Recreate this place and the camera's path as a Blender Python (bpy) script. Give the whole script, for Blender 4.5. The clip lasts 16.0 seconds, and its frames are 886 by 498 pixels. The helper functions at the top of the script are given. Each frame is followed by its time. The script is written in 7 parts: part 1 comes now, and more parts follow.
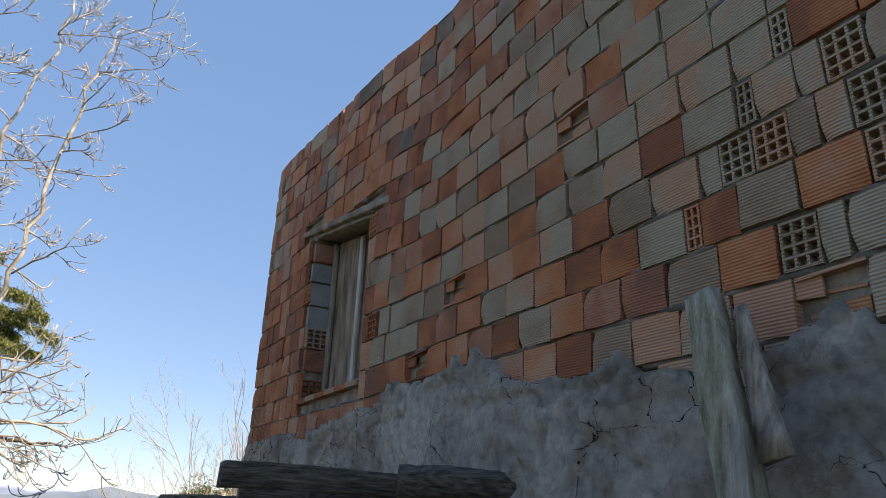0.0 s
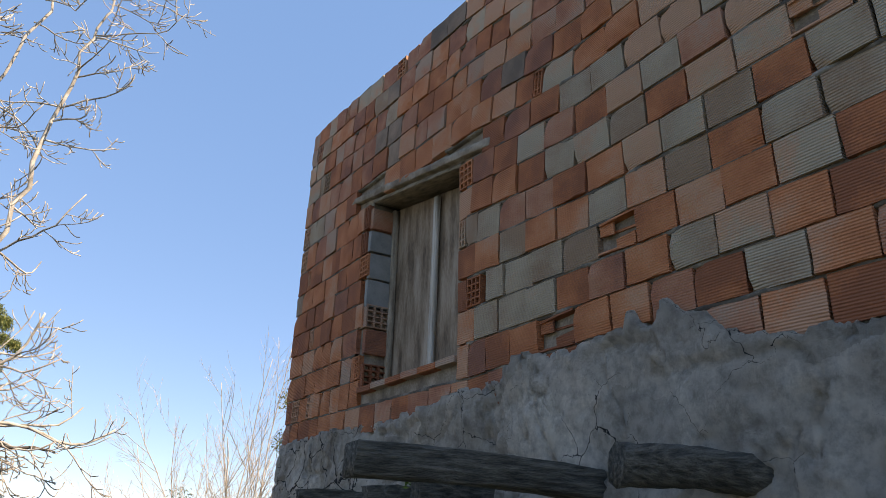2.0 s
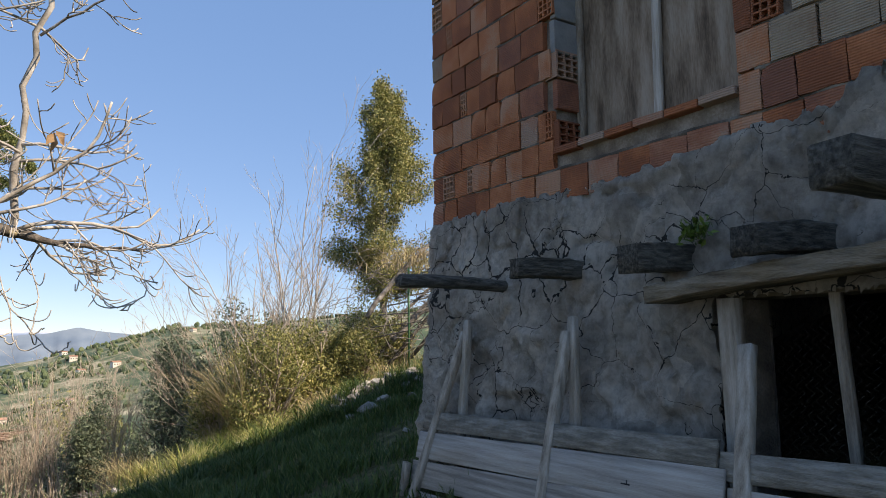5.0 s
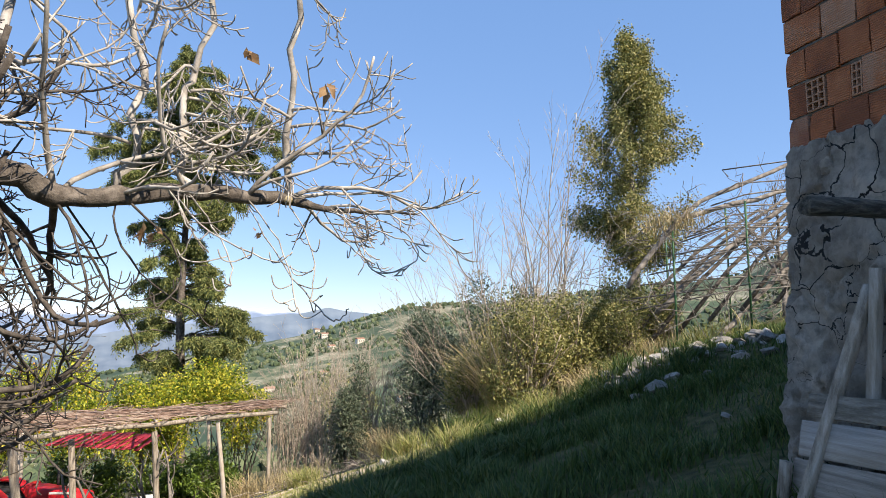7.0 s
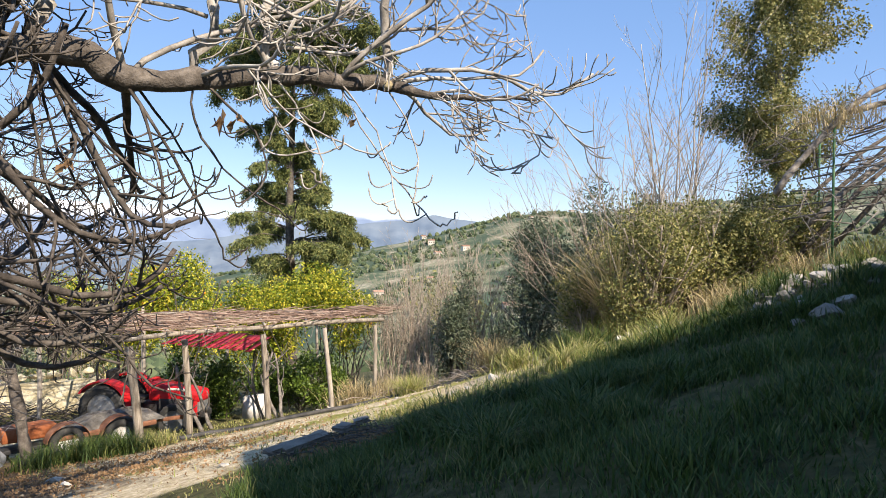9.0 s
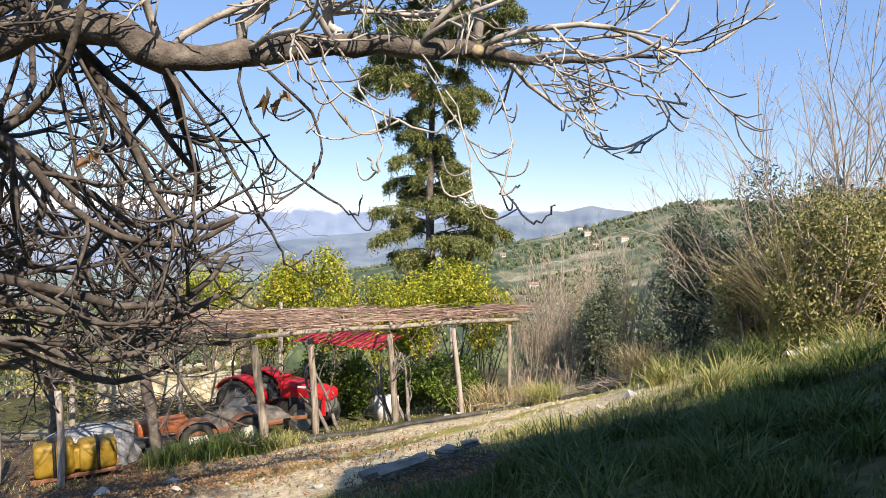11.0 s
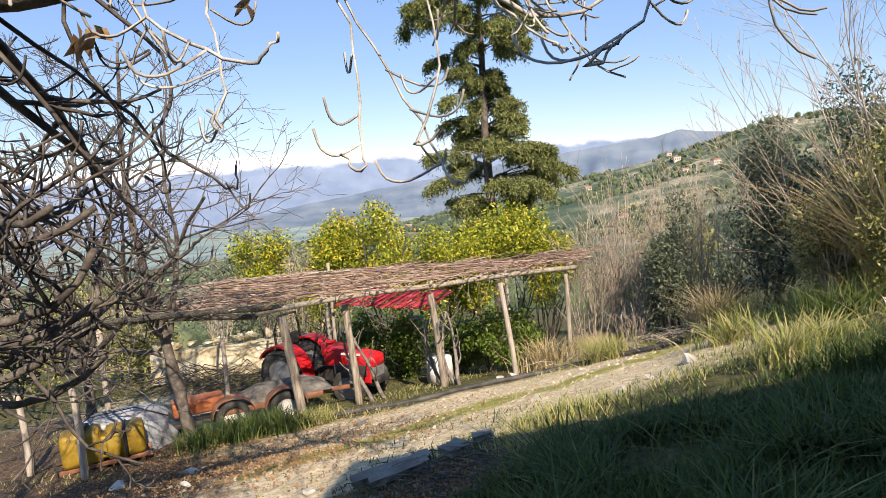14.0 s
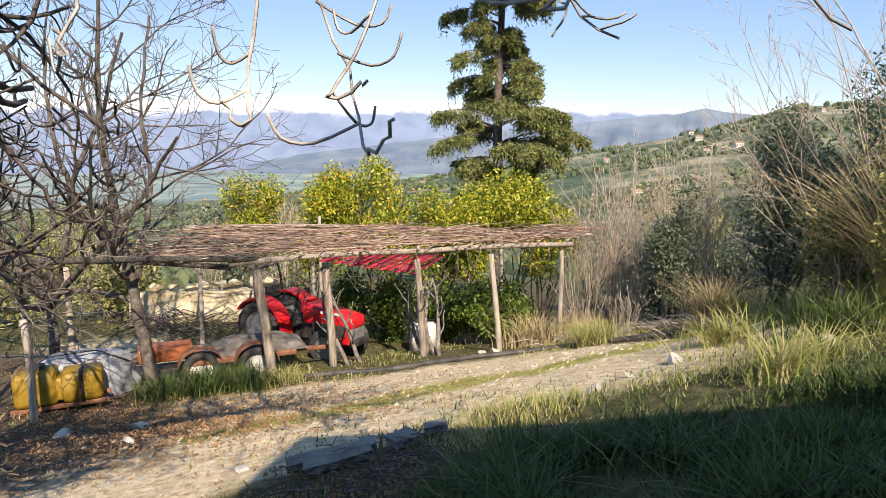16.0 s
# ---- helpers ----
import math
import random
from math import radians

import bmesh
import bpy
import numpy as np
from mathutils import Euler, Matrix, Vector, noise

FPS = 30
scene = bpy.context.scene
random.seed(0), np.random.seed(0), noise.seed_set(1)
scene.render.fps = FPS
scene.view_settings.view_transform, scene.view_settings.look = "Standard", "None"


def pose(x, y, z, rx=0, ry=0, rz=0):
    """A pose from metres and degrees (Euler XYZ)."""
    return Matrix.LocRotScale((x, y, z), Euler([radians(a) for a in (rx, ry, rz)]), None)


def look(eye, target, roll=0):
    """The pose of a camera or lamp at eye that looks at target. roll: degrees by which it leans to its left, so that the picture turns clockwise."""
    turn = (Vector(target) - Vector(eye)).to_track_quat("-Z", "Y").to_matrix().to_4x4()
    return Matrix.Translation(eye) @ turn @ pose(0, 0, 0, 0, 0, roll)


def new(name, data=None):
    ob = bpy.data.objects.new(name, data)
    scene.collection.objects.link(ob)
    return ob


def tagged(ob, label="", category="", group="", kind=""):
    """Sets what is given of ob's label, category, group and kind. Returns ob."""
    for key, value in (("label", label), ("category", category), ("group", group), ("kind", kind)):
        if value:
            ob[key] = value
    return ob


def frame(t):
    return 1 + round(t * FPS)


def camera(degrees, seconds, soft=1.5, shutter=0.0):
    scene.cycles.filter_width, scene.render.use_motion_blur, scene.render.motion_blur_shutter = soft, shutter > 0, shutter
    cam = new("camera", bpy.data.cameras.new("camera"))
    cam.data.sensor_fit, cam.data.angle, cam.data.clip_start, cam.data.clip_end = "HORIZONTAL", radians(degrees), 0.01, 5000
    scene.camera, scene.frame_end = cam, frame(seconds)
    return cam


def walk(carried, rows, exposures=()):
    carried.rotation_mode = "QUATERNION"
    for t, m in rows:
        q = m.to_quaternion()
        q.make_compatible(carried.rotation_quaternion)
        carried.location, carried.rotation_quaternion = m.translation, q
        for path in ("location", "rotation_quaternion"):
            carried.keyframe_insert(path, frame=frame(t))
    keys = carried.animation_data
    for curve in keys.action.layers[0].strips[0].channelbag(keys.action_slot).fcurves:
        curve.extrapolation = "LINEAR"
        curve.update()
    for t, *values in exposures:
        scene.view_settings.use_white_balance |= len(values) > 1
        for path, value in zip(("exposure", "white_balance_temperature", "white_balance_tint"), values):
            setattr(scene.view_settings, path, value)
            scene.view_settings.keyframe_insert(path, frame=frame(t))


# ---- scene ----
cam = camera(64.1, 16.0, 0.85)
METRES, EYE, TILT, LEAN, TURN = 10.0, 1.55, -3.05, -1.72, -29.4
ROWS = [
    (0.0, 0.0, 0.0, 0.0, 0.03, 24.14, 0.08),
    (0.5, -0.0205, 0.0264, 0.001, -1.09, 24.57, -1.63),
    (1.0, -0.0498, 0.0516, -0.0001, -7.8, 25.72, 0.91),
    (1.5, -0.0754, 0.0789, 0.0009, -5.04, 23.0, -0.36),
    (2.0, -0.0992, 0.1083, -0.0004, -2.82, 25.47, 0.54),
    (2.5, -0.1256, 0.1354, -0.0049, -6.18, 26.0, 1.7),
    (3.0, -0.1503, 0.1527, -0.0027, -9.38, 24.44, 1.76),
    (3.5, -0.1648, 0.1782, -0.0032, -13.55, 26.38, 0.28),
    (4.0, -0.1813, 0.1932, -0.0015, -15.94, 21.6, -0.84),
    (4.5, -0.2135, 0.2016, -0.0066, -11.6, 15.41, 2.94),
    (5.0, -0.2446, 0.2148, -0.0113, -2.82, 10.82, 2.49),
    (7.5, -0.3381, 0.3484, -0.0128, 18.82, 8.53, -0.01),
    (8.0, -0.3484, 0.3715, -0.0125, 22.5, 4.43, -1.26),
    (10.5, -0.3891, 0.5343, 0.0042, 24.61, 1.71, 1.83),
    (11.0, -0.3849, 0.5668, 0.007, 35.98, 1.68, -0.33),
    (11.5, -0.3831, 0.5926, 0.0109, 38.39, 1.33, 1.06),
    (12.0, -0.3917, 0.6262, 0.0135, 37.76, -0.53, 1.38),
    (12.5, -0.3914, 0.6542, 0.0192, 37.9, 0.44, 3.39),
    (13.0, -0.388, 0.6839, 0.0186, 42.98, -2.45, 0.65),
    (13.5, -0.3865, 0.7094, 0.0219, 42.81, -3.51, 2.96),
    (14.0, -0.3972, 0.7424, 0.0255, 42.93, -2.88, 3.93),
    (14.5, -0.3965, 0.7708, 0.0286, 46.97, -2.31, 2.88),
    (15.0, -0.3968, 0.7957, 0.033, 51.41, -3.82, 2.09),
    (15.5, -0.4057, 0.8105, 0.0333, 47.79, -5.83, 0.97),
    (16.0, -0.4177, 0.8223, 0.0322, 44.13, -6.17, -1.07),
]
walk(cam, [(t, pose(0, 0, EYE, TILT, LEAN, TURN) @ pose(METRES * x, METRES * y, METRES * z, 90 + pitch, roll, yaw)) for t, x, y, z, yaw, pitch, roll in ROWS],
     [(0.0, 0.84, 8250, 15), (0.5, 0.8, 8150, 15), (1.0, 1.08, 8450, 16), (1.5, 1.05, 8550, 16), (2.0, 1.0, 8350, 16), (2.5, 1.0, 8350, 16), (4.0, 1.28, 8550, 17), (4.5, 1.15, 8450, 18), (5.0, 0.65, 7700, 15), (7.5, 0.77, 7150, 13), (10.5, 0.75, 7250, 15), (14.0, 0.7, 7450, 16), (15.0, 0.65, 7400, 16), (16.0, 0.72, 7500, 17)])

# ---- light ----
SUN_AZ, SUN_EL = radians(147.0), radians(40.0)
world = bpy.data.worlds.new("world")
scene.world = world
world.use_nodes = True
wn = world.node_tree
sky = wn.nodes.new("ShaderNodeTexSky")
sky.sky_type, sky.sun_disc = "NISHITA", False
sky.sun_elevation, sky.sun_rotation = SUN_EL, SUN_AZ
sky.altitude, sky.air_density, sky.dust_density, sky.ozone_density = 1200, 0.9, 0.0, 1.2
wn.nodes["Background"].inputs[1].default_value = 0.125
wn.links.new(sky.outputs[0], wn.nodes["Background"].inputs[0])
haze = wn.nodes.new("ShaderNodeBackground")
haze.inputs[0].default_value, haze.inputs[1].default_value = (0.10, 0.245, 0.56, 1), 1.1
blend = wn.nodes.new("ShaderNodeMixShader")
blend.inputs[0].default_value = 0.56
wn.links.new(wn.nodes["Background"].outputs[0], blend.inputs[1])
wn.links.new(haze.outputs[0], blend.inputs[2])
wn.links.new(blend.outputs[0], wn.nodes["World Output"].inputs[0])
to_sun = Vector((math.sin(SUN_AZ) * math.cos(SUN_EL), math.cos(SUN_AZ) * math.cos(SUN_EL), math.sin(SUN_EL)))
lamp = bpy.data.lights.new("sun", "SUN")
lamp.energy, lamp.angle, lamp.color = 5.0, radians(0.53), (1.0, 0.93, 0.82)
sun = new("sun", lamp)
sun.matrix_world = look(to_sun * 50, (0, 0, 0))

# ---- materials ----


def mat(name, stops, scale=4.0, fine=60.0, rough=0.85, bump=0.3, depth=0.01, vary="", amount=0.35, stretch=(1, 1, 1), metal=0.0,
        wave=0.0, trans=0.0, detail=6.0, space="Object", gloss=0.4, bands=None):
    """A weathered surface: a ramp of colours over coarse noise, fine grain, bump and per-piece variation."""
    m = bpy.data.materials.new(name)
    m.use_nodes = True
    n, lk = m.node_tree.nodes, m.node_tree.links
    b = n["Principled BSDF"]
    tc = n.new("ShaderNodeTexCoord")
    mp = n.new("ShaderNodeMapping")
    mp.inputs["Scale"].default_value = stretch
    lk.new(tc.outputs[space], mp.inputs[0])
    src = mp.outputs[0]
    if vary:
        info = n.new("ShaderNodeObjectInfo" if vary == "object" else "ShaderNodeNewGeometry")
        rnd = info.outputs["Random"] if vary == "object" else info.outputs["Random Per Island"]
        shift = n.new("ShaderNodeVectorMath")
        shift.operation = "MULTIPLY_ADD"
        comb = n.new("ShaderNodeCombineXYZ")
        for i in range(3):
            lk.new(rnd, comb.inputs[i])
        shift.inputs[1].default_value = (37, 53, 71)
        lk.new(comb.outputs[0], shift.inputs[0])
        lk.new(src, shift.inputs[2])
        src = shift.outputs[0]
    big, small = n.new("ShaderNodeTexNoise"), n.new("ShaderNodeTexNoise")
    big.inputs["Scale"].default_value, big.inputs["Detail"].default_value = scale, detail
    small.inputs["Scale"].default_value, small.inputs["Detail"].default_value = fine, 4
    lk.new(src, big.inputs["Vector"])
    lk.new(src, small.inputs["Vector"])
    add = n.new("ShaderNodeMath")
    add.operation = "MULTIPLY_ADD"
    lk.new(small.outputs[0], add.inputs[0])
    add.inputs[1].default_value = 0.35
    lk.new(big.outputs[0], add.inputs[2])
    fac = add.outputs[0]
    if vary:
        a2 = n.new("ShaderNodeMath")
        a2.operation = "MULTIPLY_ADD"
        lk.new(rnd, a2.inputs[0])
        a2.inputs[1].default_value = amount
        lk.new(fac, a2.inputs[2])
        a3 = n.new("ShaderNodeMath")
        a3.operation = "SUBTRACT"
        lk.new(a2.outputs[0], a3.inputs[0])
        a3.inputs[1].default_value = amount / 2
        fac = a3.outputs[0]
    ramp = n.new("ShaderNodeValToRGB")
    el = ramp.color_ramp.elements
    lo, hi = 0.42, 0.92
    el[0].position, el[1].position = lo, hi
    el[0].color, el[1].color = (*stops[0], 1), (*stops[-1], 1)
    for i, c in enumerate(stops[1:-1], 1):
        e = el.new(lo + (hi - lo) * i / (len(stops) - 1))
        e.color = (*c, 1)
    lk.new(fac, ramp.inputs[0])
    lk.new(ramp.outputs[0], b.inputs["Base Color"])
    rr = n.new("ShaderNodeMath")
    rr.operation = "MULTIPLY_ADD"
    lk.new(small.outputs[0], rr.inputs[0])
    rr.inputs[1].default_value, rr.inputs[2].default_value = 0.25, rough - 0.12
    lk.new(rr.outputs[0], b.inputs["Roughness"])
    b.inputs["Metallic"].default_value = metal
    b.inputs["Specular IOR Level"].default_value = gloss
    hgt = add.outputs[0]
    if wave:
        wv = n.new("ShaderNodeTexWave")
        wv.bands_direction, wv.wave_profile = bands or "Z", "SIN"
        wv.inputs["Scale"].default_value, wv.inputs["Distortion"].default_value = wave, 0.3
        lk.new(tc.outputs[space], wv.inputs["Vector"])
        ad = n.new("ShaderNodeMath")
        ad.operation = "MULTIPLY_ADD"
        lk.new(wv.outputs[1], ad.inputs[0])
        ad.inputs[1].default_value = 0.32
        lk.new(hgt, ad.inputs[2])
        hgt = ad.outputs[0]
    if bump:
        bp = n.new("ShaderNodeBump")
        bp.inputs["Strength"].default_value, bp.inputs["Distance"].default_value = bump, depth
        lk.new(hgt, bp.inputs["Height"])
        lk.new(bp.outputs[0], b.inputs["Normal"])
    if trans:
        tr = n.new("ShaderNodeBsdfTranslucent")
        mix = n.new("ShaderNodeMixShader")
        mix.inputs[0].default_value = trans
        lk.new(ramp.outputs[0], tr.inputs[0])
        lk.new(b.outputs[0], mix.inputs[1])
        lk.new(tr.outputs[0], mix.inputs[2])
        lk.new(mix.outputs[0], n["Material Output"].inputs[0])
    return m


CLAY = mat("clay_orange", [(0.23, 0.078, 0.037), (0.35, 0.118, 0.05), (0.43, 0.16, 0.072), (0.42, 0.225, 0.14)], 3.5, 90, 0.9, 0.9, 0.012, "object", 0.6, wave=23, stretch=(1, 0.25, 1))
CLAY_RED = mat("clay_red", [(0.21, 0.084, 0.054), (0.31, 0.12, 0.068), (0.37, 0.175, 0.108), (0.33, 0.225, 0.165)], 4, 90, 0.9, 0.9, 0.012, "object", 0.5, wave=23, stretch=(1, 0.25, 1))
CLAY_GREY = mat("clay_grey", [(0.26, 0.168, 0.11), (0.31, 0.238, 0.168), (0.345, 0.285, 0.208), (0.42, 0.24, 0.152)], 3, 80, 0.92, 0.95, 0.014, "object", 0.6, wave=23, stretch=(1, 0.25, 1))
CLAY_DARK = mat("clay_sooty", [(0.12, 0.09, 0.07), (0.19, 0.135, 0.10), (0.27, 0.19, 0.14)], 7, 80, 0.95, 0.6, 0.006, "object", 0.4, wave=23, stretch=(1, 0.25, 1))
MORTAR = mat("mortar", [(0.09, 0.07, 0.052), (0.19, 0.155, 0.12), (0.34, 0.30, 0.25)], 6, 70, 0.95, 0.8, 0.02)

BEDDING = mat("pale_mortar", [(0.042, 0.034, 0.026), (0.095, 0.08, 0.062), (0.25, 0.222, 0.185)], 5, 60, 0.95, 0.9, 0.012)


def plaster_material():
    """Old grey render: smooth pale skin, rough darker undercoat where it has fallen, cracks and pits."""
    m = mat("old_plaster", [(0.225, 0.19, 0.153), (0.385, 0.34, 0.285), (0.53, 0.476, 0.404), (0.67, 0.61, 0.52)], 1.5, 14, 0.95, 0.0, 0.0, detail=10)
    n, lk = m.node_tree.nodes, m.node_tree.links
    b = n["Principled BSDF"]
    base = b.inputs["Base Color"].links[0].from_socket
    tc = n.new("ShaderNodeTexCoord")
    warp = n.new("ShaderNodeTexNoise")
    warp.inputs["Scale"].default_value, warp.inputs["Detail"].default_value = 3.0, 6
    lk.new(tc.outputs["Object"], warp.inputs["Vector"])
    mixv = n.new("ShaderNodeMix")
    mixv.data_type = "VECTOR"
    mixv.inputs[0].default_value = 0.28
    lk.new(tc.outputs["Object"], mixv.inputs[4])
    lk.new(warp.outputs["Color"], mixv.inputs[5])
    vor = n.new("ShaderNodeTexVoronoi")
    vor.feature = "DISTANCE_TO_EDGE"
    vor.inputs["Scale"].default_value = 4.2
    lk.new(mixv.outputs[1], vor.inputs["Vector"])
    gate = n.new("ShaderNodeTexNoise")
    gate.inputs["Scale"].default_value, gate.inputs["Detail"].default_value = 1.3, 3
    lk.new(tc.outputs["Object"], gate.inputs["Vector"])
    wide = n.new("ShaderNodeMapRange")
    wide.inputs[1].default_value, wide.inputs[2].default_value = 0.42, 0.62
    wide.inputs[3].default_value, wide.inputs[4].default_value = 0.0, 0.016
    lk.new(gate.outputs[0], wide.inputs[0])
    crack = n.new("ShaderNodeMath")
    crack.operation = "LESS_THAN"
    lk.new(vor.outputs["Distance"], crack.inputs[0])
    lk.new(wide.outputs[0], crack.inputs[1])
    dark = n.new("ShaderNodeMix")
    dark.data_type = "RGBA"
    lk.new(crack.outputs[0], dark.inputs[0])
    flake = n.new("ShaderNodeTexVoronoi")
    flake.inputs["Scale"].default_value = 3.6
    lk.new(mixv.outputs[1], flake.inputs["Vector"])
    sep = n.new("ShaderNodeSeparateColor")
    lk.new(flake.outputs["Color"], sep.inputs[0])
    tone = n.new("ShaderNodeMapRange")
    tone.inputs[3].default_value, tone.inputs[4].default_value = 0.80, 1.12
    lk.new(sep.outputs[0], tone.inputs[0])
    mul = n.new("ShaderNodeVectorMath")
    mul.operation = "SCALE"
    lk.new(base, mul.inputs[0])
    lk.new(tone.outputs[0], mul.inputs["Scale"])
    speck = n.new("ShaderNodeTexNoise")
    speck.inputs["Scale"].default_value, speck.inputs["Detail"].default_value, speck.inputs["Roughness"].default_value = 15, 9, 0.68
    lk.new(tc.outputs["Object"], speck.inputs["Vector"])
    grime = n.new("ShaderNodeMapRange")
    grime.inputs[1].default_value, grime.inputs[2].default_value = 0.30, 0.56
    grime.inputs[3].default_value, grime.inputs[4].default_value = 0.62, 1.1
    lk.new(speck.outputs[0], grime.inputs[0])
    mul2 = n.new("ShaderNodeVectorMath")
    mul2.operation = "SCALE"
    lk.new(mul.outputs[0], mul2.inputs[0])
    lk.new(grime.outputs[0], mul2.inputs["Scale"])
    lk.new(mul2.outputs[0], dark.inputs[6])
    dark.inputs[7].default_value = (0.035, 0.032, 0.03, 1)
    lk.new(dark.outputs[2], b.inputs["Base Color"])
    grit = n.new("ShaderNodeTexNoise")
    grit.inputs["Scale"].default_value, grit.inputs["Detail"].default_value, grit.inputs["Roughness"].default_value = 13, 11, 0.82
    lk.new(tc.outputs["Object"], grit.inputs["Vector"])
    pit = n.new("ShaderNodeTexVoronoi")
    pit.inputs["Scale"].default_value = 26
    lk.new(mixv.outputs[1], pit.inputs["Vector"])
    size = n.new("ShaderNodeMapRange")
    size.inputs[1].default_value, size.inputs[2].default_value = 0.42, 0.70
    size.inputs[3].default_value, size.inputs[4].default_value = 0.0, 0.42
    lk.new(warp.outputs[0], size.inputs[0])
    holes = n.new("ShaderNodeMath")
    holes.operation = "LESS_THAN"
    lk.new(pit.outputs["Distance"], holes.inputs[0])
    lk.new(size.outputs[0], holes.inputs[1])
    both = n.new("ShaderNodeMath")
    both.operation = "MAXIMUM"
    lk.new(holes.outputs[0], both.inputs[0])
    lk.new(crack.outputs[0], both.inputs[1])
    hh = n.new("ShaderNodeMath")
    hh.operation = "MULTIPLY_ADD"
    lk.new(both.outputs[0], hh.inputs[0])
    hh.inputs[1].default_value = -0.7
    lay = n.new("ShaderNodeMath")
    lay.operation = "MULTIPLY_ADD"
    lk.new(sep.outputs[1], lay.inputs[0])
    lay.inputs[1].default_value = 0.55
    lk.new(grit.outputs[0], lay.inputs[2])
    lk.new(lay.outputs[0], hh.inputs[2])
    bp = n.new("ShaderNodeBump")
    bp.inputs["Strength"].default_value, bp.inputs["Distance"].default_value = 1.0, 0.06
    lk.new(hh.outputs[0], bp.inputs["Height"])
    lk.new(bp.outputs[0], b.inputs["Normal"])
    return m


PLASTER = plaster_material()
BLOCK = mat("concrete_block", [(0.13, 0.135, 0.13), (0.20, 0.205, 0.20), (0.26, 0.26, 0.25)], 6, 60, 0.95, 0.5, 0.008)
OLDWOOD = mat("grey_weathered_wood", [(0.10, 0.08, 0.06), (0.28, 0.24, 0.19), (0.45, 0.395, 0.33)], 3, 22, 0.9, 1.0, 0.02, "object", 0.2, stretch=(14, 14, 1.0))
POSTWOOD = mat("grey_post_wood", [(0.15, 0.12, 0.09), (0.32, 0.275, 0.22), (0.46, 0.41, 0.35)], 3, 30, 0.9, 0.6, 0.008, "object", 0.2, stretch=(9, 9, 1.2))
BEAMWOOD = mat("dark_beam_wood", [(0.03, 0.028, 0.023), (0.12, 0.112, 0.092), (0.27, 0.25, 0.21)], 4, 26, 0.95, 1.0, 0.06, "object", 0.15, stretch=(0.9, 13, 13))
PLANKWOOD = mat("pale_lintel_wood", [(0.10, 0.075, 0.05), (0.22, 0.175, 0.12), (0.33, 0.275, 0.205)], 4, 34, 0.9, 1.0, 0.03, stretch=(8, 1.2, 8))
PLY = mat("stained_plywood", [(0.06, 0.042, 0.028), (0.16, 0.115, 0.078), (0.27, 0.21, 0.155), (0.34, 0.285, 0.225)], 2.2, 24, 0.85, 0.4, 0.006, stretch=(5, 5, 0.9), detail=8)
BARK = mat("pale_bark", [(0.07, 0.06, 0.052), (0.18, 0.16, 0.14), (0.34, 0.31, 0.275)], 9, 60, 0.9, 0.6, 0.01)
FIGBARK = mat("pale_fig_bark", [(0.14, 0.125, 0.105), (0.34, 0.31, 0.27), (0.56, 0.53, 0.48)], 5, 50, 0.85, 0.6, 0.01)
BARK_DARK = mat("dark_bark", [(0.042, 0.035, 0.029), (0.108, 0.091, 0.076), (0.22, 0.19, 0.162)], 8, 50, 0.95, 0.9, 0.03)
BARK_BLACK = mat("dark_and_shaded_bark", [(0.028, 0.023, 0.019), (0.075, 0.062, 0.052), (0.17, 0.147, 0.125)], 8, 50, 0.95, 0.9, 0.02)
TWIG = mat("tan_twigs", [(0.21, 0.165, 0.125), (0.37, 0.30, 0.235), (0.54, 0.47, 0.385)], 3, 40, 0.9, 0.2, 0.004, "island", 0.3)
VINE = mat("brown_vine_stems", [(0.13, 0.08, 0.06), (0.27, 0.18, 0.135), (0.45, 0.355, 0.28)], 5, 40, 0.9, 0.3, 0.005, "island", 0.35)
REED = mat("dry_straw", [(0.30, 0.23, 0.11), (0.46, 0.37, 0.20), (0.58, 0.49, 0.30)], 2, 30, 0.85, 0.0, 0.0, "island", 0.35, trans=0.25)
# house shade painted into the darker grass, sunlight into the yellow-green one
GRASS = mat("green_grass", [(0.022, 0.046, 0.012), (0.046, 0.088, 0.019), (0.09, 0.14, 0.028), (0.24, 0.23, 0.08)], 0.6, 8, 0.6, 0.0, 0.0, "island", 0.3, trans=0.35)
GRASS_SUN = mat("sunlit_yellow_green_grass", [(0.17, 0.21, 0.05), (0.29, 0.32, 0.08), (0.42, 0.38, 0.15), (0.56, 0.48, 0.26)], 0.8, 8, 0.65, 0.0, 0.0, "island", 0.4, trans=0.35)
LEAF_OAK = mat("olive_brown_leaves", [(0.07, 0.085, 0.025), (0.175, 0.188, 0.053), (0.31, 0.29, 0.095), (0.42, 0.36, 0.15)], 1.0, 8, 0.5, 0.0, 0.0, "island", 0.4, trans=0.25)
LEAF_BUSH = mat("bramble_leaves", [(0.07, 0.088, 0.026), (0.18, 0.195, 0.056), (0.32, 0.305, 0.10), (0.44, 0.39, 0.165)], 1.0, 8, 0.5, 0.0, 0.0, "island", 0.45, trans=0.25)
LEAF_OLIVE = mat("grey_olive_leaves", [(0.05, 0.075, 0.042), (0.125, 0.16, 0.095), (0.25, 0.28, 0.19)], 1.0, 8, 0.45, 0.0, 0.0, "island", 0.4, trans=0.15)
LEAF_CEDAR = mat("conifer_sprays", [(0.035, 0.06, 0.02), (0.10, 0.135, 0.04), (0.21, 0.235, 0.07), (0.36, 0.35, 0.12)], 0.8, 8, 0.6, 0.0, 0.0, "island", 0.4, trans=0.2)
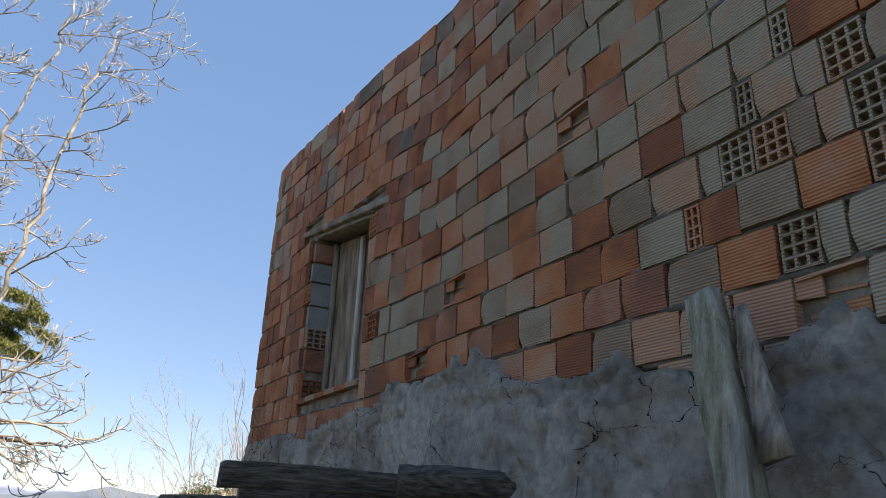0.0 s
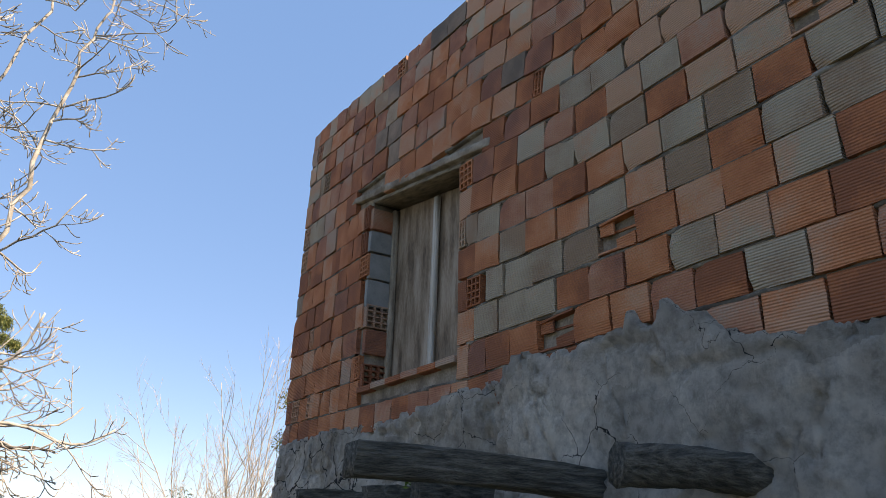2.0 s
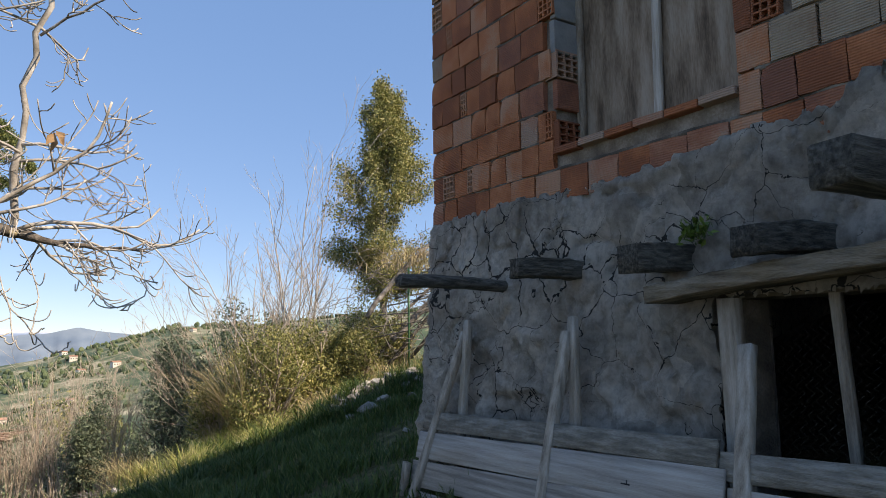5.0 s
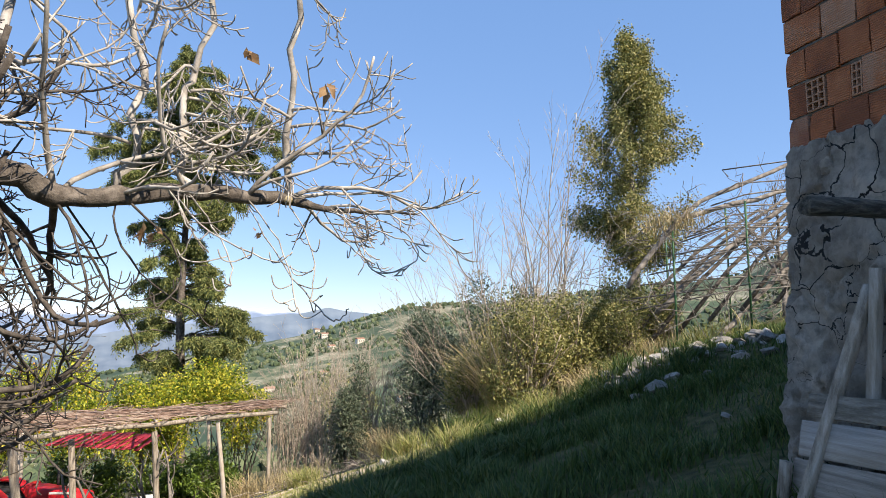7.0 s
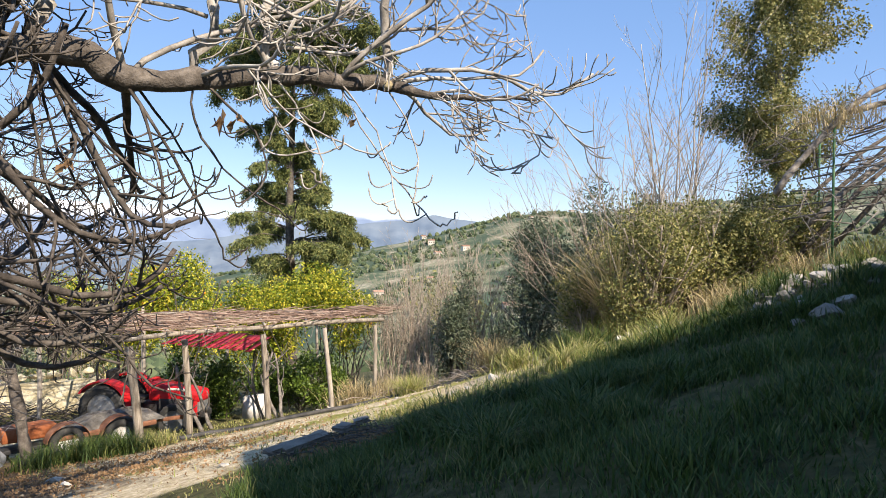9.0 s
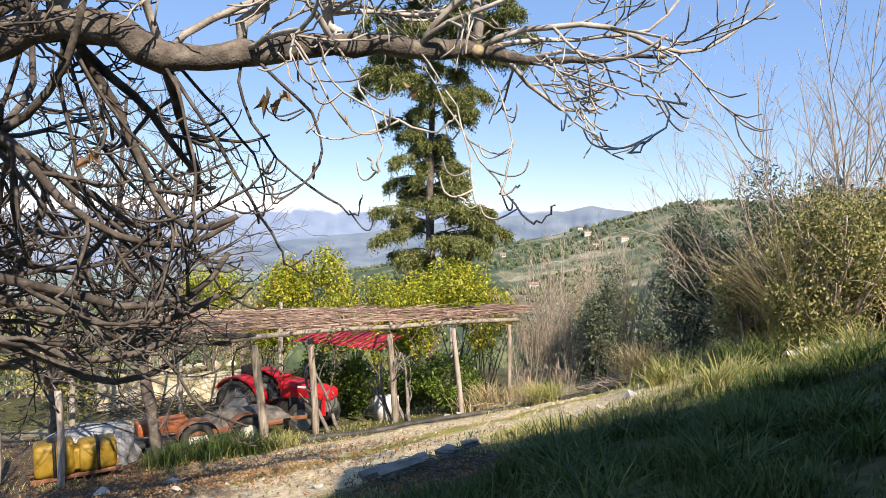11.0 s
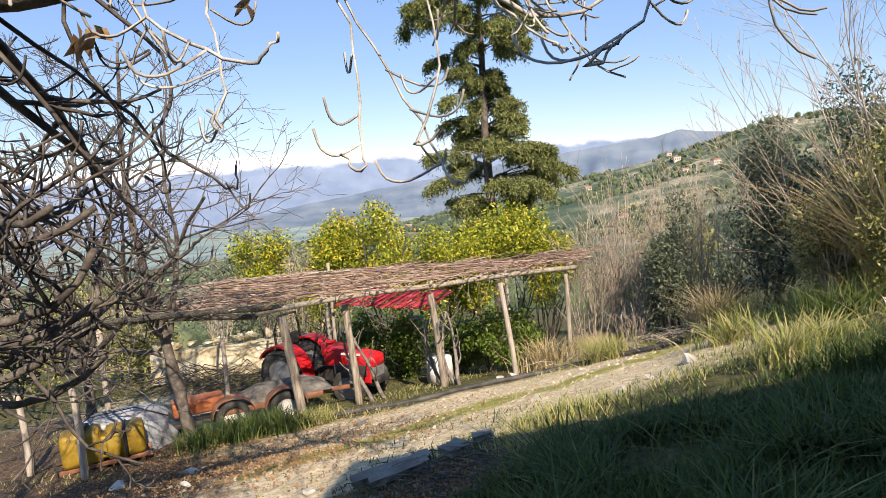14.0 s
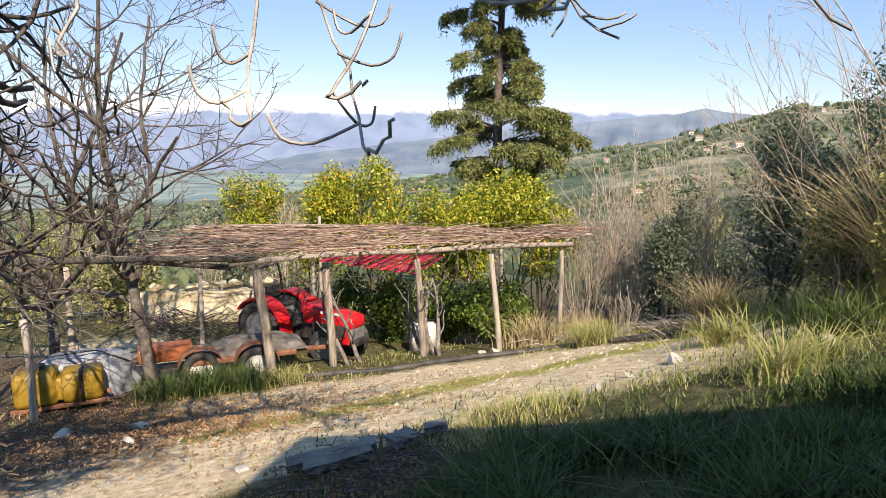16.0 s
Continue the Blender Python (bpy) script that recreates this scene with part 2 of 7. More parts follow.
LEAF_CITRUS = mat("citrus_leaves", [(0.06, 0.11, 0.012), (0.20, 0.27, 0.025), (0.44, 0.45, 0.045), (0.68, 0.56, 0.07)], 0.9, 8, 0.45, 0.0, 0.0, "island", 0.45, trans=0.35)
LEAF_IVY = mat("dark_glossy_leaves", [(0.03, 0.06, 0.010), (0.09, 0.15, 0.022), (0.20, 0.28, 0.05)], 1.2, 8, 0.4, 0.0, 0.0, "island", 0.4, trans=0.25)
FRUIT = mat("orange_fruit", [(0.62, 0.24, 0.02), (0.75, 0.33, 0.03)], 3, 40, 0.5, 0.1, 0.002)
DRYLEAF = mat("dry_brown_leaf", [(0.20, 0.11, 0.05), (0.33, 0.20, 0.10), (0.46, 0.31, 0.17)], 9, 40, 0.8, 0.2, 0.003, trans=0.3)
STONE = mat("limestone", [(0.30, 0.275, 0.235), (0.48, 0.45, 0.39), (0.68, 0.64, 0.57)], 4, 40, 0.9, 0.6, 0.02, "object", 0.2)
RED = mat("red_tractor_paint", [(0.36, 0.006, 0.010), (0.50, 0.012, 0.018), (0.60, 0.03, 0.03)], 3, 40, 0.36, 0.05, 0.002, gloss=0.5)
REDNET = mat("red_slatted_sheet", [(0.26, 0.015, 0.03), (0.42, 0.03, 0.055), (0.52, 0.08, 0.09)], 6, 40, 0.7, 0.3, 0.01)
RUST = mat("rusty_iron", [(0.10, 0.045, 0.025), (0.23, 0.10, 0.055), (0.36, 0.19, 0.12)], 5, 60, 0.85, 0.5, 0.006)
ORANGE = mat("faded_orange_paint", [(0.17, 0.055, 0.025), (0.32, 0.095, 0.032), (0.42, 0.17, 0.08)], 4, 40, 0.7, 0.2, 0.004)
RUBBER = mat("tyre_rubber", [(0.018, 0.018, 0.018), (0.04, 0.04, 0.038), (0.10, 0.095, 0.085)], 6, 60, 0.85, 0.4, 0.006)
DARK = mat("black_iron", [(0.012, 0.012, 0.013), (0.03, 0.03, 0.03), (0.06, 0.055, 0.05)], 6, 50, 0.6, 0.2, 0.004)
GREYMET = mat("grey_metal", [(0.20, 0.20, 0.20), (0.34, 0.34, 0.34), (0.45, 0.44, 0.43)], 5, 50, 0.5, 0.1, 0.003, metal=0.6)
# tank and sheet colours are lowered to stand in for tree shade
YELLOW = mat("shaded_yellow_plastic", [(0.14, 0.085, 0.010), (0.25, 0.155, 0.013), (0.33, 0.225, 0.045)], 4, 40, 0.55, 0.15, 0.004)
SHEET = mat("shaded_pale_blue_sheet", [(0.14, 0.15, 0.165), (0.24, 0.26, 0.285), (0.38, 0.40, 0.42)], 3, 22, 0.4, 0.5, 0.02)
WHITE = mat("dirty_white_plastic", [(0.40, 0.385, 0.35), (0.60, 0.58, 0.54), (0.74, 0.72, 0.69)], 4, 40, 0.6, 0.2, 0.006)
LIME = mat("limewashed_stone", [(0.22, 0.17, 0.09), (0.46, 0.40, 0.26), (0.68, 0.64, 0.52)], 3, 24, 0.95, 0.6, 0.02)
PIPE = mat("black_hose", [(0.02, 0.02, 0.02), (0.05, 0.048, 0.045), (0.12, 0.11, 0.10)], 5, 40, 0.7, 0.2, 0.005)
GREENPOLE = mat("green_metal_pole", [(0.02, 0.07, 0.03), (0.035, 0.12, 0.05), (0.07, 0.15, 0.07)], 5, 50, 0.5, 0.1, 0.002)
WIRE = mat("galvanised_wire", [(0.10, 0.10, 0.10), (0.16, 0.16, 0.16)], 5, 50, 0.6, 0.0, 0.0)
BLACKINK = mat("black_ink", [(0.015, 0.015, 0.015), (0.03, 0.03, 0.03)], 5, 50, 0.9, 0.0, 0.0)
GRAVEL = mat("tan_gravel", [(0.20, 0.16, 0.105), (0.34, 0.285, 0.205), (0.50, 0.44, 0.34)], 2, 40, 0.95, 0.3, 0.01, "island", 0.4)
RUBBLE = mat("grey_rubble", [(0.12, 0.11, 0.096), (0.25, 0.232, 0.204), (0.43, 0.40, 0.355)], 5, 40, 0.95, 0.8, 0.02, "object", 0.3)
BOARDWOOD = mat("grey_board_wood", [(0.19, 0.165, 0.14), (0.33, 0.295, 0.255), (0.44, 0.405, 0.36)], 2.2, 26, 0.9, 0.8, 0.008, "object", 0.3, stretch=(16, 0.7, 16))
BATTEN = mat("pale_batten_wood", [(0.26, 0.23, 0.19), (0.42, 0.39, 0.34), (0.56, 0.53, 0.48)], 3, 22, 0.9, 0.6, 0.008, stretch=(14, 14, 1.0))
SLATE = mat("grey_slab", [(0.10, 0.09, 0.078), (0.19, 0.175, 0.15), (0.31, 0.29, 0.25)], 3, 40, 0.9, 0.5, 0.01, "object", 0.2)


# ---- the lie of the land ----
GROUND = (-0.667, 2.614, -1.359, 0.418, 0.21, -0.62, -0.172, 0.749, -0.614, 0.098)


def fbm(x, y, f, seed=0.0):
    return noise.fractal((x * f + seed, y * f - seed, seed * 0.7), 0.9, 2.0, 4)


HILL_B = (-180, -60, -25, -12, -5, 2.3, 6.8, 11.3, 20, 27, 37, 43, 60, 120, 180)
HILL_Z = (-190, -190, -90, -58, -38, -16, 3, 24, 29, 43, 56, 105, 150, 120, -190)
BASE_R = (0, 60, 300, 1000, 2500, 4800)
BASE_Z = (-4, -12, -50, -118, -195, -225)


def land(x, y):
    """Height of the ground at a place."""
    cx, cy = min(max(x, -10), 8), min(max(y, 0), 27)
    a, b = cx / 10, (cy - 12) / 10
    c = GROUND
    z = (c[0] + c[1] * a + c[2] * b + c[3] * a * a + c[4] * a * b + c[5] * b * b + c[6] * a ** 3 + c[7] * a * a * b + c[8] * a * b * b + c[9] * b ** 3)
    dx, dy = x - cx, y - cy
    z += (0.10 * dx) + (-0.15 * dy if dy > 0 else -0.02 * dy)
    r = math.hypot(x, y)
    if r > 40:
        bear = math.degrees(math.atan2(x, y))
        far = float(np.interp(r, BASE_R, BASE_Z))
        top = float(np.interp(bear, HILL_B, HILL_Z))
        s = min(max((r - 260) / 740, 0), 1) if r < 1000 else max(0, 1 - (r - 1000) / 1300)
        s = s * s * (3 - 2 * s)
        far += (top - float(np.interp(1000, BASE_R, BASE_Z))) * s if top > -118 else 0
        if r > 150:
            far += fbm(x, y, 0.006, 3.1) * min(r / 1000, 1) * 4
        k = min((r - 40) / 80, 1)
        k = k * k * (3 - 2 * k)
        z = z * (1 - k) + far * k
    else:
        z += 0.30 * math.exp(-((x - 4.6) ** 2 + (y - 13.7) ** 2) / 2.2)
        z += 0.035 * fbm(x, y, 1.3, 1.7) + 0.05 * fbm(x, y, 0.35, 5.2)
    return z


# ---- builders ----


def make(name, verts, faces, material, smooth=True):
    me = bpy.data.meshes.new(name)
    me.from_pydata([tuple(v) for v in verts], [], [tuple(f) for f in faces])
    if smooth:
        me.polygons.foreach_set("use_smooth", [True] * len(me.polygons))
    if material:
        me.materials.append(material)
    me.update()
    return me


def thing(name, place, label, category, group="", kind=""):
    """An Empty at the base of a thing of several parts."""
    ob = new(name)
    ob.empty_display_size = 0.1
    ob.location = place
    return tagged(ob, label, category, group, kind)


def part(name, data, material, parent, label="", smooth=True):
    """One mesh object (world coordinates) under a thing or a part. data: a bmesh or (verts, faces)."""
    if isinstance(data, tuple):
        me = make(name, data[0], data[1], material, smooth)
    else:
        me = bpy.data.meshes.new(name)
        data.to_mesh(me)
        data.free()
        me.materials.append(material)
        if smooth:
            me.polygons.foreach_set("use_smooth", [True] * len(me.polygons))
    ob = new(name, me)
    if parent:
        ob.parent = parent
        ob.matrix_parent_inverse = Matrix.Translation(-parent.location)
    return tagged(ob, label)


def solo(name, data, material, label, category, group="", kind="", smooth=True):
    return tagged(part(name, data, material, None, smooth=smooth), label, category, group, kind)


def merge(*sets):
    vs, fs, n = [], [], 0
    for v, f in sets:
        vs.extend(v)
        fs.extend([tuple(i + n for i in q) for q in f])
        n += len(v)
    return vs, fs


def bar(p0, p1, w, h, sides=4, n=5, rough=0.0, taper=1.0, bend=0.0, seed=0, up=(0, 0, 1), flare=None):
    """A beam, plank, pole or log from p0 to p1: width w across, height h along up; sides 4 gives a board with eased edges."""
    rng = random.Random(seed)
    p0, p1 = Vector(p0), Vector(p1)
    d = (p1 - p0).normalized()
    u = Vector(up)
    if abs(d.dot(u)) > 0.95:
        u = Vector((0, 1, 0))
    sdir = d.cross(u).normalized()
    u = sdir.cross(d).normalized()
    if sides == 4:
        e = 0.12 * min(w, h) / max(w, h)
        ex, ey = (0.5 - 0.12 * min(w, h) / w * 0.6), (0.5 - 0.12 * min(w, h) / h * 0.6)
        sec = [(-.5, -ey), (-ex, -.5), (ex, -.5), (.5, -ey), (.5, ey), (ex, .5), (-ex, .5), (-.5, ey)]
    else:
        sec = [(0.5 * math.cos(2 * math.pi * i / sides), 0.5 * math.sin(2 * math.pi * i / sides)) for i in range(sides)]
    m = len(sec)
    vs, fs = [], []
    ph = rng.random() * 6
    off = [rng.uniform(-1, 1) for _ in range(m)]
    for k in range(n + 1):
        t = k / n
        s = 1 + (taper - 1) * t
        c = p0.lerp(p1, t) + (u * math.sin(t * math.pi) + sdir * math.sin(t * 5 + ph) * 0.5) * bend
        for j, (a, b) in enumerate(sec):
            r = 1 + rough * (off[j] * 0.7 + rng.uniform(-1, 1) * 0.6)
            vs.append(c + sdir * a * w * s * r + u * b * h * s * r + d * (rng.uniform(-1, 1) * rough * min(w, h) * 0.8 if k in (0, n) else 0))
    for k in range(n):
        for j in range(m):
            a, b = k * m + j, k * m + (j + 1) % m
            fs.append((a, b, b + m, a + m))
    c0, c1 = len(vs), len(vs) + 1
    vs.append(p0 + d * rough * w * 0.3)
    vs.append(p1 - d * rough * w * 0.3)
    for j in range(m):
        fs.append((c0, (j + 1) % m, j))
        fs.append((c1, n * m + j, n * m + (j + 1) % m))
    return vs, fs


def tube(pts, radii, sides=5):
    """A round limb through points, closed at the tip."""
    vs, fs = [], []
    pts = [Vector(p) for p in pts]
    n = len(pts)
    ref = Vector((0.31, 0.2, 0.93))
    for k in range(n):
        d = (pts[min(k + 1, n - 1)] - pts[max(k - 1, 0)])
        if d.length < 1e-6:
            d = Vector((0, 0, 1))
        d.normalize()
        a = d.cross(ref)
        if a.length < 0.05:
            a = d.cross(Vector((1, 0, 0)))
        a.normalize()
        b = d.cross(a)
        for j in range(sides):
            t = 2 * math.pi * j / sides
            vs.append(pts[k] + (a * math.cos(t) + b * math.sin(t)) * radii[k])
    for k in range(n - 1):
        for j in range(sides):
            p, q = k * sides + j, k * sides + (j + 1) % sides
            fs.append((p, q, q + sides, p + sides))
    fs.append(tuple((n - 1) * sides + j for j in range(sides)))
    fs.append(tuple(reversed(range(sides))))
    return vs, fs


def box(c, s, bevel=0.0, rot=None):
    """A box with eased edges as a bmesh."""
    bm = bmesh.new()
    m = Matrix.Translation(c) @ (rot.to_4x4() if rot else Matrix()) @ Matrix.Diagonal((*s, 1))
    bmesh.ops.create_cube(bm, size=1, matrix=m)
    if bevel:
        bmesh.ops.bevel(bm, geom=bm.edges[:], offset=bevel, segments=2, affect="EDGES", profile=0.6)
    return bm


def rock(c, s, seed, sub=2):
    """A broken stone."""
    rng = random.Random(seed)
    bm = bmesh.new()
    bmesh.ops.create_icosphere(bm, subdivisions=sub, radius=0.5)
    cuts = [(Vector((rng.gauss(0, 1), rng.gauss(0, 1), rng.gauss(0, 1))).normalized(), rng.uniform(0.15, 0.34)) for _ in range(10)]
    turn = Euler((rng.uniform(-.3, .3), rng.uniform(-.3, .3), rng.uniform(0, 6))).to_matrix()
    for v in bm.verts:
        p = v.co.copy()
        for nrm, dd in cuts:
            k = p.dot(nrm)
            if k > dd:
                p -= nrm * (k - dd)
        p += p.normalized() * 0.03 * noise.noise(p * 6 + Vector((seed, 0, 0)))
        v.co = turn @ Vector((p.x * s[0] * 1.25, p.y * s[1] * 1.25, p.z * s[2] * 1.25)) + Vector(c)
    return bm


def grow(start, way, length, radius, levels, rng, curl=0.25, lift=0.1, kids=4, spread=0.9, shrink=0.62, out=None, first=0.3):
    """Limbs and twigs of a bare tree as a list of (level, points, radii)."""
    out = [] if out is None else out
    n = max(4, int(5 + length * 2))
    pts, rad = [Vector(start)], [radius]
    d = Vector(way).normalized()
    for k in range(n):
        d = (d + Vector((rng.gauss(0, 1), rng.gauss(0, 1), rng.gauss(0, 1))) * curl * 0.5 + Vector((0, 0, lift)) * 0.5).normalized()
        pts.append(pts[-1] + d * (length / n))
        rad.append(radius * (1 - 0.62 * (k + 1) / n))
    out.append((levels, pts, rad))
    if levels > 0:
        for i in range(kids):
            t = first + (1 - first) * (i + rng.random()) / kids
            k = min(int(t * n), n - 1)
            base = (pts[k + 1] - pts[k]).normalized()
            side = base.orthogonal()
            side.rotate(Matrix.Rotation(rng.uniform(0, 6.283), 3, base))
            way2 = (base + side * spread * rng.uniform(0.6, 1.3)).normalized()
            grow(pts[k], way2, length * shrink * rng.uniform(0.6, 1.15) * (1.1 - 0.4 * t), rad[k] * 0.62, levels - 1, rng, curl, lift, kids, spread, shrink, out, 0.2)
    return out


def eased(pts, radii, n=3, jitter=0.0, rng=None):
    """A smooth run through points, with swelling and small crooks."""
    pts = [Vector(p) for p in pts]
    out, rad = [], []
    for i in range(len(pts) - 1):
        a, b, c, d = pts[max(i - 1, 0)], pts[i], pts[i + 1], pts[min(i + 2, len(pts) - 1)]
        for k in range(n):
            t = k / n
            p = 0.5 * (2 * b + (c - a) * t + (2 * a - 5 * b + 4 * c - d) * t * t + (3 * b - a - 3 * c + d) * t ** 3)
            if jitter and k:
                p += Vector((rng.gauss(0, jitter), rng.gauss(0, jitter), rng.gauss(0, jitter)))
            out.append(p)
            rad.append((radii[i] + (radii[i + 1] - radii[i]) * t) * (1 + (rng.uniform(-0.12, 0.16) if jitter else 0)))
    return out + [pts[-1]], rad + [radii[-1]]


def limbs(grown, least=0, most=99, sides=None, thin=0.004):
    return merge(*[tube(p, [max(r, thin) for r in rr], sides or (8 if lv >= 3 else 5 if lv == 2 else 4 if lv == 1 else 3)) for lv, p, rr in grown if least <= lv <= most])


def leaves(rng, points, size, droop=0.3, ratio=0.5, jitter=0.0):
    """Small folded leaves at points."""
    vs, fs = [], []
    for p in points:
        s = size * rng.uniform(0.6, 1.4)
        d = Vector((rng.gauss(0, 1), rng.gauss(0, 1), rng.gauss(0, 1) - droop)).normalized()
        a = d.orthogonal().normalized()
        a.rotate(Matrix.Rotation(rng.uniform(0, 6.283), 3, d))
        q = Vector(p) + Vector((rng.gauss(0, 1), rng.gauss(0, 1), rng.gauss(0, 1))) * jitter
        k = len(vs)
        nrm = d.cross(a) * s * 0.12
        vs += [q, q + d * s * 0.5 + a * s * ratio * 0.5 + nrm, q + d * s, q + d * s * 0.5 - a * s * ratio * 0.5 + nrm]
        fs += [(k, k + 1, k + 2), (k, k + 2, k + 3)]
    return vs, fs


def blades(rng, spots, height, width=0.008, lean=0.35, seg=3):
    """Grass blades: bent tapering strips."""
    vs, fs = [], []
    for x, y, z, hs in spots:
        hgt = height * hs * rng.uniform(0.6, 1.3)
        a = rng.uniform(0, 6.283)
        dx, dy = math.cos(a), math.sin(a)
        ln = lean * rng.uniform(0.3, 1.6)
        w = width * rng.uniform(0.7, 1.4)
        k = len(vs)
        for i in range(seg):
            t = i / seg
            ox, oy = dx * ln * hgt * t * t, dy * ln * hgt * t * t
            ww = w * (1 - 0.6 * t)
            zz = z - 0.02 + hgt * t * (1 - 0.25 * ln * t)
            vs += [(x + ox - dy * ww, y + oy + dx * ww, zz), (x + ox + dy * ww, y + oy - dx * ww, zz)]
        vs.append((x + dx * ln * hgt, y + dy * ln * hgt, z + hgt * (1 - 0.25 * ln)))
        for i in range(seg - 1):
            fs.append((k + 2 * i, k + 2 * i + 1, k + 2 * i + 3, k + 2 * i + 2))
        fs.append((k + 2 * seg - 2, k + 2 * seg - 1, k + 2 * seg))
    return vs, fs

# ---- ground, valley and mountains ----


def ground_material():
    m = bpy.data.materials.new("hillside_ground")
    m.use_nodes = True
    n, lk = m.node_tree.nodes, m.node_tree.links
    b = n["Principled BSDF"]
    b.inputs["Roughness"].default_value, b.inputs["Specular IOR Level"].default_value = 0.95, 0.2
    tc = n.new("ShaderNodeTexCoord")

    def nz(scale, detail=6, rough=0.6):
        t = n.new("ShaderNodeTexNoise")
        t.inputs["Scale"].default_value, t.inputs["Detail"].default_value, t.inputs["Roughness"].default_value = scale, detail, rough
        lk.new(tc.outputs["Object"], t.inputs["Vector"])
        return t.outputs[0]

    def ramp(fac, *stops):
        r = n.new("ShaderNodeValToRGB")
        e = r.color_ramp.elements
        e[0].position, e[0].color = stops[0][0], (*stops[0][1], 1)
        e[1].position, e[1].color = stops[-1][0], (*stops[-1][1], 1)
        for p, c in stops[1:-1]:
            x = e.new(p)
            x.color = (*c, 1)
        lk.new(fac, r.inputs[0])
        return r.outputs[0]

    def mixed(fac, a, c):
        x = n.new("ShaderNodeMix")
        x.data_type = "RGBA"
        lk.new(fac, x.inputs[0])
        lk.new(a, x.inputs[6])
        lk.new(c, x.inputs[7])
        return x.outputs[2]

    def attr(name, blur_scale, gain=0.5):
        a = n.new("ShaderNodeAttribute")
        a.attribute_name = name
        x = n.new("ShaderNodeMath")
        x.operation = "MULTIPLY_ADD"
        lk.new(nz(blur_scale, 8, 0.7), x.inputs[0])
        x.inputs[1].default_value = gain * 2
        lk.new(a.outputs["Fac"], x.inputs[2])
        r = n.new("ShaderNodeMapRange")
        lk.new(x.outputs[0], r.inputs[0])
        r.inputs[1].default_value, r.inputs[2].default_value = 0.35 + gain, 0.65 + gain
        return r.outputs[0]

    turf = ramp(nz(7, 8), (0.3, (0.038, 0.036, 0.017)), (0.5, (0.085, 0.085, 0.032)), (0.7, (0.165, 0.138, 0.068)))
    dirt = ramp(nz(9, 10, 0.7), (0.32, (0.31, 0.235, 0.135)), (0.5, (0.58, 0.475, 0.305)), (0.66, (0.77, 0.67, 0.49)))
    litter = ramp(nz(15, 9, 0.75), (0.35, (0.045, 0.03, 0.02)), (0.5, (0.105, 0.072, 0.046)), (0.66, (0.23, 0.168, 0.11)))
    moss = ramp(nz(6, 8), (0.35, (0.22, 0.22, 0.05)), (0.6, (0.38, 0.35, 0.11)))
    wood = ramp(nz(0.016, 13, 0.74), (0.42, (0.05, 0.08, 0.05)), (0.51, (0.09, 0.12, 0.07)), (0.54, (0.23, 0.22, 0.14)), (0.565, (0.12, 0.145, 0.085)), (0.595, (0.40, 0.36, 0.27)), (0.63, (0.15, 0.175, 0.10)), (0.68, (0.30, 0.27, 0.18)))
    col = mixed(attr("dirt", 2.2, 0.45), turf, dirt)
    col = mixed(attr("moss", 1.6, 0.5), col, moss)
    col = mixed(attr("litter", 2.5, 0.45), col, litter)
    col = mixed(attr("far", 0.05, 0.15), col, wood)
    lk.new(col, b.inputs["Base Color"])
    bp = n.new("ShaderNodeBump")
    bp.inputs["Strength"].default_value, bp.inputs["Distance"].default_value = 0.8, 0.05
    lk.new(nz(14, 10, 0.75), bp.inputs["Height"])
    lk.new(bp.outputs[0], b.inputs["Normal"])
    return m


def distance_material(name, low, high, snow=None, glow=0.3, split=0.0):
    """Far land, haze painted as colour and glow; pale on the heights where snow lies."""
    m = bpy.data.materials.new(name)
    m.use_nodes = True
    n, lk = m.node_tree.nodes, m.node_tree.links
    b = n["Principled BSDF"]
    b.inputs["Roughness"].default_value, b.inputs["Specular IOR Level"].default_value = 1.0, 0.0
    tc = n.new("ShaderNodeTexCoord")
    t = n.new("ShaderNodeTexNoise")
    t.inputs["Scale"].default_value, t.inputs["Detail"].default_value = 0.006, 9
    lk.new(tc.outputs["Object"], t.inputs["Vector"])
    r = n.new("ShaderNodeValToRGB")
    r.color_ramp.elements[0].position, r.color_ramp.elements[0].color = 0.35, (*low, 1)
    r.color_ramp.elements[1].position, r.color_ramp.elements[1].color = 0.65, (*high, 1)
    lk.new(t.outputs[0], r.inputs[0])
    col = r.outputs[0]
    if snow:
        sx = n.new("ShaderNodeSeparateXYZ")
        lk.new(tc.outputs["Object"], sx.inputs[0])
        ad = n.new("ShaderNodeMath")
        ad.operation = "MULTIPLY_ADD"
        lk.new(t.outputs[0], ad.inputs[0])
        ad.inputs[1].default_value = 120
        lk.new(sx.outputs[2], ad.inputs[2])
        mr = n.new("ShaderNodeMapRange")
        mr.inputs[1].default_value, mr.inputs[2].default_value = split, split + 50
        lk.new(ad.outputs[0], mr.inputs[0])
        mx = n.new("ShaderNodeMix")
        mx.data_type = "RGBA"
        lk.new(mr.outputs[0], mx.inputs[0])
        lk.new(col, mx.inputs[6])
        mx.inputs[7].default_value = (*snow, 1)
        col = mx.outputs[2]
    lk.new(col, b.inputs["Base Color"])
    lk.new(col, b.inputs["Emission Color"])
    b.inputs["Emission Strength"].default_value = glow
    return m


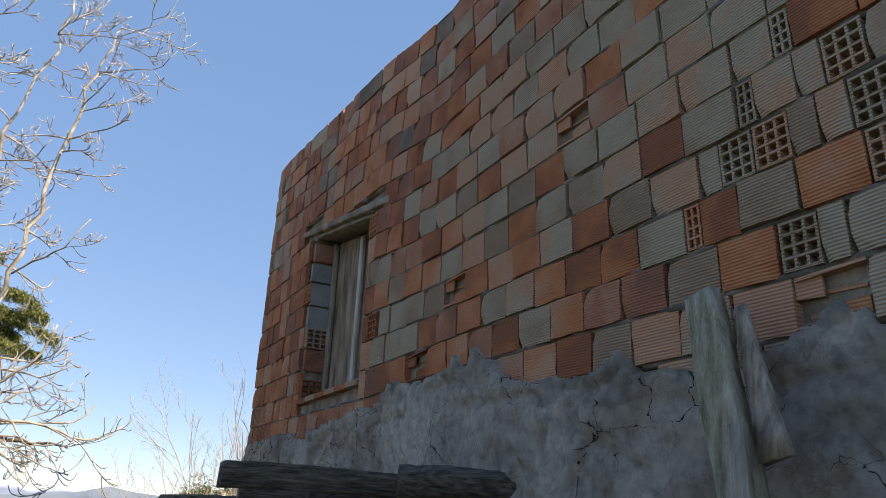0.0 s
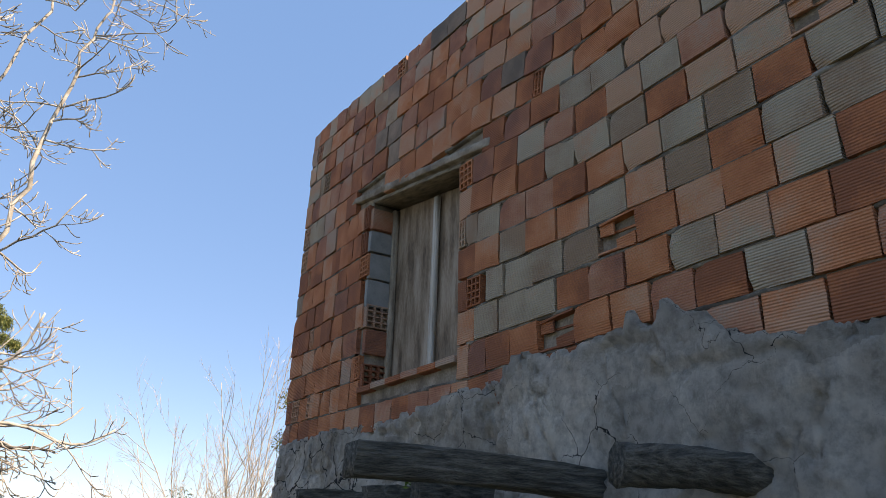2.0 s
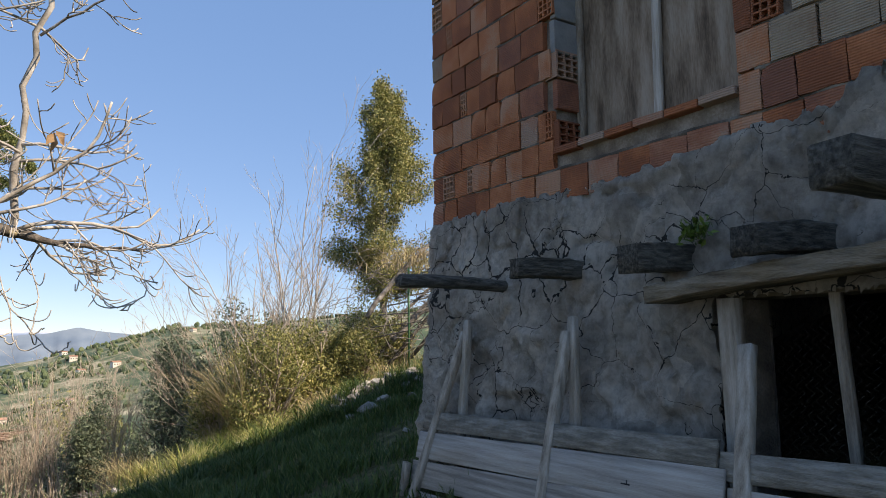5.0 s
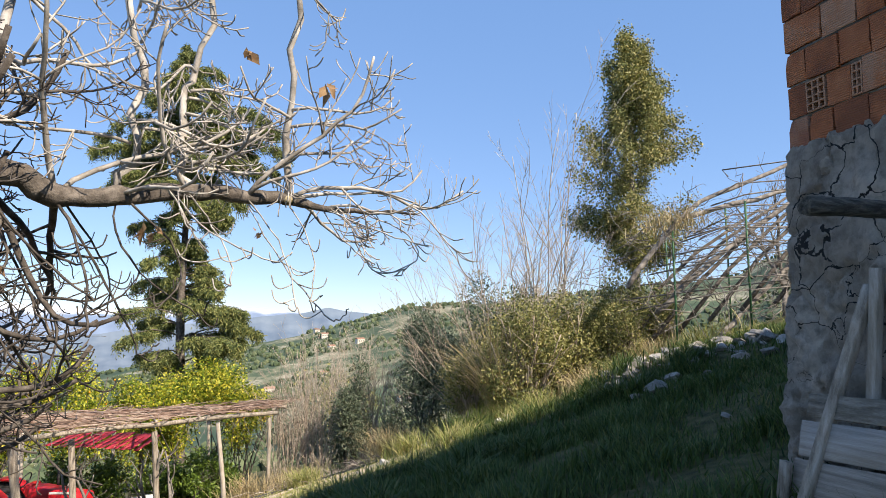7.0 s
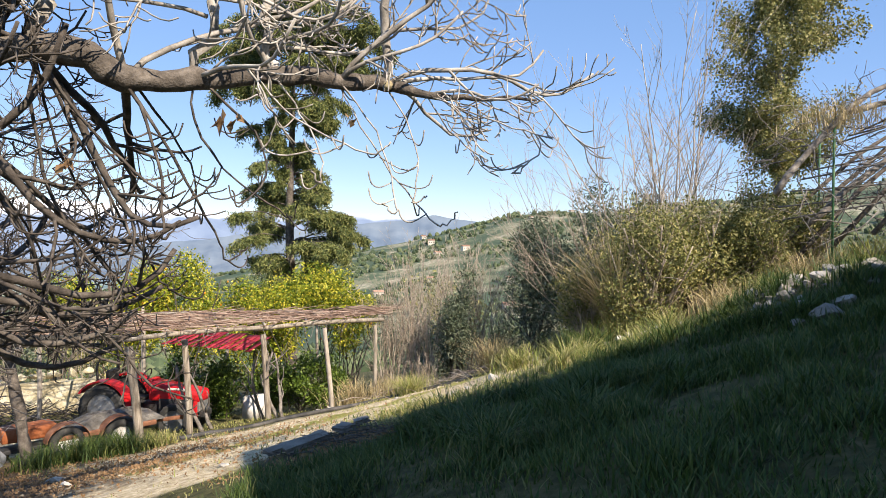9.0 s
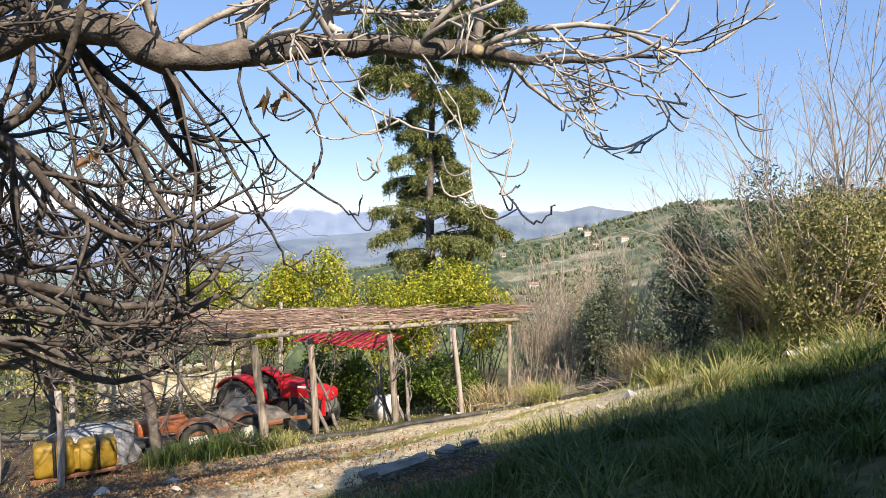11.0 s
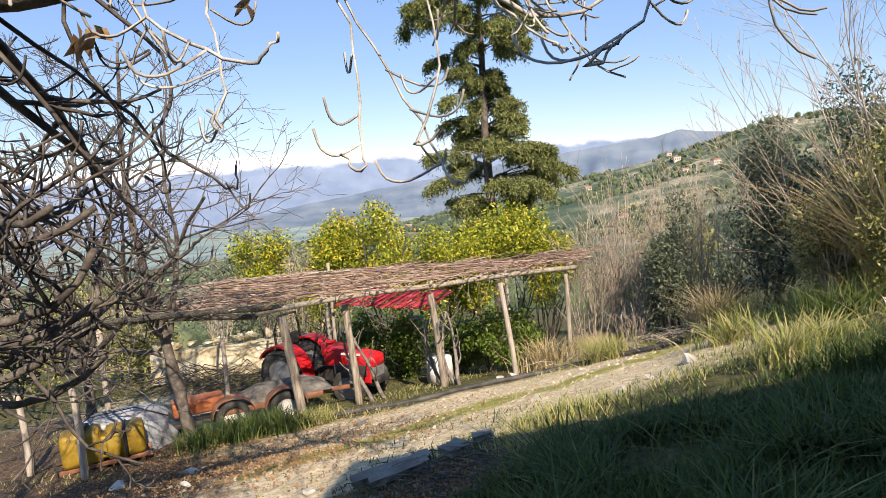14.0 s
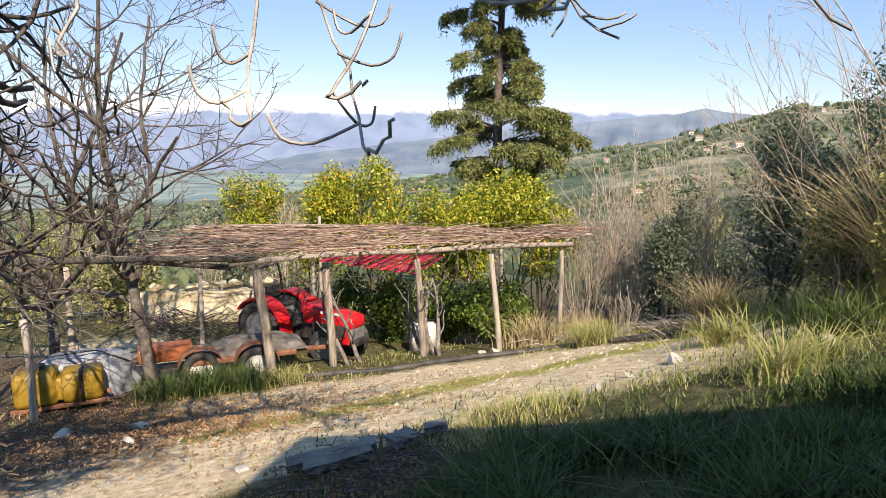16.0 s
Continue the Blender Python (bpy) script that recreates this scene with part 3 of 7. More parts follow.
def build_ground():
    cx, cy, na, nr = -1.0, 15.0, 420, 300
    radii = [0.15 * (4800 / 0.15) ** (i / (nr - 1)) for i in range(nr)]
    vs, fs = [(cx, cy, land(cx, cy))], []
    for r in radii:
        for j in range(na):
            a = 2 * math.pi * j / na
            x, y = cx + r * math.cos(a), cy + r * math.sin(a)
            vs.append((x, y, land(x, y)))
    for j in range(na):
        fs.append((0, 1 + j, 1 + (j + 1) % na))
    for i in range(nr - 1):
        for j in range(na):
            a, b = 1 + i * na + j, 1 + i * na + (j + 1) % na
            fs.append((a, a + na, b + na, b))
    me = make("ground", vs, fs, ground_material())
    # far faces carry painted haze: a bluish, faintly glowing colour
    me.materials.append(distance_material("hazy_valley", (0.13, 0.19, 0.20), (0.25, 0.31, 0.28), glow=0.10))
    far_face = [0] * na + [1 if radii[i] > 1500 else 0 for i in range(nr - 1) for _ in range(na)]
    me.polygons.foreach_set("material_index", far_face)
    masks = {k: [] for k in ("dirt", "litter", "moss", "far")}
    for x, y, z in vs:
        u, v = (x + 2.5) * 0.83 + (y - 18.2) * 0.56, -(x + 2.5) * 0.56 + (y - 18.2) * 0.83
        d = max(0, 1 - max(0, abs(v + 0.5) - 2.0) / 1.6) * max(0, min(1, (5.2 - u) / 2.0))
        d = max(d, max(0, 1 - math.hypot((x + 10) / 5, (y - 21) / 4)))
        masks["dirt"].append(d)
        # leaf litter and bare soil, widened leftwards to paint in the yard's shade
        masks["litter"].append(max(0, 1.25 - math.hypot((x + 8.5) / 5.2, (y - 16.2) / 3.6)) + 1.25 * max(0, 1 - math.hypot((x + 1.1) / 2.0, (y - 14.0) / 1.3)) + 0.95 * max(0, 1 - math.hypot((x + 11) / 5.0, (y - 20.2) / 3.6)) + 1.1 * max(0, 1 - math.hypot((x - 4.7) / 1.2, (y - 13.7) / 1.4)) + 0.8 * max(0, 1 - math.hypot((x - 1.5) / 3.2, (y - 22.5) / 2.2)))
        masks["moss"].append(max(0, 0.85 - abs(v + 0.5) / 1.0) if -3 < u < 5.5 else 0)
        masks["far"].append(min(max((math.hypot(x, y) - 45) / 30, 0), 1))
    for k, vals in masks.items():
        at = me.attributes.new(k, "FLOAT", "POINT")
        at.data.foreach_set("value", vals)
    return tagged(new("ground", me), "grassy hillside with a stony dirt track, fallen leaves and painted yard shade", "ground", kind="structure")


build_ground()


def ridge(name, dist, bears, elevs, base, material, label, rough, seed):
    vs, fs, n, m = [], [], 260, 14
    b0, b1 = bears[0], bears[-1]
    for i in range(n):
        be = b0 + (b1 - b0) * i / (n - 1)
        e = float(np.interp(be, bears, elevs)) + rough * noise.fractal((be * 0.35, seed, 0), 0.9, 2.0, 6)
        top = dist * math.tan(radians(e))
        for j in range(m):
            t = j / (m - 1)
            d = dist - 900 * (1 - t) ** 1.3
            z = base + (top - base) * t ** 1.15
            z += (top - base) * 0.09 * noise.fractal((be * 0.7, t * 3, seed + 4), 0.9, 2.0, 5) * math.sin(t * 3.14)
            vs.append((d * math.sin(radians(be)), d * math.cos(radians(be)), z))
    for i in range(n - 1):
        for j in range(m - 1):
            a = i * m + j
            fs.append((a, a + m, a + m + 1, a + 1))
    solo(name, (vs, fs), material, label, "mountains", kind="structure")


# aerial haze is put into the blue tint and faint emission of both ridges
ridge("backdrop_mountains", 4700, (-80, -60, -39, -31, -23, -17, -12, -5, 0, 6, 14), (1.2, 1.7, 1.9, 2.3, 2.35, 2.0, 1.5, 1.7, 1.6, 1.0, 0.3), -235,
      distance_material("hazed_snowy_range", (0.145, 0.195, 0.285), (0.185, 0.24, 0.33), (0.62, 0.65, 0.70), 0.12, 150), "distant mountain range, haze painted blue, with snow on the crest", 0.20, 2.0)
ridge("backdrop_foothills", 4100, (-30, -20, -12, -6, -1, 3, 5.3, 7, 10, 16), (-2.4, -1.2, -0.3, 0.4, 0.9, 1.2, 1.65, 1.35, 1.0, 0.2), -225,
      distance_material("hazed_foothills", (0.105, 0.145, 0.20), (0.165, 0.205, 0.25), glow=0.12), "hazy blue foothills across the valley", 0.10, 7.0)

# ---- house ----
WALL_X, CORNER_Y, BACK_Y, FAR_X = 2.19, 8.15, -7.0, 9.5


def wall_top(y):
    return float(np.interp(y, (-7, 4.05, 5.0, 6.0, 6.9, 7.5, 8.2), (4.95, 5.40, 5.50, 5.54, 5.66, 5.71, 5.72)))


def skew(y):
    """The front wall runs slightly across: its far end stands nearer to the path."""
    return 0.0235 * (3.2 - y)


def body_top(y):
    return wall_top(y) - 0.07


def prism(bm, y0, y1, z0, z1, x0, x1):
    """A block of wall; z0 and z1 are numbers or functions of y."""
    f0 = z0 if callable(z0) else (lambda y: z0)
    f1 = z1 if callable(z1) else (lambda y: z1)
    a, b = skew(y0), skew(y1)
    v = [bm.verts.new(p) for x in (x0, x1) for p in ((x + a, y0, f0(y0)), (x + b, y1, f0(y1)), (x + b, y1, f1(y1)), (x + a, y0, f1(y0)))]
    for q in ((0, 3, 2, 1), (4, 5, 6, 7), (0, 1, 5, 4), (3, 7, 6, 2), (0, 4, 7, 3), (1, 2, 6, 5)):
        bm.faces.new([v[i] for i in q])


WIN_Y0, WIN_Y1, WIN_Z0 = 5.23, 6.64, 2.55


def win_top(y):
    return 4.05 + 0.18 * (y - 5.22)


bm = bmesh.new()
X0, X1 = WALL_X + 0.042, 2.52
prism(bm, BACK_Y, 4.2, -1.5, body_top, X0, X1)
prism(bm, 4.2, 4.55, -1.5, body_top, X0, X1)
prism(bm, 4.55, WIN_Y0, 1.48, body_top, X0, X1)
prism(bm, WIN_Y0, 5.36, 1.48, WIN_Z0, X0, X1)
prism(bm, 5.36, WIN_Y1, -1.5, WIN_Z0, X0, X1)
prism(bm, WIN_Y0, WIN_Y1, win_top, body_top, X0, X1)
prism(bm, WIN_Y1, CORNER_Y - 0.01, -1.5, body_top, X0, X1)
wall_front = tagged(part("wall_front", bm, MORTAR, None, smooth=False), "unplastered hollow-brick wall over a grey plastered base", "wall", kind="structure")
bm = bmesh.new()
prism(bm, CORNER_Y - 0.34, CORNER_Y - 0.012, -2.0, wall_top(CORNER_Y) - 0.02, X1, FAR_X)
wall_end = tagged(part("wall_end", bm, PLASTER, None, smooth=False), "plastered end wall of the house", "wall", kind="structure")
bm = bmesh.new()
prism(bm, BACK_Y, CORNER_Y - 0.35, -1.5, wall_top(3), FAR_X - 0.3, FAR_X)
prism(bm, BACK_Y - 0.3, BACK_Y, -1.5, wall_top(BACK_Y), X0, FAR_X)
tagged(part("wall_back", bm, PLASTER, None, smooth=False), "plain back walls of the house", "wall", kind="structure")
# unseen slabs, added to block daylight behind the openings
bm = bmesh.new()
prism(bm, BACK_Y, CORNER_Y - 0.35, 1.78, 1.92, X1 + 0.005, FAR_X - 0.31)
prism(bm, BACK_Y, CORNER_Y - 0.35, 4.9, 5.0, X1 + 0.005, FAR_X - 0.31)
tagged(part("ceiling", bm, BEAMWOOD, None, smooth=False), "unseen timber floors added to keep the house dark inside", "ceiling", kind="structure")


# plastered base with a ragged upper edge
PL_Y = (-7, 0.9, 1.185, 1.33, 1.51, 1.7, 1.915, 1.96, 2.07, 2.23, 2.33, 2.48, 2.95, 3.07, 3.216, 3.32, 3.44, 3.515, 3.57, 3.66, 3.71, 3.76, 3.98, 4.14, 4.58, 4.65, 4.755, 5.17, 5.89, 6.9, 8.04)
PL_Z = (2.15, 2.2, 2.185, 2.28, 2.18, 2.12, 2.08, 2.17, 2.17, 2.18, 2.29, 2.21, 2.243, 2.265, 2.31, 2.43, 2.44, 2.54, 2.45, 2.43, 2.53, 2.45, 2.42, 2.42, 2.45, 2.40, 2.35, 2.35, 2.27, 2.30, 2.29)


def plaster_top(y):
    return float(np.interp(y, PL_Y, PL_Z)) + 0.014 * noise.noise((y * 6, 1.3, 0)) + 0.06 * noise.noise((y * 13, 7.1, 0)) * abs(noise.noise((y * 3, 2.1, 0))) * 2 + 0.028 * noise.noise((y * 30, 3.3, 0)) + 0.016 * noise.noise((y * 70, 5.3, 0))


def plaster_x(y, z):
    low = min(max((1.9 - z) / 1.2, 0), 1)
    n1 = noise.fractal((y * 1.4, z * 1.4, 0.3), 0.8, 2.1, 6)
    n2 = noise.fractal((y * 6, z * 6, 4.3), 0.9, 2.1, 4)
    lump = 1 - abs(noise.noise((y * 3.1, z * 3.1, 9.0)))
    crack = max(0, 1 - abs(noise.noise((y * 2.3 + 0.4 * n2, z * 2.3, 3.0))) * 14)
    stones = 0.05 * low * max(0, 0.55 - noise.cell_vector((y * 4.2 + n1 * 0.5, z * 5.5, 2.0)).x) if low else 0
    return 2.138 + skew(y) - stones - 0.035 * low - 0.045 * n1 - (0.024 + 0.034 * low) * n2 - 0.06 * low * lump ** 3 + 0.03 * crack


def build_plaster():
    ny, nzz = 900, 150
    ys = [BACK_Y + (CORNER_Y + 0.03 - BACK_Y) * (i / (ny - 1)) ** 0.62 for i in range(ny)]
    vs, fs = [], []
    for y in ys:
        top = plaster_top(y)
        for j in range(nzz):
            t = j / (nzz - 1)
            z = -1.2 + (top + 1.2) * t
            x = plaster_x(y, z)
            if j == nzz - 1:
                x = WALL_X + 0.03 + skew(y)
            elif j == nzz - 2:
                x += 0.004
            vs.append((x, y, z))
    for i in range(ny - 1):
        for j in range(nzz - 1):
            a = i * nzz + j
            yc, zc = (ys[i] + ys[i + 1]) / 2, vs[a][2]
            rag = 0.04 * noise.noise((zc * 5, 2.0, 1.0))
            if 4.55 + rag < yc < 5.36 + rag and zc < 1.47:
                continue
            fs.append((a, a + 1, a + nzz + 1, a + nzz))
    k = len(vs)
    last = (ny - 1) * nzz
    for j in range(nzz):
        x, y, z = vs[last + j]
        vs.append((x + 0.5, y + 0.02 * noise.noise((z * 4, 0, 0)), z))
    for j in range(nzz - 1):
        fs.append((last + j, last + j + 1, k + j + 1, k + j))
    for yy, s in ((4.53, 1), (5.385, -1)):
        k = len(vs)
        for j in range(20):
            z = -1.2 + 2.69 * j / 19
            vs.append((plaster_x(yy, z) + 0.012, yy + 0.04 * noise.noise((z * 5, 2.0, 1.0)), z))
            vs.append((X1 + 0.01, yy, z))
        for j in range(19):
            q = (k + 2 * j, k + 2 * j + 1, k + 2 * j + 3, k + 2 * j + 2)
            fs.append(q if s > 0 else q[::-1])
    part("plaster", (vs, fs), PLASTER, wall_front, "cracked grey render with a ragged upper edge")


build_plaster()


# concrete lintel and the boarded window
def window():
    w = thing("window_1", (2.35, 5.75, WIN_Z0), "boarded-up window opening with stained plywood and a pale batten", "window", kind="structure")
    part("lintel", bar((2.245, 4.86, win_top(4.86) + 0.04), (2.245, 7.0, win_top(7.0) + 0.03), 0.13, 0.06, n=34, rough=0.10, seed=3), MORTAR, wall_front, "rough concrete lintel")
    part("soffit_board", bar((2.345, WIN_Y0 + 0.02, win_top(5.22) - 0.03), (2.345, WIN_Y1 - 0.02, win_top(6.62) - 0.035), 0.27, 0.03, n=4, rough=0.03, seed=5), PLANKWOOD, w, "stained pale board under the lintel")
    for y0, y1, s in ((5.24, 5.90, 1), (5.905, 6.62, 2)):
        bm = bmesh.new()
        prism(bm, y0, y1, WIN_Z0 + 0.01, lambda y: win_top(y) - 0.055, 2.445 + 0.01 * s, 2.46 + 0.01 * s)
        part("plywood_sheet", bm, PLY, w, "dark stained plywood", smooth=False)
    part("batten", bar((2.425, 5.93, WIN_Z0 + 0.01), (2.422, 5.89, 4.08), 0.055, 0.035, n=8, rough=0.05, seed=9, up=(1, 0, 0)), BATTEN, w, "pale weathered upright batten")
    part("frame_upright", bar((2.43, 6.60, WIN_Z0), (2.43, 6.60, 4.22), 0.05, 0.05, n=5, rough=0.04, seed=12, up=(1, 0, 0)), POSTWOOD, w)
    return w


window_1 = window()
rng = random.Random(15)
for k, (zc, h, m) in enumerate(((2.98, 0.22, CLAY_RED), (3.40, 0.25, BLOCK), (3.65, 0.24, BLOCK), (3.88, 0.20, BLOCK), (4.10, 0.21, CLAY_RED))):
    part("reveal_block", box((2.32 + rng.uniform(-.006, .006), 6.625, zc), (0.235, 0.05, h - 0.012), 0.008), m, wall_front, smooth=False)
for k in range(6):
    part("sill_brick", box((2.28, 5.35 + 0.232 * k, 2.565 - 0.004 * (k % 2)), (0.22, 0.222, 0.05), 0.008, Euler((0.02 * (k % 3 - 1), 0.03, 0.02)).to_matrix()), CLAY if k % 2 else CLAY_RED, wall_front, smooth=False)


# the low doorway
def doorway():
    d = thing("door_1", (2.3, 4.95, 0.0), "low dark doorway closed with chicken wire on rough timber", "door", kind="structure")
    part("lintel_board", bar((2.02, 4.36, 1.60), (2.02, 5.62, 1.505), 0.34, 0.085, n=12, rough=0.09, bend=0.01, seed=21), PLANKWOOD, d, "rough split timber lintel")
    part("jamb_post", bar((2.06, 5.25, -0.3), (2.06, 5.27, 1.47), 0.10, 0.07, n=6, rough=0.04, seed=22, up=(1, 0, 0)), POSTWOOD, d, "squared grey jamb post")
    part("upright", bar((2.30, 4.80, -0.3), (2.27, 4.86, 1.50), 0.05, 0.04, n=6, rough=0.04, seed=23, up=(1, 0, 0)), POSTWOOD, d, "thin upright stick")
    sets = []
    for i in range(24):
        for s in (-1, 1):
            y = 4.40 + i * 0.045
            pts = [(2.29, y + s * 0.022 * ((k % 2) * 2 - 1), 0.1 + k * 0.035) for k in range(40)]
            if s == 1:
                sets.append(tube(pts, [0.0009] * 40, 3))
    part("wire_netting", merge(*sets), WIRE, d, "rusty hexagonal chicken wire")
    return d


door_1 = doorway()
for ob_ in [o for o in bpy.data.objects if o.type == "MESH" and (o.parent in (window_1, door_1) or o.name.split(".")[0] in ("lintel", "reveal_block", "sill_brick"))]:
    if ob_.name.split(".")[0] != "plywood_sheet":
        for v_ in ob_.data.vertices:
            v_.co.x += skew(v_.co.y)


# the protruding joists
def joist(p0, p1, w, h, seed, label, sides=4, taper=1.0):
    solo("joist", bar(p1, p0, w, h, sides, n=14, rough=0.10, taper=taper, bend=0.015, seed=seed), BEAMWOOD, label, "beam", "joists out of the wall")


joist((1.05, 6.93, 1.66), (2.2, 7.13, 1.665), 0.085, 0.085, 31, "thin dark round pole sticking out of the wall", 8)
joist((1.63, 6.50, 1.725), (2.2, 6.40, 1.715), 0.13, 0.12, 32, "dark squared joist end sticking out of the wall")
joist((1.77, 5.69, 1.70), (2.2, 5.60, 1.70), 0.20, 0.15, 33, "split dark joist end sticking out of the wall")
joist((1.71, 4.95, 1.70), (2.2, 4.84, 1.72), 0.17, 0.13, 34, "rounded dark joist end above the doorway")
joist((0.92, 4.12, 1.76), (2.2, 4.02, 1.72), 0.14, 0.135, 35, "long cracked dark beam jutting far out of the wall", 4)
joist((1.63, 3.35, 1.73), (2.2, 3.16, 1.71), 0.17, 0.16, 36, "mossy dark beam end sticking out of the wall", 9)


# fern on the wall
rng = random.Random(5)
pts = [(1.99 + rng.uniform(-.03, .03), 5.43 + rng.gauss(0, .045), 1.83 + rng.gauss(0, .03)) for _ in range(160)]
solo("wall_fern", leaves(rng, pts, 0.045, -0.4, 0.4), LEAF_IVY, "small green fern growing from a crack in the wall", "plant")


# leaning board fence along the foot of the wall
SAWN = mat("dark_sawn_wood", [(0.09, 0.078, 0.06), (0.18, 0.16, 0.128), (0.30, 0.275, 0.23)], 3, 22, 0.9, 1.0, 0.012, "object", 0.2, stretch=(14, 2.0, 14), wave=5.5, bands="Y")


def board_fence():
    f = thing("board_fence", (1.6, 6.0, 0.0), "leaning fence of wide grey boards against the wall", "fence")

    def lean(z):
        return 1.74 - (0.8 - z) * 0.22

    rows = ((0.80, 0.67, 3.0, 7.75, SAWN), (0.655, 0.46, 3.0, 7.78, BOARDWOOD), (0.445, 0.26, 3.0, 7.8, BOARDWOOD), (0.245, 0.05, 3.0, 7.8, BOARDWOOD), (0.04, -0.16, 3.0, 7.8, BOARDWOOD))
    k = 40
    for zt, zb, y0, y1, m in rows:
        cuts = [y0, 5.12 + 0.05 * (k % 3), y1]
        for a, b in zip(cuts, cuts[1:]):
            k += 1
            zc = (zt + zb) / 2
            tip = 0.03 * math.sin(k)
            part("board", bar((lean(zc), a + 0.005, zc + 0.05 + tip), (lean(zc) + 0.004, b - 0.005, zc - 0.03), 0.024, (zt - zb) * 0.98, n=16, rough=0.03, seed=k, up=(0.22, 0, 0.97)), m, f)
    for (y0, z0, y1, z1, w) in ((7.46, 1.35, 7.75, -0.25, 0.06), (6.34, 1.33, 6.28, -0.2, 0.065), (5.10, 1.24, 4.96, -0.2, 0.075), (3.72, 1.30, 3.62, -0.2, 0.07)):
        k += 1
        part("stake", bar((lean(z0) + 0.05, y0, z0), (lean(z1) - 0.06, y1, z1), w, 0.05, n=10, rough=0.05, seed=k, up=(-1, 0, 0)), POSTWOOD, f, "grey squared stake")
    part("stake", bar((1.90, 7.40, 1.44), (1.84, 7.55, -0.2), 0.06, 0.045, n=8, rough=0.05, seed=81, up=(-1, 0, 0)), POSTWOOD, f)
    part("stake", bar((1.92, 6.30, 1.42), (1.84, 6.24, -0.2), 0.06, 0.045, n=8, rough=0.05, seed=82, up=(-1, 0, 0)), POSTWOOD, f)
    part("stake", bar((1.60, 7.80, 0.40), (1.52, 7.88, -0.4), 0.06, 0.045, n=8, rough=0.05, seed=84, up=(-1, 0, 0)), POSTWOOD, f)
    part("pencil_mark", merge(bar((1.667, 5.72, 0.555), (1.667, 5.66, 0.555), 0.002, 0.007, n=1), bar((1.667, 5.68, 0.575), (1.667, 5.68, 0.525), 0.002, 0.007, n=1)), BLACKINK, f, "black pencilled cross")
    return f


board_fence()

# splintered old post leaning on the wall
p = thing("old_post", (1.95, 1.4, 0.0), "splintered weathered timber post leaning on the wall", "post")
part("post", bar((2.03, 1.70, 2.35), (1.80, 1.28, 0.1), 0.12, 0.07, n=22, rough=0.16, bend=0.01, seed=51, up=(-1, 0, 0), taper=1.45), mat("lichened_wood", [(0.13, 0.12, 0.085), (0.30, 0.28, 0.21), (0.46, 0.44, 0.36)], 5, 40, 0.95, 1.0, 0.02, stretch=(6, 6, 1.2)), p, "deeply grooved lichened timber")
part("splinter", bar((2.05, 1.575, 2.28), (1.93, 1.42, 1.75), 0.015, 0.05, n=6, rough=0.1, seed=52, up=(0, 1, 0), taper=2.0), OLDWOOD, p, "pale split piece")
part("side_board", bar((1.90, 1.52, 1.86), (1.74, 1.45, 0.1), 0.06, 0.03, n=6, rough=0.05, seed=53, up=(-1, 0, 0)), OLDWOOD, p, "short pale board")

# ---- stones ----


def stones(spec, group, label, material, seed):
    for i, (x, y, s, f) in enumerate(spec):
        solo("stone", rock((x, y, land(x, y) + s * f * 0.22), (s, s * 0.75, s * f), seed + i), material, label, "stone", group, smooth=False)


rng = random.Random(3)
pile = []
for i in range(84):
    t = rng.random()
    pile.append((4.1 + 1.3 * t + rng.gauss(0, 0.28), 14.5 - 1.8 * t + rng.gauss(0, 0.45), rng.uniform(0.10, 0.36), rng.uniform(0.4, 0.75)))
stones(pile + [(x_ - 0.55, y_ - 0.75, s_ * 0.8, f_) for x_, y_, s_, f_ in pile[::3]], "rubble heap", "grey angular block in a rubble heap on the bank", RUBBLE, 100)
stones([(3.5, 12.2, 0.42, 0.5), (3.75, 12.35, 0.34, 0.7), (3.3, 12.35, 0.3, 0.4), (3.62, 11.95, 0.2, 0.6), (3.3, 8.9, 0.2, 0.6), (2.9, 10.1, 0.14, 0.6)], "stones in the grass", "grey stone lying in shaded grass", RUBBLE, 200)
edge = [(3.9 - 0.9 * i / 9 + rng.gauss(0, .08), 16.3 + 0.16 * i + rng.gauss(0, .12), rng.uniform(0.12, 0.26), 0.6) for i in range(12)]
stones(edge, "stone edging", "pale stone along the foot of the bushes", STONE, 300)
stones([(1.02, 17.4, 0.26, 0.6), (0.15, 16.3, 0.26, 0.45), (-0.15, 16.1, 0.2, 0.45), (-0.36, 22.4, 0.16, 0.7), (0.49, 24.6, 0.36, 0.7), (1.95, 19.9, 0.26, 0.5), (2.4, 16.9, 0.24, 0.8), (-0.5, 20.6, 0.12, 0.6),
        (2.25, 19.5, 0.34, 0.6), (0.5, 16.9, 0.13, 0.6), (-1.98, 22.5, 0.30, 0.35), (-2.25, 22.45, 0.22, 0.4), (-2.9, 14.6, 0.2, 0.4), (-5.9, 17.0, 0.3, 0.5), (-5.4, 16.2, 0.2, 0.5), (-6.8, 16.6, 0.34, 0.5), (-3.9, 13.2, 0.42, 0.35), (-3.4, 13.0, 0.25, 0.4), (-4.4, 13.0, 0.2, 0.4)],
       "stones by the track", "pale stone beside the dirt track", STONE, 400)
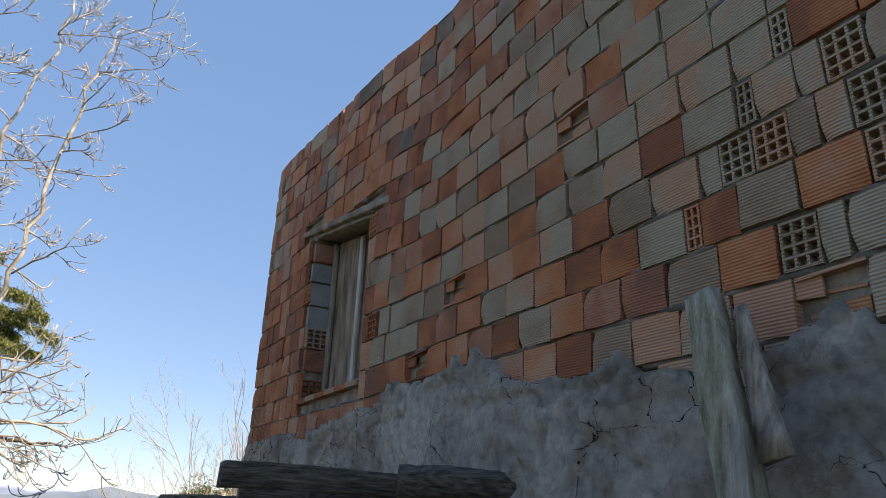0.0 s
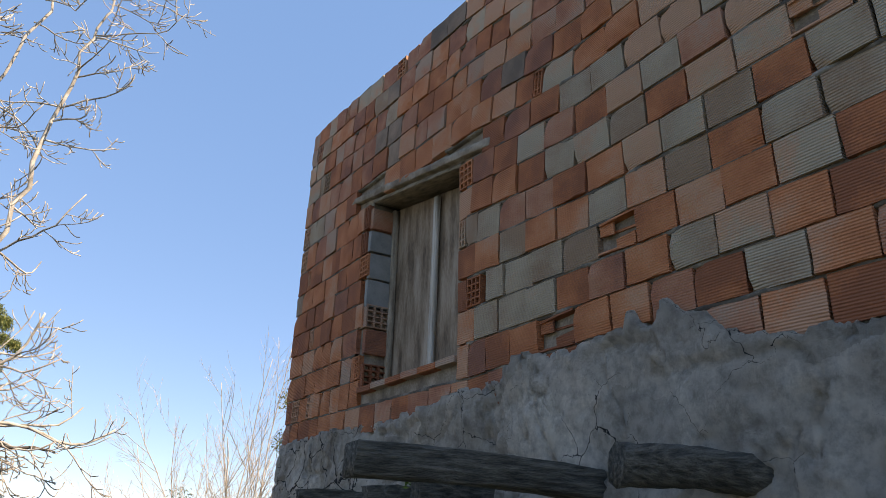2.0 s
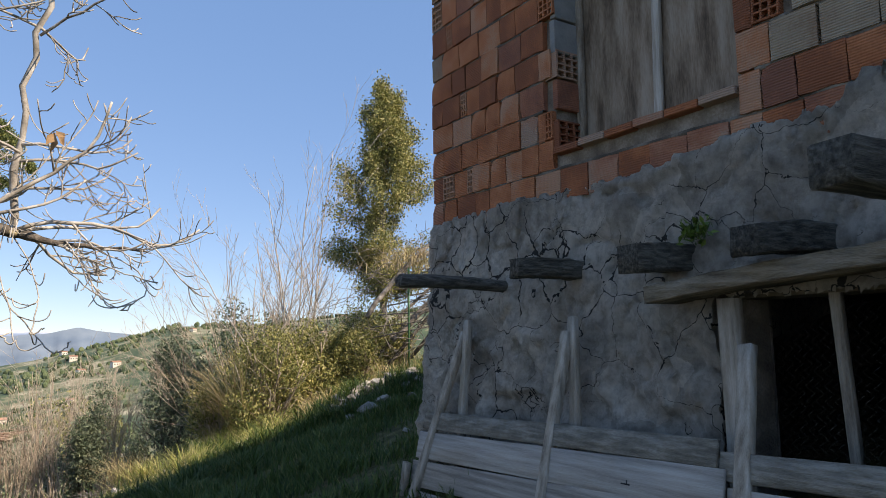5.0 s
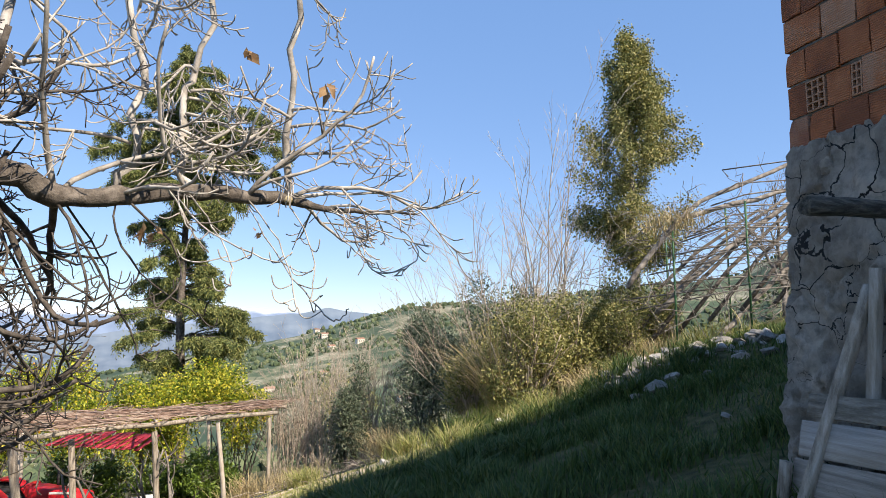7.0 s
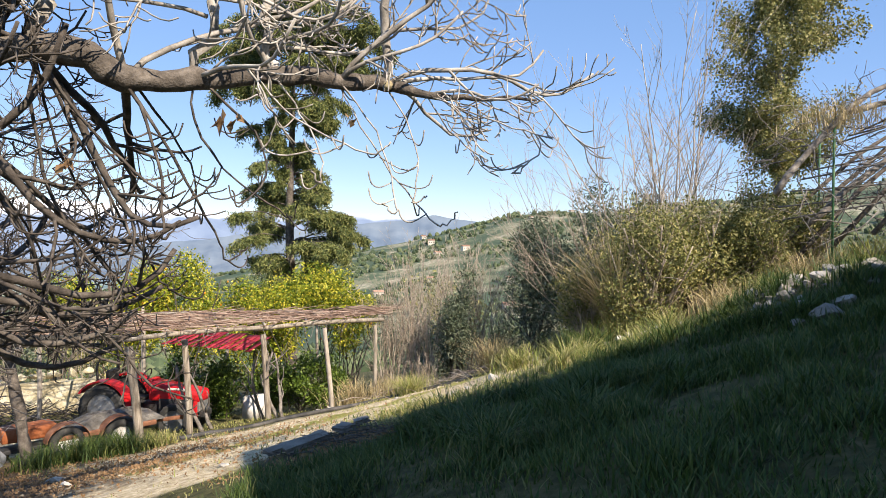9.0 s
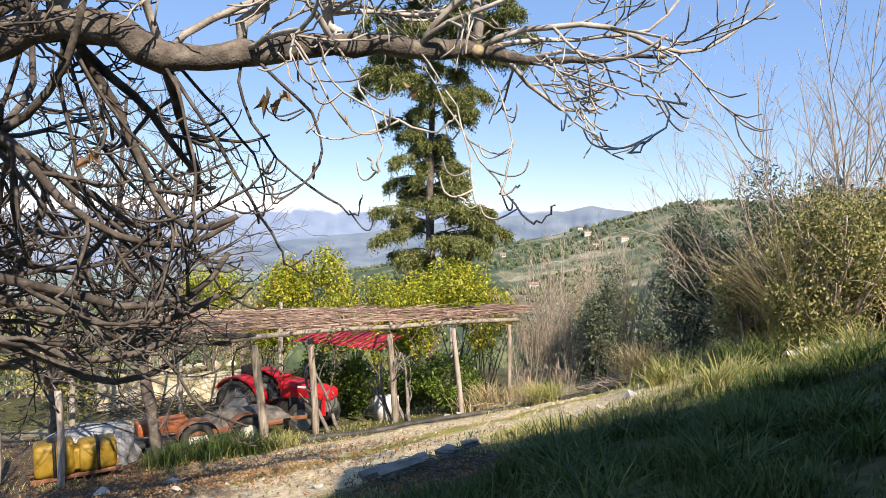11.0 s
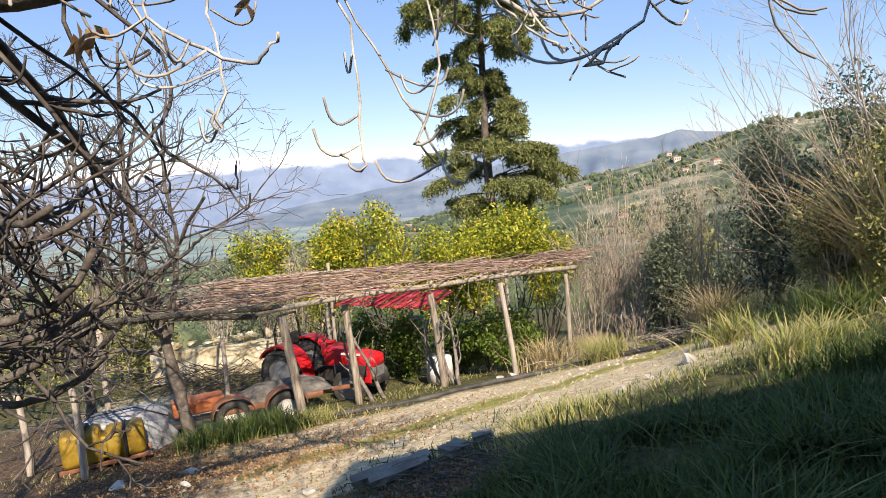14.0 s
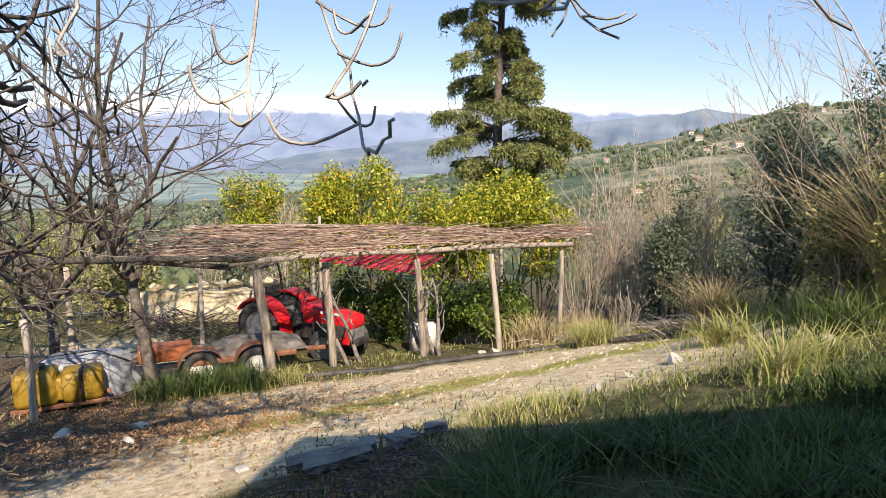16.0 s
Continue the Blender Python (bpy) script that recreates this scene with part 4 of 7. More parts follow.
for i, (x, y, w, d, a) in enumerate(((-2.02, 14.62, 0.78, 0.17, 0.48), (-1.86, 14.40, 0.56, 0.15, 0.42), (-1.42, 14.82, 0.26, 0.2, 0.9), (-1.2, 15.1, 0.2, 0.15, 0.2))):
    ca, sa = math.cos(a) * w / 2, math.sin(a) * w / 2
    solo("slab", bar((x - ca, y - sa, land(x - ca, y - sa) + 0.07), (x + ca, y + sa, land(x + ca, y + sa) + 0.08), d, 0.05, n=9, rough=0.32, seed=500 + i), SLATE, "flat grey stone slab at the edge of the track", "stone", "slabs by the track", smooth=False)
gv, gf = [], []
for i in range(620):
    u, v = rng.uniform(-4.5, 4.2), rng.gauss(0, 1.0)
    x, y = -2.5 + u * 0.83 - v * 0.56, 18.2 + u * 0.56 + v * 0.83
    s = rng.uniform(0.015, 0.05)
    z = land(x, y)
    n = len(gv)
    gv += [(x - s, y - s * .4, z - .01), (x + s * .7, y - s * .6, z - .01), (x + s * .5, y + s * .7, z - .01), (x - s * .5, y + s * .6, z - .01), (x + rng.uniform(-s, s) * .3, y + rng.uniform(-s, s) * .3, z + s * .7)]
    gf += [(n, n + 1, n + 4), (n + 1, n + 2, n + 4), (n + 2, n + 3, n + 4), (n + 3, n, n + 4)]
solo("gravel", (gv, gf), GRAVEL, "loose pale gravel strewn over the dirt track", "gravel", kind="stuff", smooth=False)

# ---- trees and bushes ----


def bare_tree(name, base, ways, length, radius, levels, seed, label, bark, kids=5, spread=0.9, curl=0.25, lift=0.1, trunk=None, shrink=0.62, thin=0.004):
    """A leafless tree: trunk, main limbs and twigs as three parts."""
    rng = random.Random(seed)
    t = thing(name, base, label, "tree")
    grown = []
    start = Vector(base)
    if trunk:
        pts = [Vector(base) + Vector(p) for p in trunk[0]]
        part("trunk", tube(pts, trunk[1], 10), bark, t)
        start = pts[-1]
    for w in ways:
        grow(start + Vector((0, 0, rng.uniform(-0.3, 0)) if trunk else (rng.gauss(0, .1), rng.gauss(0, .1), 0)), w, length * rng.uniform(0.8, 1.15), radius, levels, rng, curl, lift, kids, spread, shrink, grown)
    part("limb_wood", limbs(grown, levels - 1), bark, t)
    tagged(part("twig_wood", limbs(grown, 0, levels - 2, thin=thin), BARK if bark is BARK_DARK else bark, t), kind="stuff")
    return t


# tree beside the pergola
def walnut(x, y, stems, seed):
    """A leafless tree of a few upright leaders with curved side shoots all the way up."""
    rng = random.Random(seed)
    z = land(x, y)
    t = thing("walnut_tree", (x, y, z), "bare grey-barked tree with upright limbs beside the pergola", "tree")
    grown = []
    for name, pts, r0, r1, n in stems:
        pts = [Vector((x + a, y + b, z + c)) for a, b, c in pts]
        m = len(pts)
        line, rad = eased(pts, [r0 + (r1 - r0) * k / (m - 1) for k in range(m)], 5, 0.012, rng)
        part(name, tube(line, rad, 10), BARK_DARK, t)
        for k in range(n):
            f = 0.32 + 0.66 * (k + rng.random()) / n
            q = min(int(f * len(line)), len(line) - 2)
            a = rng.uniform(0, 6.283)
            grow(line[q], (math.cos(a), math.sin(a), rng.uniform(0.1, 0.75)), rng.uniform(1.1, 2.3) * (1.15 - 0.4 * f), rad[q] * 0.5, 2, rng, 0.30, 0.09, 4, 0.75, 0.55, grown)
    part("branch_wood", limbs(grown, 2), BARK_DARK, t)
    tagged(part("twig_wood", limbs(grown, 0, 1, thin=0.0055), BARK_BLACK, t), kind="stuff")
    return t


walnut(-7.24, 19.1, (("trunk", [(0, 0, -0.2), (-0.15, 0, 0.8), (-0.33, 0.03, 1.75), (-0.5, 0.05, 2.6), (-0.68, 0.05, 3.7), (-0.75, 0.05, 4.7), (-0.66, 0, 5.7), (-0.5, 0, 7.0)], 0.115, 0.022, 20),
                     ("leader", [(-0.32, 0.03, 1.7), (-0.1, 0.1, 2.7), (0.02, 0.2, 3.7), (-0.12, 0.25, 4.7), (0.1, 0.3, 6.2)], 0.06, 0.016, 14),
                     ("leader", [(-0.42, 0.03, 2.2), (-0.95, -0.15, 2.9), (-1.3, -0.3, 3.9), (-1.45, -0.3, 5.2), (-1.3, -0.2, 6.6)], 0.055, 0.016, 14),
                     ("low_limb", [(-0.3, 0.03, 1.55), (-1.1, -0.2, 1.75), (-2.0, -0.5, 1.7), (-3.0, -0.7, 2.0)], 0.045, 0.012, 7)), 71)
bare_tree("walnut_tree", (-9.6, 19.4, land(-9.6, 19.4)), [(-0.3, -0.5, 1), (0.45, -0.4, 1), (0.5, 0.5, 1), (-0.9, 0.1, 0.6), (0.8, -0.5, 0.4), (0.3, -0.9, 0.4), (0, 0, 1.3)], 4.6, 0.065, 3, 72,
          "bare grey-barked tree beside the pergola", BARK_DARK, 5, 0.85, 0.28, 0.04, ([(0, 0, -0.2), (0.05, 0, 0.8), (0.0, 0.05, 1.6)], [0.11, 0.09, 0.08]), 0.66, 0.005)


def fig_tree():
    """A fig standing beside the path: its long limb reaches out over the slope."""
    rng = random.Random(8)
    x, y = -5.6, 10.4
    z = land(x, y)
    t = thing("fig_tree", (x, y, z), "leafless fig tree with a long thick limb reaching over the slope", "tree")
    part("trunk", tube([(x, y, z - 0.3), (x + 0.05, y, z + 0.9), (x + 0.2, y + 0.15, z + 1.9), (x + 0.35, y + 0.3, z + 2.7)], [0.27, 0.22, 0.20, 0.18], 12), BARK_DARK, t)
    top = Vector((x + 0.35, y + 0.3, z + 2.7))
    limb = [top, Vector((-4.4, 11.0, 2.15)), Vector((-3.7, 11.35, 2.58)), Vector((-3.1, 11.6, 2.40)), Vector((-2.6, 11.8, 2.47)), Vector((-2.0, 12.1, 2.58)), Vector((-1.4, 12.4, 2.60)), Vector((-0.96, 12.57, 2.62)), Vector((-0.55, 12.5, 2.52)), Vector((-0.1, 12.3, 2.45)), Vector((0.45, 12.1, 2.42))]
    rad = [0.16, 0.125, 0.115, 0.105, 0.095, 0.085, 0.078, 0.07, 0.035, 0.022, 0.010]
    part("long_limb", tube(*eased(limb, rad, 4, 0.018, random.Random(5)), 10), BARK_DARK, t, "thick curved grey limb")
    grown = []

    def sprig(p, way, length, radius, levels=2, kids=4, sag=0.12):
        """A knobbly fig shoot: it sags, then turns up at a blunt tip."""
        p, d = Vector(p), Vector(way).normalized()
        n = max(5, int(4 + length * 3))
        pts, rad = [p.copy()], [radius]
        for k in range(n):
            s = (k + 1) / n
            d = (d + Vector((rng.gauss(0, .16), rng.gauss(0, .16), rng.gauss(0, .10) + (-sag if s < 0.5 else 0.30 * (s > 0.7))))).normalized()
            pts.append(pts[-1] + d * length / n)
            rad.append(radius * (1 - 0.5 * s))
        grown.append((levels, pts, rad))
        if levels > 0:
            for i in range(kids):
                s = 0.22 + 0.75 * (i + rng.random()) / kids
                k = min(int(s * n), n - 1)
                base = (pts[k + 1] - pts[k]).normalized()
                side = base.orthogonal()
                side.rotate(Matrix.Rotation(rng.uniform(0, 6.283), 3, base))
                sprig(pts[k], base * 0.8 + side * rng.uniform(0.5, 1.0), max(0.14, length * 0.5 * rng.uniform(0.6, 1.2) * (1.15 - 0.5 * s)), max(0.0075, rad[k] * 0.6), levels - 1, kids, sag)

    # tall boughs above the limb, with side shoots all the way up
    for pts_, r0 in (([limb[7], (-0.9, 12.3, 4.0), (-0.75, 12.0, 5.6), (-0.5, 11.8, 7.2), (-0.3, 11.7, 8.6), (-0.1, 11.6, 9.4)], 0.055), ([limb[5], (-2.1, 12.2, 3.1), (-1.9, 12.2, 4.2), (-1.6, 12.0, 6.0), (-1.2, 11.8, 7.8), (-0.9, 11.6, 9.6)], 0.06),
                     ([limb[4], (-2.4, 11.9, 3.6), (-2.6, 12.0, 5.2), (-2.3, 11.8, 7.2), (-2.0, 11.6, 9.0)], 0.06), ([limb[2], (-3.6, 11.5, 3.6), (-3.4, 11.7, 5.6), (-3.1, 11.6, 7.8)], 0.08)):
        pts_ = [Vector(p) for p in pts_]
        m = len(pts_)
        r0 *= 0.8
        grown.append((3, *eased(pts_, [r0 * (1 - 0.7 * k / (m - 1)) for k in range(m)], 5, 0.045, rng)))
        for k in range(1, m):
            for j in range(4):
                q = pts_[k - 1].lerp(pts_[k], rng.uniform(0.3, 1.0))
                a = rng.uniform(-1.2, 1.2) if j < 3 else rng.uniform(0, 6.283)
                sprig(q, (math.cos(a), math.sin(a), rng.uniform(0.0, 0.7)), rng.uniform(0.9, 1.7), r0 * (1 - 0.6 * k / m) * 0.5, 2, 4)
    # side shoots of the limb
    for p, w, ln, r in ((limb[7], (0.9, -0.2, 0.75), 2.4, 0.028), (limb[7], (0.8, 0.2, 0.45), 2.0, 0.026), (limb[7], (1.0, -0.1, 0.2), 1.6, 0.024), (limb[8], (1.0, -0.4, 0.4), 1.2, 0.020), (limb[8], (0.8, -0.6, -0.1), 0.9, 0.016), (limb[6], (0.3, -0.8, 0.6), 1.4, 0.024), (limb[5], (-0.2, -0.8, 0.9), 1.8, 0.028),
                        (limb[6], (0.5, -0.2, 1.0), 2.2, 0.030), (limb[3], (0.1, -0.5, 1.0), 2.2, 0.034), (limb[3], (0.6, 0.3, 0.8), 2.2, 0.03), (limb[4], (0.5, -0.5, 0.2), 1.5, 0.024)):
        sprig(p, w, ln, r, 2, 5)
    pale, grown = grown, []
    for w, ln in (((0.5, 1.0, -0.15), 3.0), ((0.1, 1.0, 0.25), 3.4), ((-0.6, 1.0, 0.3), 3.2), ((0.2, 0.2, 1.0), 3.0), ((0.9, -0.3, 0.9), 2.6), ((0.6, 0.5, 0.9), 2.8), ((-0.6, -0.6, 0.8), 2.6), ((0.55, 1.0, -0.45), 2.8), ((0.9, 0.75, 0.55), 2.6), ((-0.2, 1.0, -0.3), 3.2), ((0.35, 1.0, 0.1), 3.4), ((0.6, 1.0, 0.35), 3.0), ((0.0, 1.0, 0.6), 3.2), ((0.75, 0.9, 0.15), 3.0), ((-0.4, 1.0, -0.05), 3.4), ((0.3, 0.9, 0.9), 3.2), ((0.45, 1.0, -0.3), 3.2)):
        sprig(top, w, ln, 0.046, 3, 4, 0.06)
    for w, ln in (((0.6, -0.2, 1.0), 2.2), ((0.3, -0.9, 0.9), 2.3), ((0.8, 0.3, 0.9), 2.2), ((0.9, -0.6, 0.5), 2.2)):
        sprig(limb[1], w, ln, 0.045, 3, 4, 0.06)
    # long hanging shoots that hook upwards at the tip
    def hook(p, q, r, spurs):
        p, q = Vector(p), Vector(q)
        side = Vector((rng.gauss(0, .12), rng.gauss(0, .12), 0))
        tip = q + Vector((rng.choice((-1, 1)) * rng.uniform(0.06, 0.2), rng.gauss(0, .05), rng.uniform(0.06, 0.16)))
        pts = [p, p.lerp(q, 0.3) + side, p.lerp(q, 0.65) + side * 1.2, p.lerp(q, 0.9) + side * 0.5, q, q.lerp(tip, 0.6) - Vector((0, 0, 0.02)), tip]
        r = r * 0.6
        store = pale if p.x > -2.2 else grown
        store.append((1, *eased(pts, [r, r * 0.85, r * 0.75, r * 0.65, r * 0.6, r * 0.55, r * 0.5], 3, 0.012, rng)))
        for i in range(int(spurs * 0.6)):
            a = pts[1 + i % 3].lerp(pts[2 + i % 3], rng.random())
            d = Vector((rng.gauss(0, 1), rng.gauss(0, .5), -0.2)).normalized() * rng.uniform(0.15, 0.4)
            store.append((0, *eased([a, a + d * 0.6 - Vector((0, 0, .03)), a + d + Vector((0, 0, .02)), a + d * 1.15 + Vector((0, 0, .12))], [r * 0.6, r * 0.55, r * 0.5, r * 0.5], 3)))

    for p, q, r, n in ((limb[9], (0.1, 11.55, 1.68), 0.013, 5), (limb[7], (-0.74, 11.8, 1.43), 0.014, 6), (limb[6], (-0.5, 11.62, 1.22), 0.013, 6), (limb[6], (-0.9, 11.45, 1.32), 0.015, 5), (limb[5], (-1.5, 11.3, 1.55), 0.016, 6), (limb[5], (-1.1, 10.9, 1.75), 0.014, 5),
                       (limb[8], (0.5, 11.7, 2.0), 0.012, 5), (limb[8], (0.0, 12.2, 1.85), 0.012, 4), (limb[4], (-2.1, 11.1, 1.35), 0.022, 7), (limb[4], (-1.8, 11.9, 1.3), 0.020, 6), (limb[3], (-2.7, 11.2, 1.1), 0.028, 8), (limb[3], (-2.4, 12.2, 0.9), 0.026, 8), (limb[2], (-3.3, 11.6, 0.8), 0.03, 9),
                       (limb[2], (-3.0, 12.5, 0.6), 0.03, 9), (limb[1], (-4.0, 12.2, 0.5), 0.035, 9), (limb[1], (-3.6, 13.0, 0.3), 0.035, 9), (limb[2], (-2.6, 11.0, 1.4), 0.026, 7), (limb[1], (-4.3, 12.9, 0.9), 0.03, 8), (limb[2], (-3.6, 12.6, 1.2), 0.03, 8), (limb[3], (-2.9, 12.9, 1.3), 0.024, 7)):
        hook(p, q, r, n)
    for p, w, ln in ((limb[1], (0.3, 1.0, -0.5), 2.6), (limb[2], (0.5, 1.0, -0.6), 2.2), (limb[1], (0.7, 0.4, -0.7), 2.4), (limb[2], (0.2, 0.8, -0.9), 2.2), (limb[3], (-0.3, 1.0, -0.6), 2.2), (limb[1], (-0.2, 1.0, -0.2), 2.8)):
        sprig(p, w, ln, 0.04, 2, 5, 0.05)
    # shade and light of the fig put into two bark colours, near-black and pale
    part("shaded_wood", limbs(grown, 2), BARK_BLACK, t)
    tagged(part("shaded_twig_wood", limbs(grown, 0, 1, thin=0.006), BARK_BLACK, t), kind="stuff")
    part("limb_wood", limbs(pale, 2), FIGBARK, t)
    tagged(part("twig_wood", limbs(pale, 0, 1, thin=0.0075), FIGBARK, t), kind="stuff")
    part("cut_stub", tube([(-0.96, 12.57, 2.62), (-0.93, 12.5, 2.60)], [0.05, 0.05], 10), LIME, t, "pale sawn stub")
    for i, (lx, ly, lz, s) in enumerate(((-2.3, 11.5, 2.12, 0.16), (-2.2, 11.48, 2.08, 0.12), (-0.7, 10.7, 3.35, 0.17), (-1.25, 11.2, 2.05, 0.10), (-3.4, 11.2, 1.7, 0.12), (-1.4, 10.9, 3.7, 0.12))):
        solo("dry_leaf", leaves(random.Random(60 + i), [(lx, ly, lz)] * 4, s, 1.2, 0.6, 0.02), DRYLEAF, "curled dry brown leaf hanging on the fig", "leaf", "last leaves of the fig")
    return t


fig_tree()


def crown_points(rng, centre, radii, n, shell=0.55, lumps=9):
    """Points of a leafy crown of uneven lumps with gaps between them."""
    hubs = []
    for _ in range(lumps):
        d = Vector((rng.gauss(0, 1), rng.gauss(0, 1), rng.gauss(0, 0.9))).normalized()
        k = rng.uniform(0.35, 0.8)
        hubs.append((Vector((centre[0] + d.x * radii[0] * k, centre[1] + d.y * radii[1] * k, centre[2] + d.z * radii[2] * k)), rng.uniform(0.3, 0.5)))
    pts = []
    while len(pts) < n:
        h, s = hubs[int(rng.random() * len(hubs))]
        d = Vector((rng.gauss(0, 1), rng.gauss(0, 1), rng.gauss(0, 1))).normalized() * (shell + (1.05 - shell) * rng.random())
        pts.append(h + Vector((d.x * radii[0] * s, d.y * radii[1] * s, d.z * radii[2] * s)))
    return pts


def leafy(name, x, y, radii, lift, n, size, material, seed, label, category="bush", lumps=12, stems=9, bark=BARK_DARK, ratio=0.5, droop=0.3, base=None):
    """A bush or round-headed tree: stems from the ground and a crown of many leaves."""
    rng = random.Random(seed)
    z = land(x, y) if base is None else base
    t = thing(name, (x, y, z), label, category)
    c = Vector((x, y, z + lift))
    pts = crown_points(rng, c, radii, n, 0.4, lumps)
    grown = []
    for i in range(stems):
        tgt = pts[int(rng.random() * len(pts))]
        p0 = Vector((x + rng.gauss(0, radii[0] * 0.12), y + rng.gauss(0, radii[1] * 0.12), z - 0.1))
        grow(p0, tgt - p0, (tgt - p0).length, 0.012 + 0.012 * radii[2], 1, rng, 0.12, 0.02, 4, 0.7, 0.5, grown)
    part("stem_wood", limbs(grown, 0, 9, 4, 0.006), bark, t)
    part("crown", leaves(rng, pts, size, droop, ratio), material, t)
    return t


# conifer behind the citrus trees
def conifer(x, y, top, profile, n_whorl, seed):
    rng = random.Random(seed)
    z0 = land(x, y)
    t = thing("conifer_tree", (x, y, z0), "tall ragged conifer with drooping green-yellow sprays", "tree")
    part("trunk", tube([(x + 0.06 * math.sin(k), y, z0 + (top - z0) * k / 12) for k in range(13)], [0.26 * (1 - 0.075 * k) for k in range(13)], 8), BARK_DARK, t)
    lines, pts = [], []
    for i in range(n_whorl):
        tier = i // 6
        z = profile[0][0] + (top - profile[0][0]) * (tier + 0.5 + rng.gauss(0, 0.42)) / (n_whorl / 6)
        r = float(np.interp(z, [p[0] for p in profile], [p[1] for p in profile])) * rng.uniform(0.45, 1.3) * (0.85 + 0.3 * (tier % 2))
        a = rng.uniform(0, 6.283)
        d = Vector((math.cos(a), math.sin(a), 0))
        p0 = Vector((x, y, z))
        sag = rng.uniform(-0.05, 0.22)
        poly = [p0 + d * r * s + Vector((0, 0, 0.16 * r * math.sin(s * 2.6) - sag * r * s * s)) for s in (0, 0.25, 0.5, 0.75, 1.0)]
        lines.append((1, poly, [0.035, 0.028, 0.02, 0.013, 0.006]))
        for w in range(int(6 + 5.5 * r)):
            s = rng.uniform(0.15, 1.0) ** 0.7
            k = min(int(s * 4), 3)
            q = poly[k].lerp(poly[k + 1], s * 4 - k)
            way = (d * rng.uniform(0.3, 1.0) + Vector((-d.y, d.x, 0)) * rng.choice((-1, 1)) * rng.uniform(0.4, 1.1)).normalized()
            ln = (0.22 + 0.26 * r * (1.1 - s)) * rng.uniform(0.6, 1.3)
            for _ in range(int(80 + 60 * ln)):
                f = rng.random()
                pts.append(q + way * ln * f + Vector((rng.gauss(0, 0.05), rng.gauss(0, 0.05), -0.12 * f * f - abs(rng.gauss(0, 0.21)))))
    part("branch_wood", limbs(lines, 0, 9, 4), BARK_DARK, t)
    part("crown", leaves(rng, pts, 0.15, 1.1, 0.22), LEAF_CEDAR, t)
    return t


conifer(-4.3, 35.2, 13.2, ((-1.6, 1.7), (-0.4, 2.1), (1.6, 2.4), (2.8, 1.9), (3.9, 1.3), (4.8, 0.9), (5.6, 1.9), (7.5, 3.2), (8.5, 3.4), (9.8, 2.8), (11.2, 1.7), (13.2, 0.2)), 150, 31)


# upright evergreen on the terrace
def terrace_tree():
    rng = random.Random(17)
    x, y = 8.35, 21.2
    z = land(x, y)
    t = thing("evergreen_oak", (x, y, z), "tall narrow evergreen tree with olive-brown foliage", "tree")
    part("trunk", tube([(x, y, z - 0.2), (x + 0.05, y, z + 2), (x, y, 5.5), (x + 0.25, y, 9.0)], [0.13, 0.11, 0.07, 0.015], 8), BARK, t)
    pts, lines = [], []
    for i in range(150):
        h = rng.random()
        zz = 2.9 + 6.2 * h
        r = float(np.interp(zz, (2.8, 3.6, 5.0, 6.2, 7.0, 7.6, 8.3, 9.2), (0.7, 1.3, 1.55, 1.35, 1.0, 0.72, 0.5, 0.12))) * rng.uniform(0.45, 1.3)
        a = rng.uniform(0, 6.283)
        tip = Vector((x + 0.1 + math.cos(a) * r, y + math.sin(a) * r, zz))
        root = Vector((x, y, zz - 0.5 * r))
        lines.append((1, [root, root.lerp(tip, .5) + Vector((0, 0, .05)), tip], [0.016, 0.011, 0.005]))
        for _ in range(470):
            s = abs(rng.gauss(0, 0.25))
            pts.append(root.lerp(tip, min(1, rng.uniform(0.5, 1.1))) + Vector((rng.gauss(0, .115), rng.gauss(0, .115), rng.gauss(0, .17))))
    part("branch_wood", limbs(lines, 0, 9, 4), BARK, t)
    part("crown", leaves(rng, pts, 0.068, 0.3, 0.6), LEAF_OAK, t)


terrace_tree()

# brambles and shrubs along the bank
for i, (x, y, r, h, n) in enumerate(((4.0, 18.1, 1.0, 1.35, 6200), (5.1, 18.3, 1.15, 1.5, 7500), (6.2, 18.0, 1.0, 1.3, 6200), (4.6, 19.8, 1.3, 1.6, 6000), (5.7, 19.9, 1.3, 1.4, 6000), (3.3, 19.6, 0.8, 1.0, 3600), (7.2, 18.4, 0.9, 1.1, 4000))):
    leafy("bramble_bush", x, y, (r, r, h), h * 0.8, int(n * 1.9), 0.06, LEAF_BUSH, 600 + i, "dense thorny bush of small olive-brown leaves on the bank", lumps=18, stems=30, bark=TWIG)
for i, (x, y, r, h, n) in enumerate(((3.4, 24.6, 1.45, 2.2, 17000), (4.7, 23.6, 1.5, 2.3, 19000), (1.35, 25.2, 0.75, 1.7, 8000), (5.7, 22.4, 1.1, 1.7, 9000), (2.6, 24.2, 0.55, 0.8, 1800))):
    leafy("olive_bush", x, y, (r, r, h), h * 0.95, n, 0.10, LEAF_OLIVE, 620 + i, "dark grey-green olive bush beyond the track", lumps=14, stems=10, ratio=0.34)
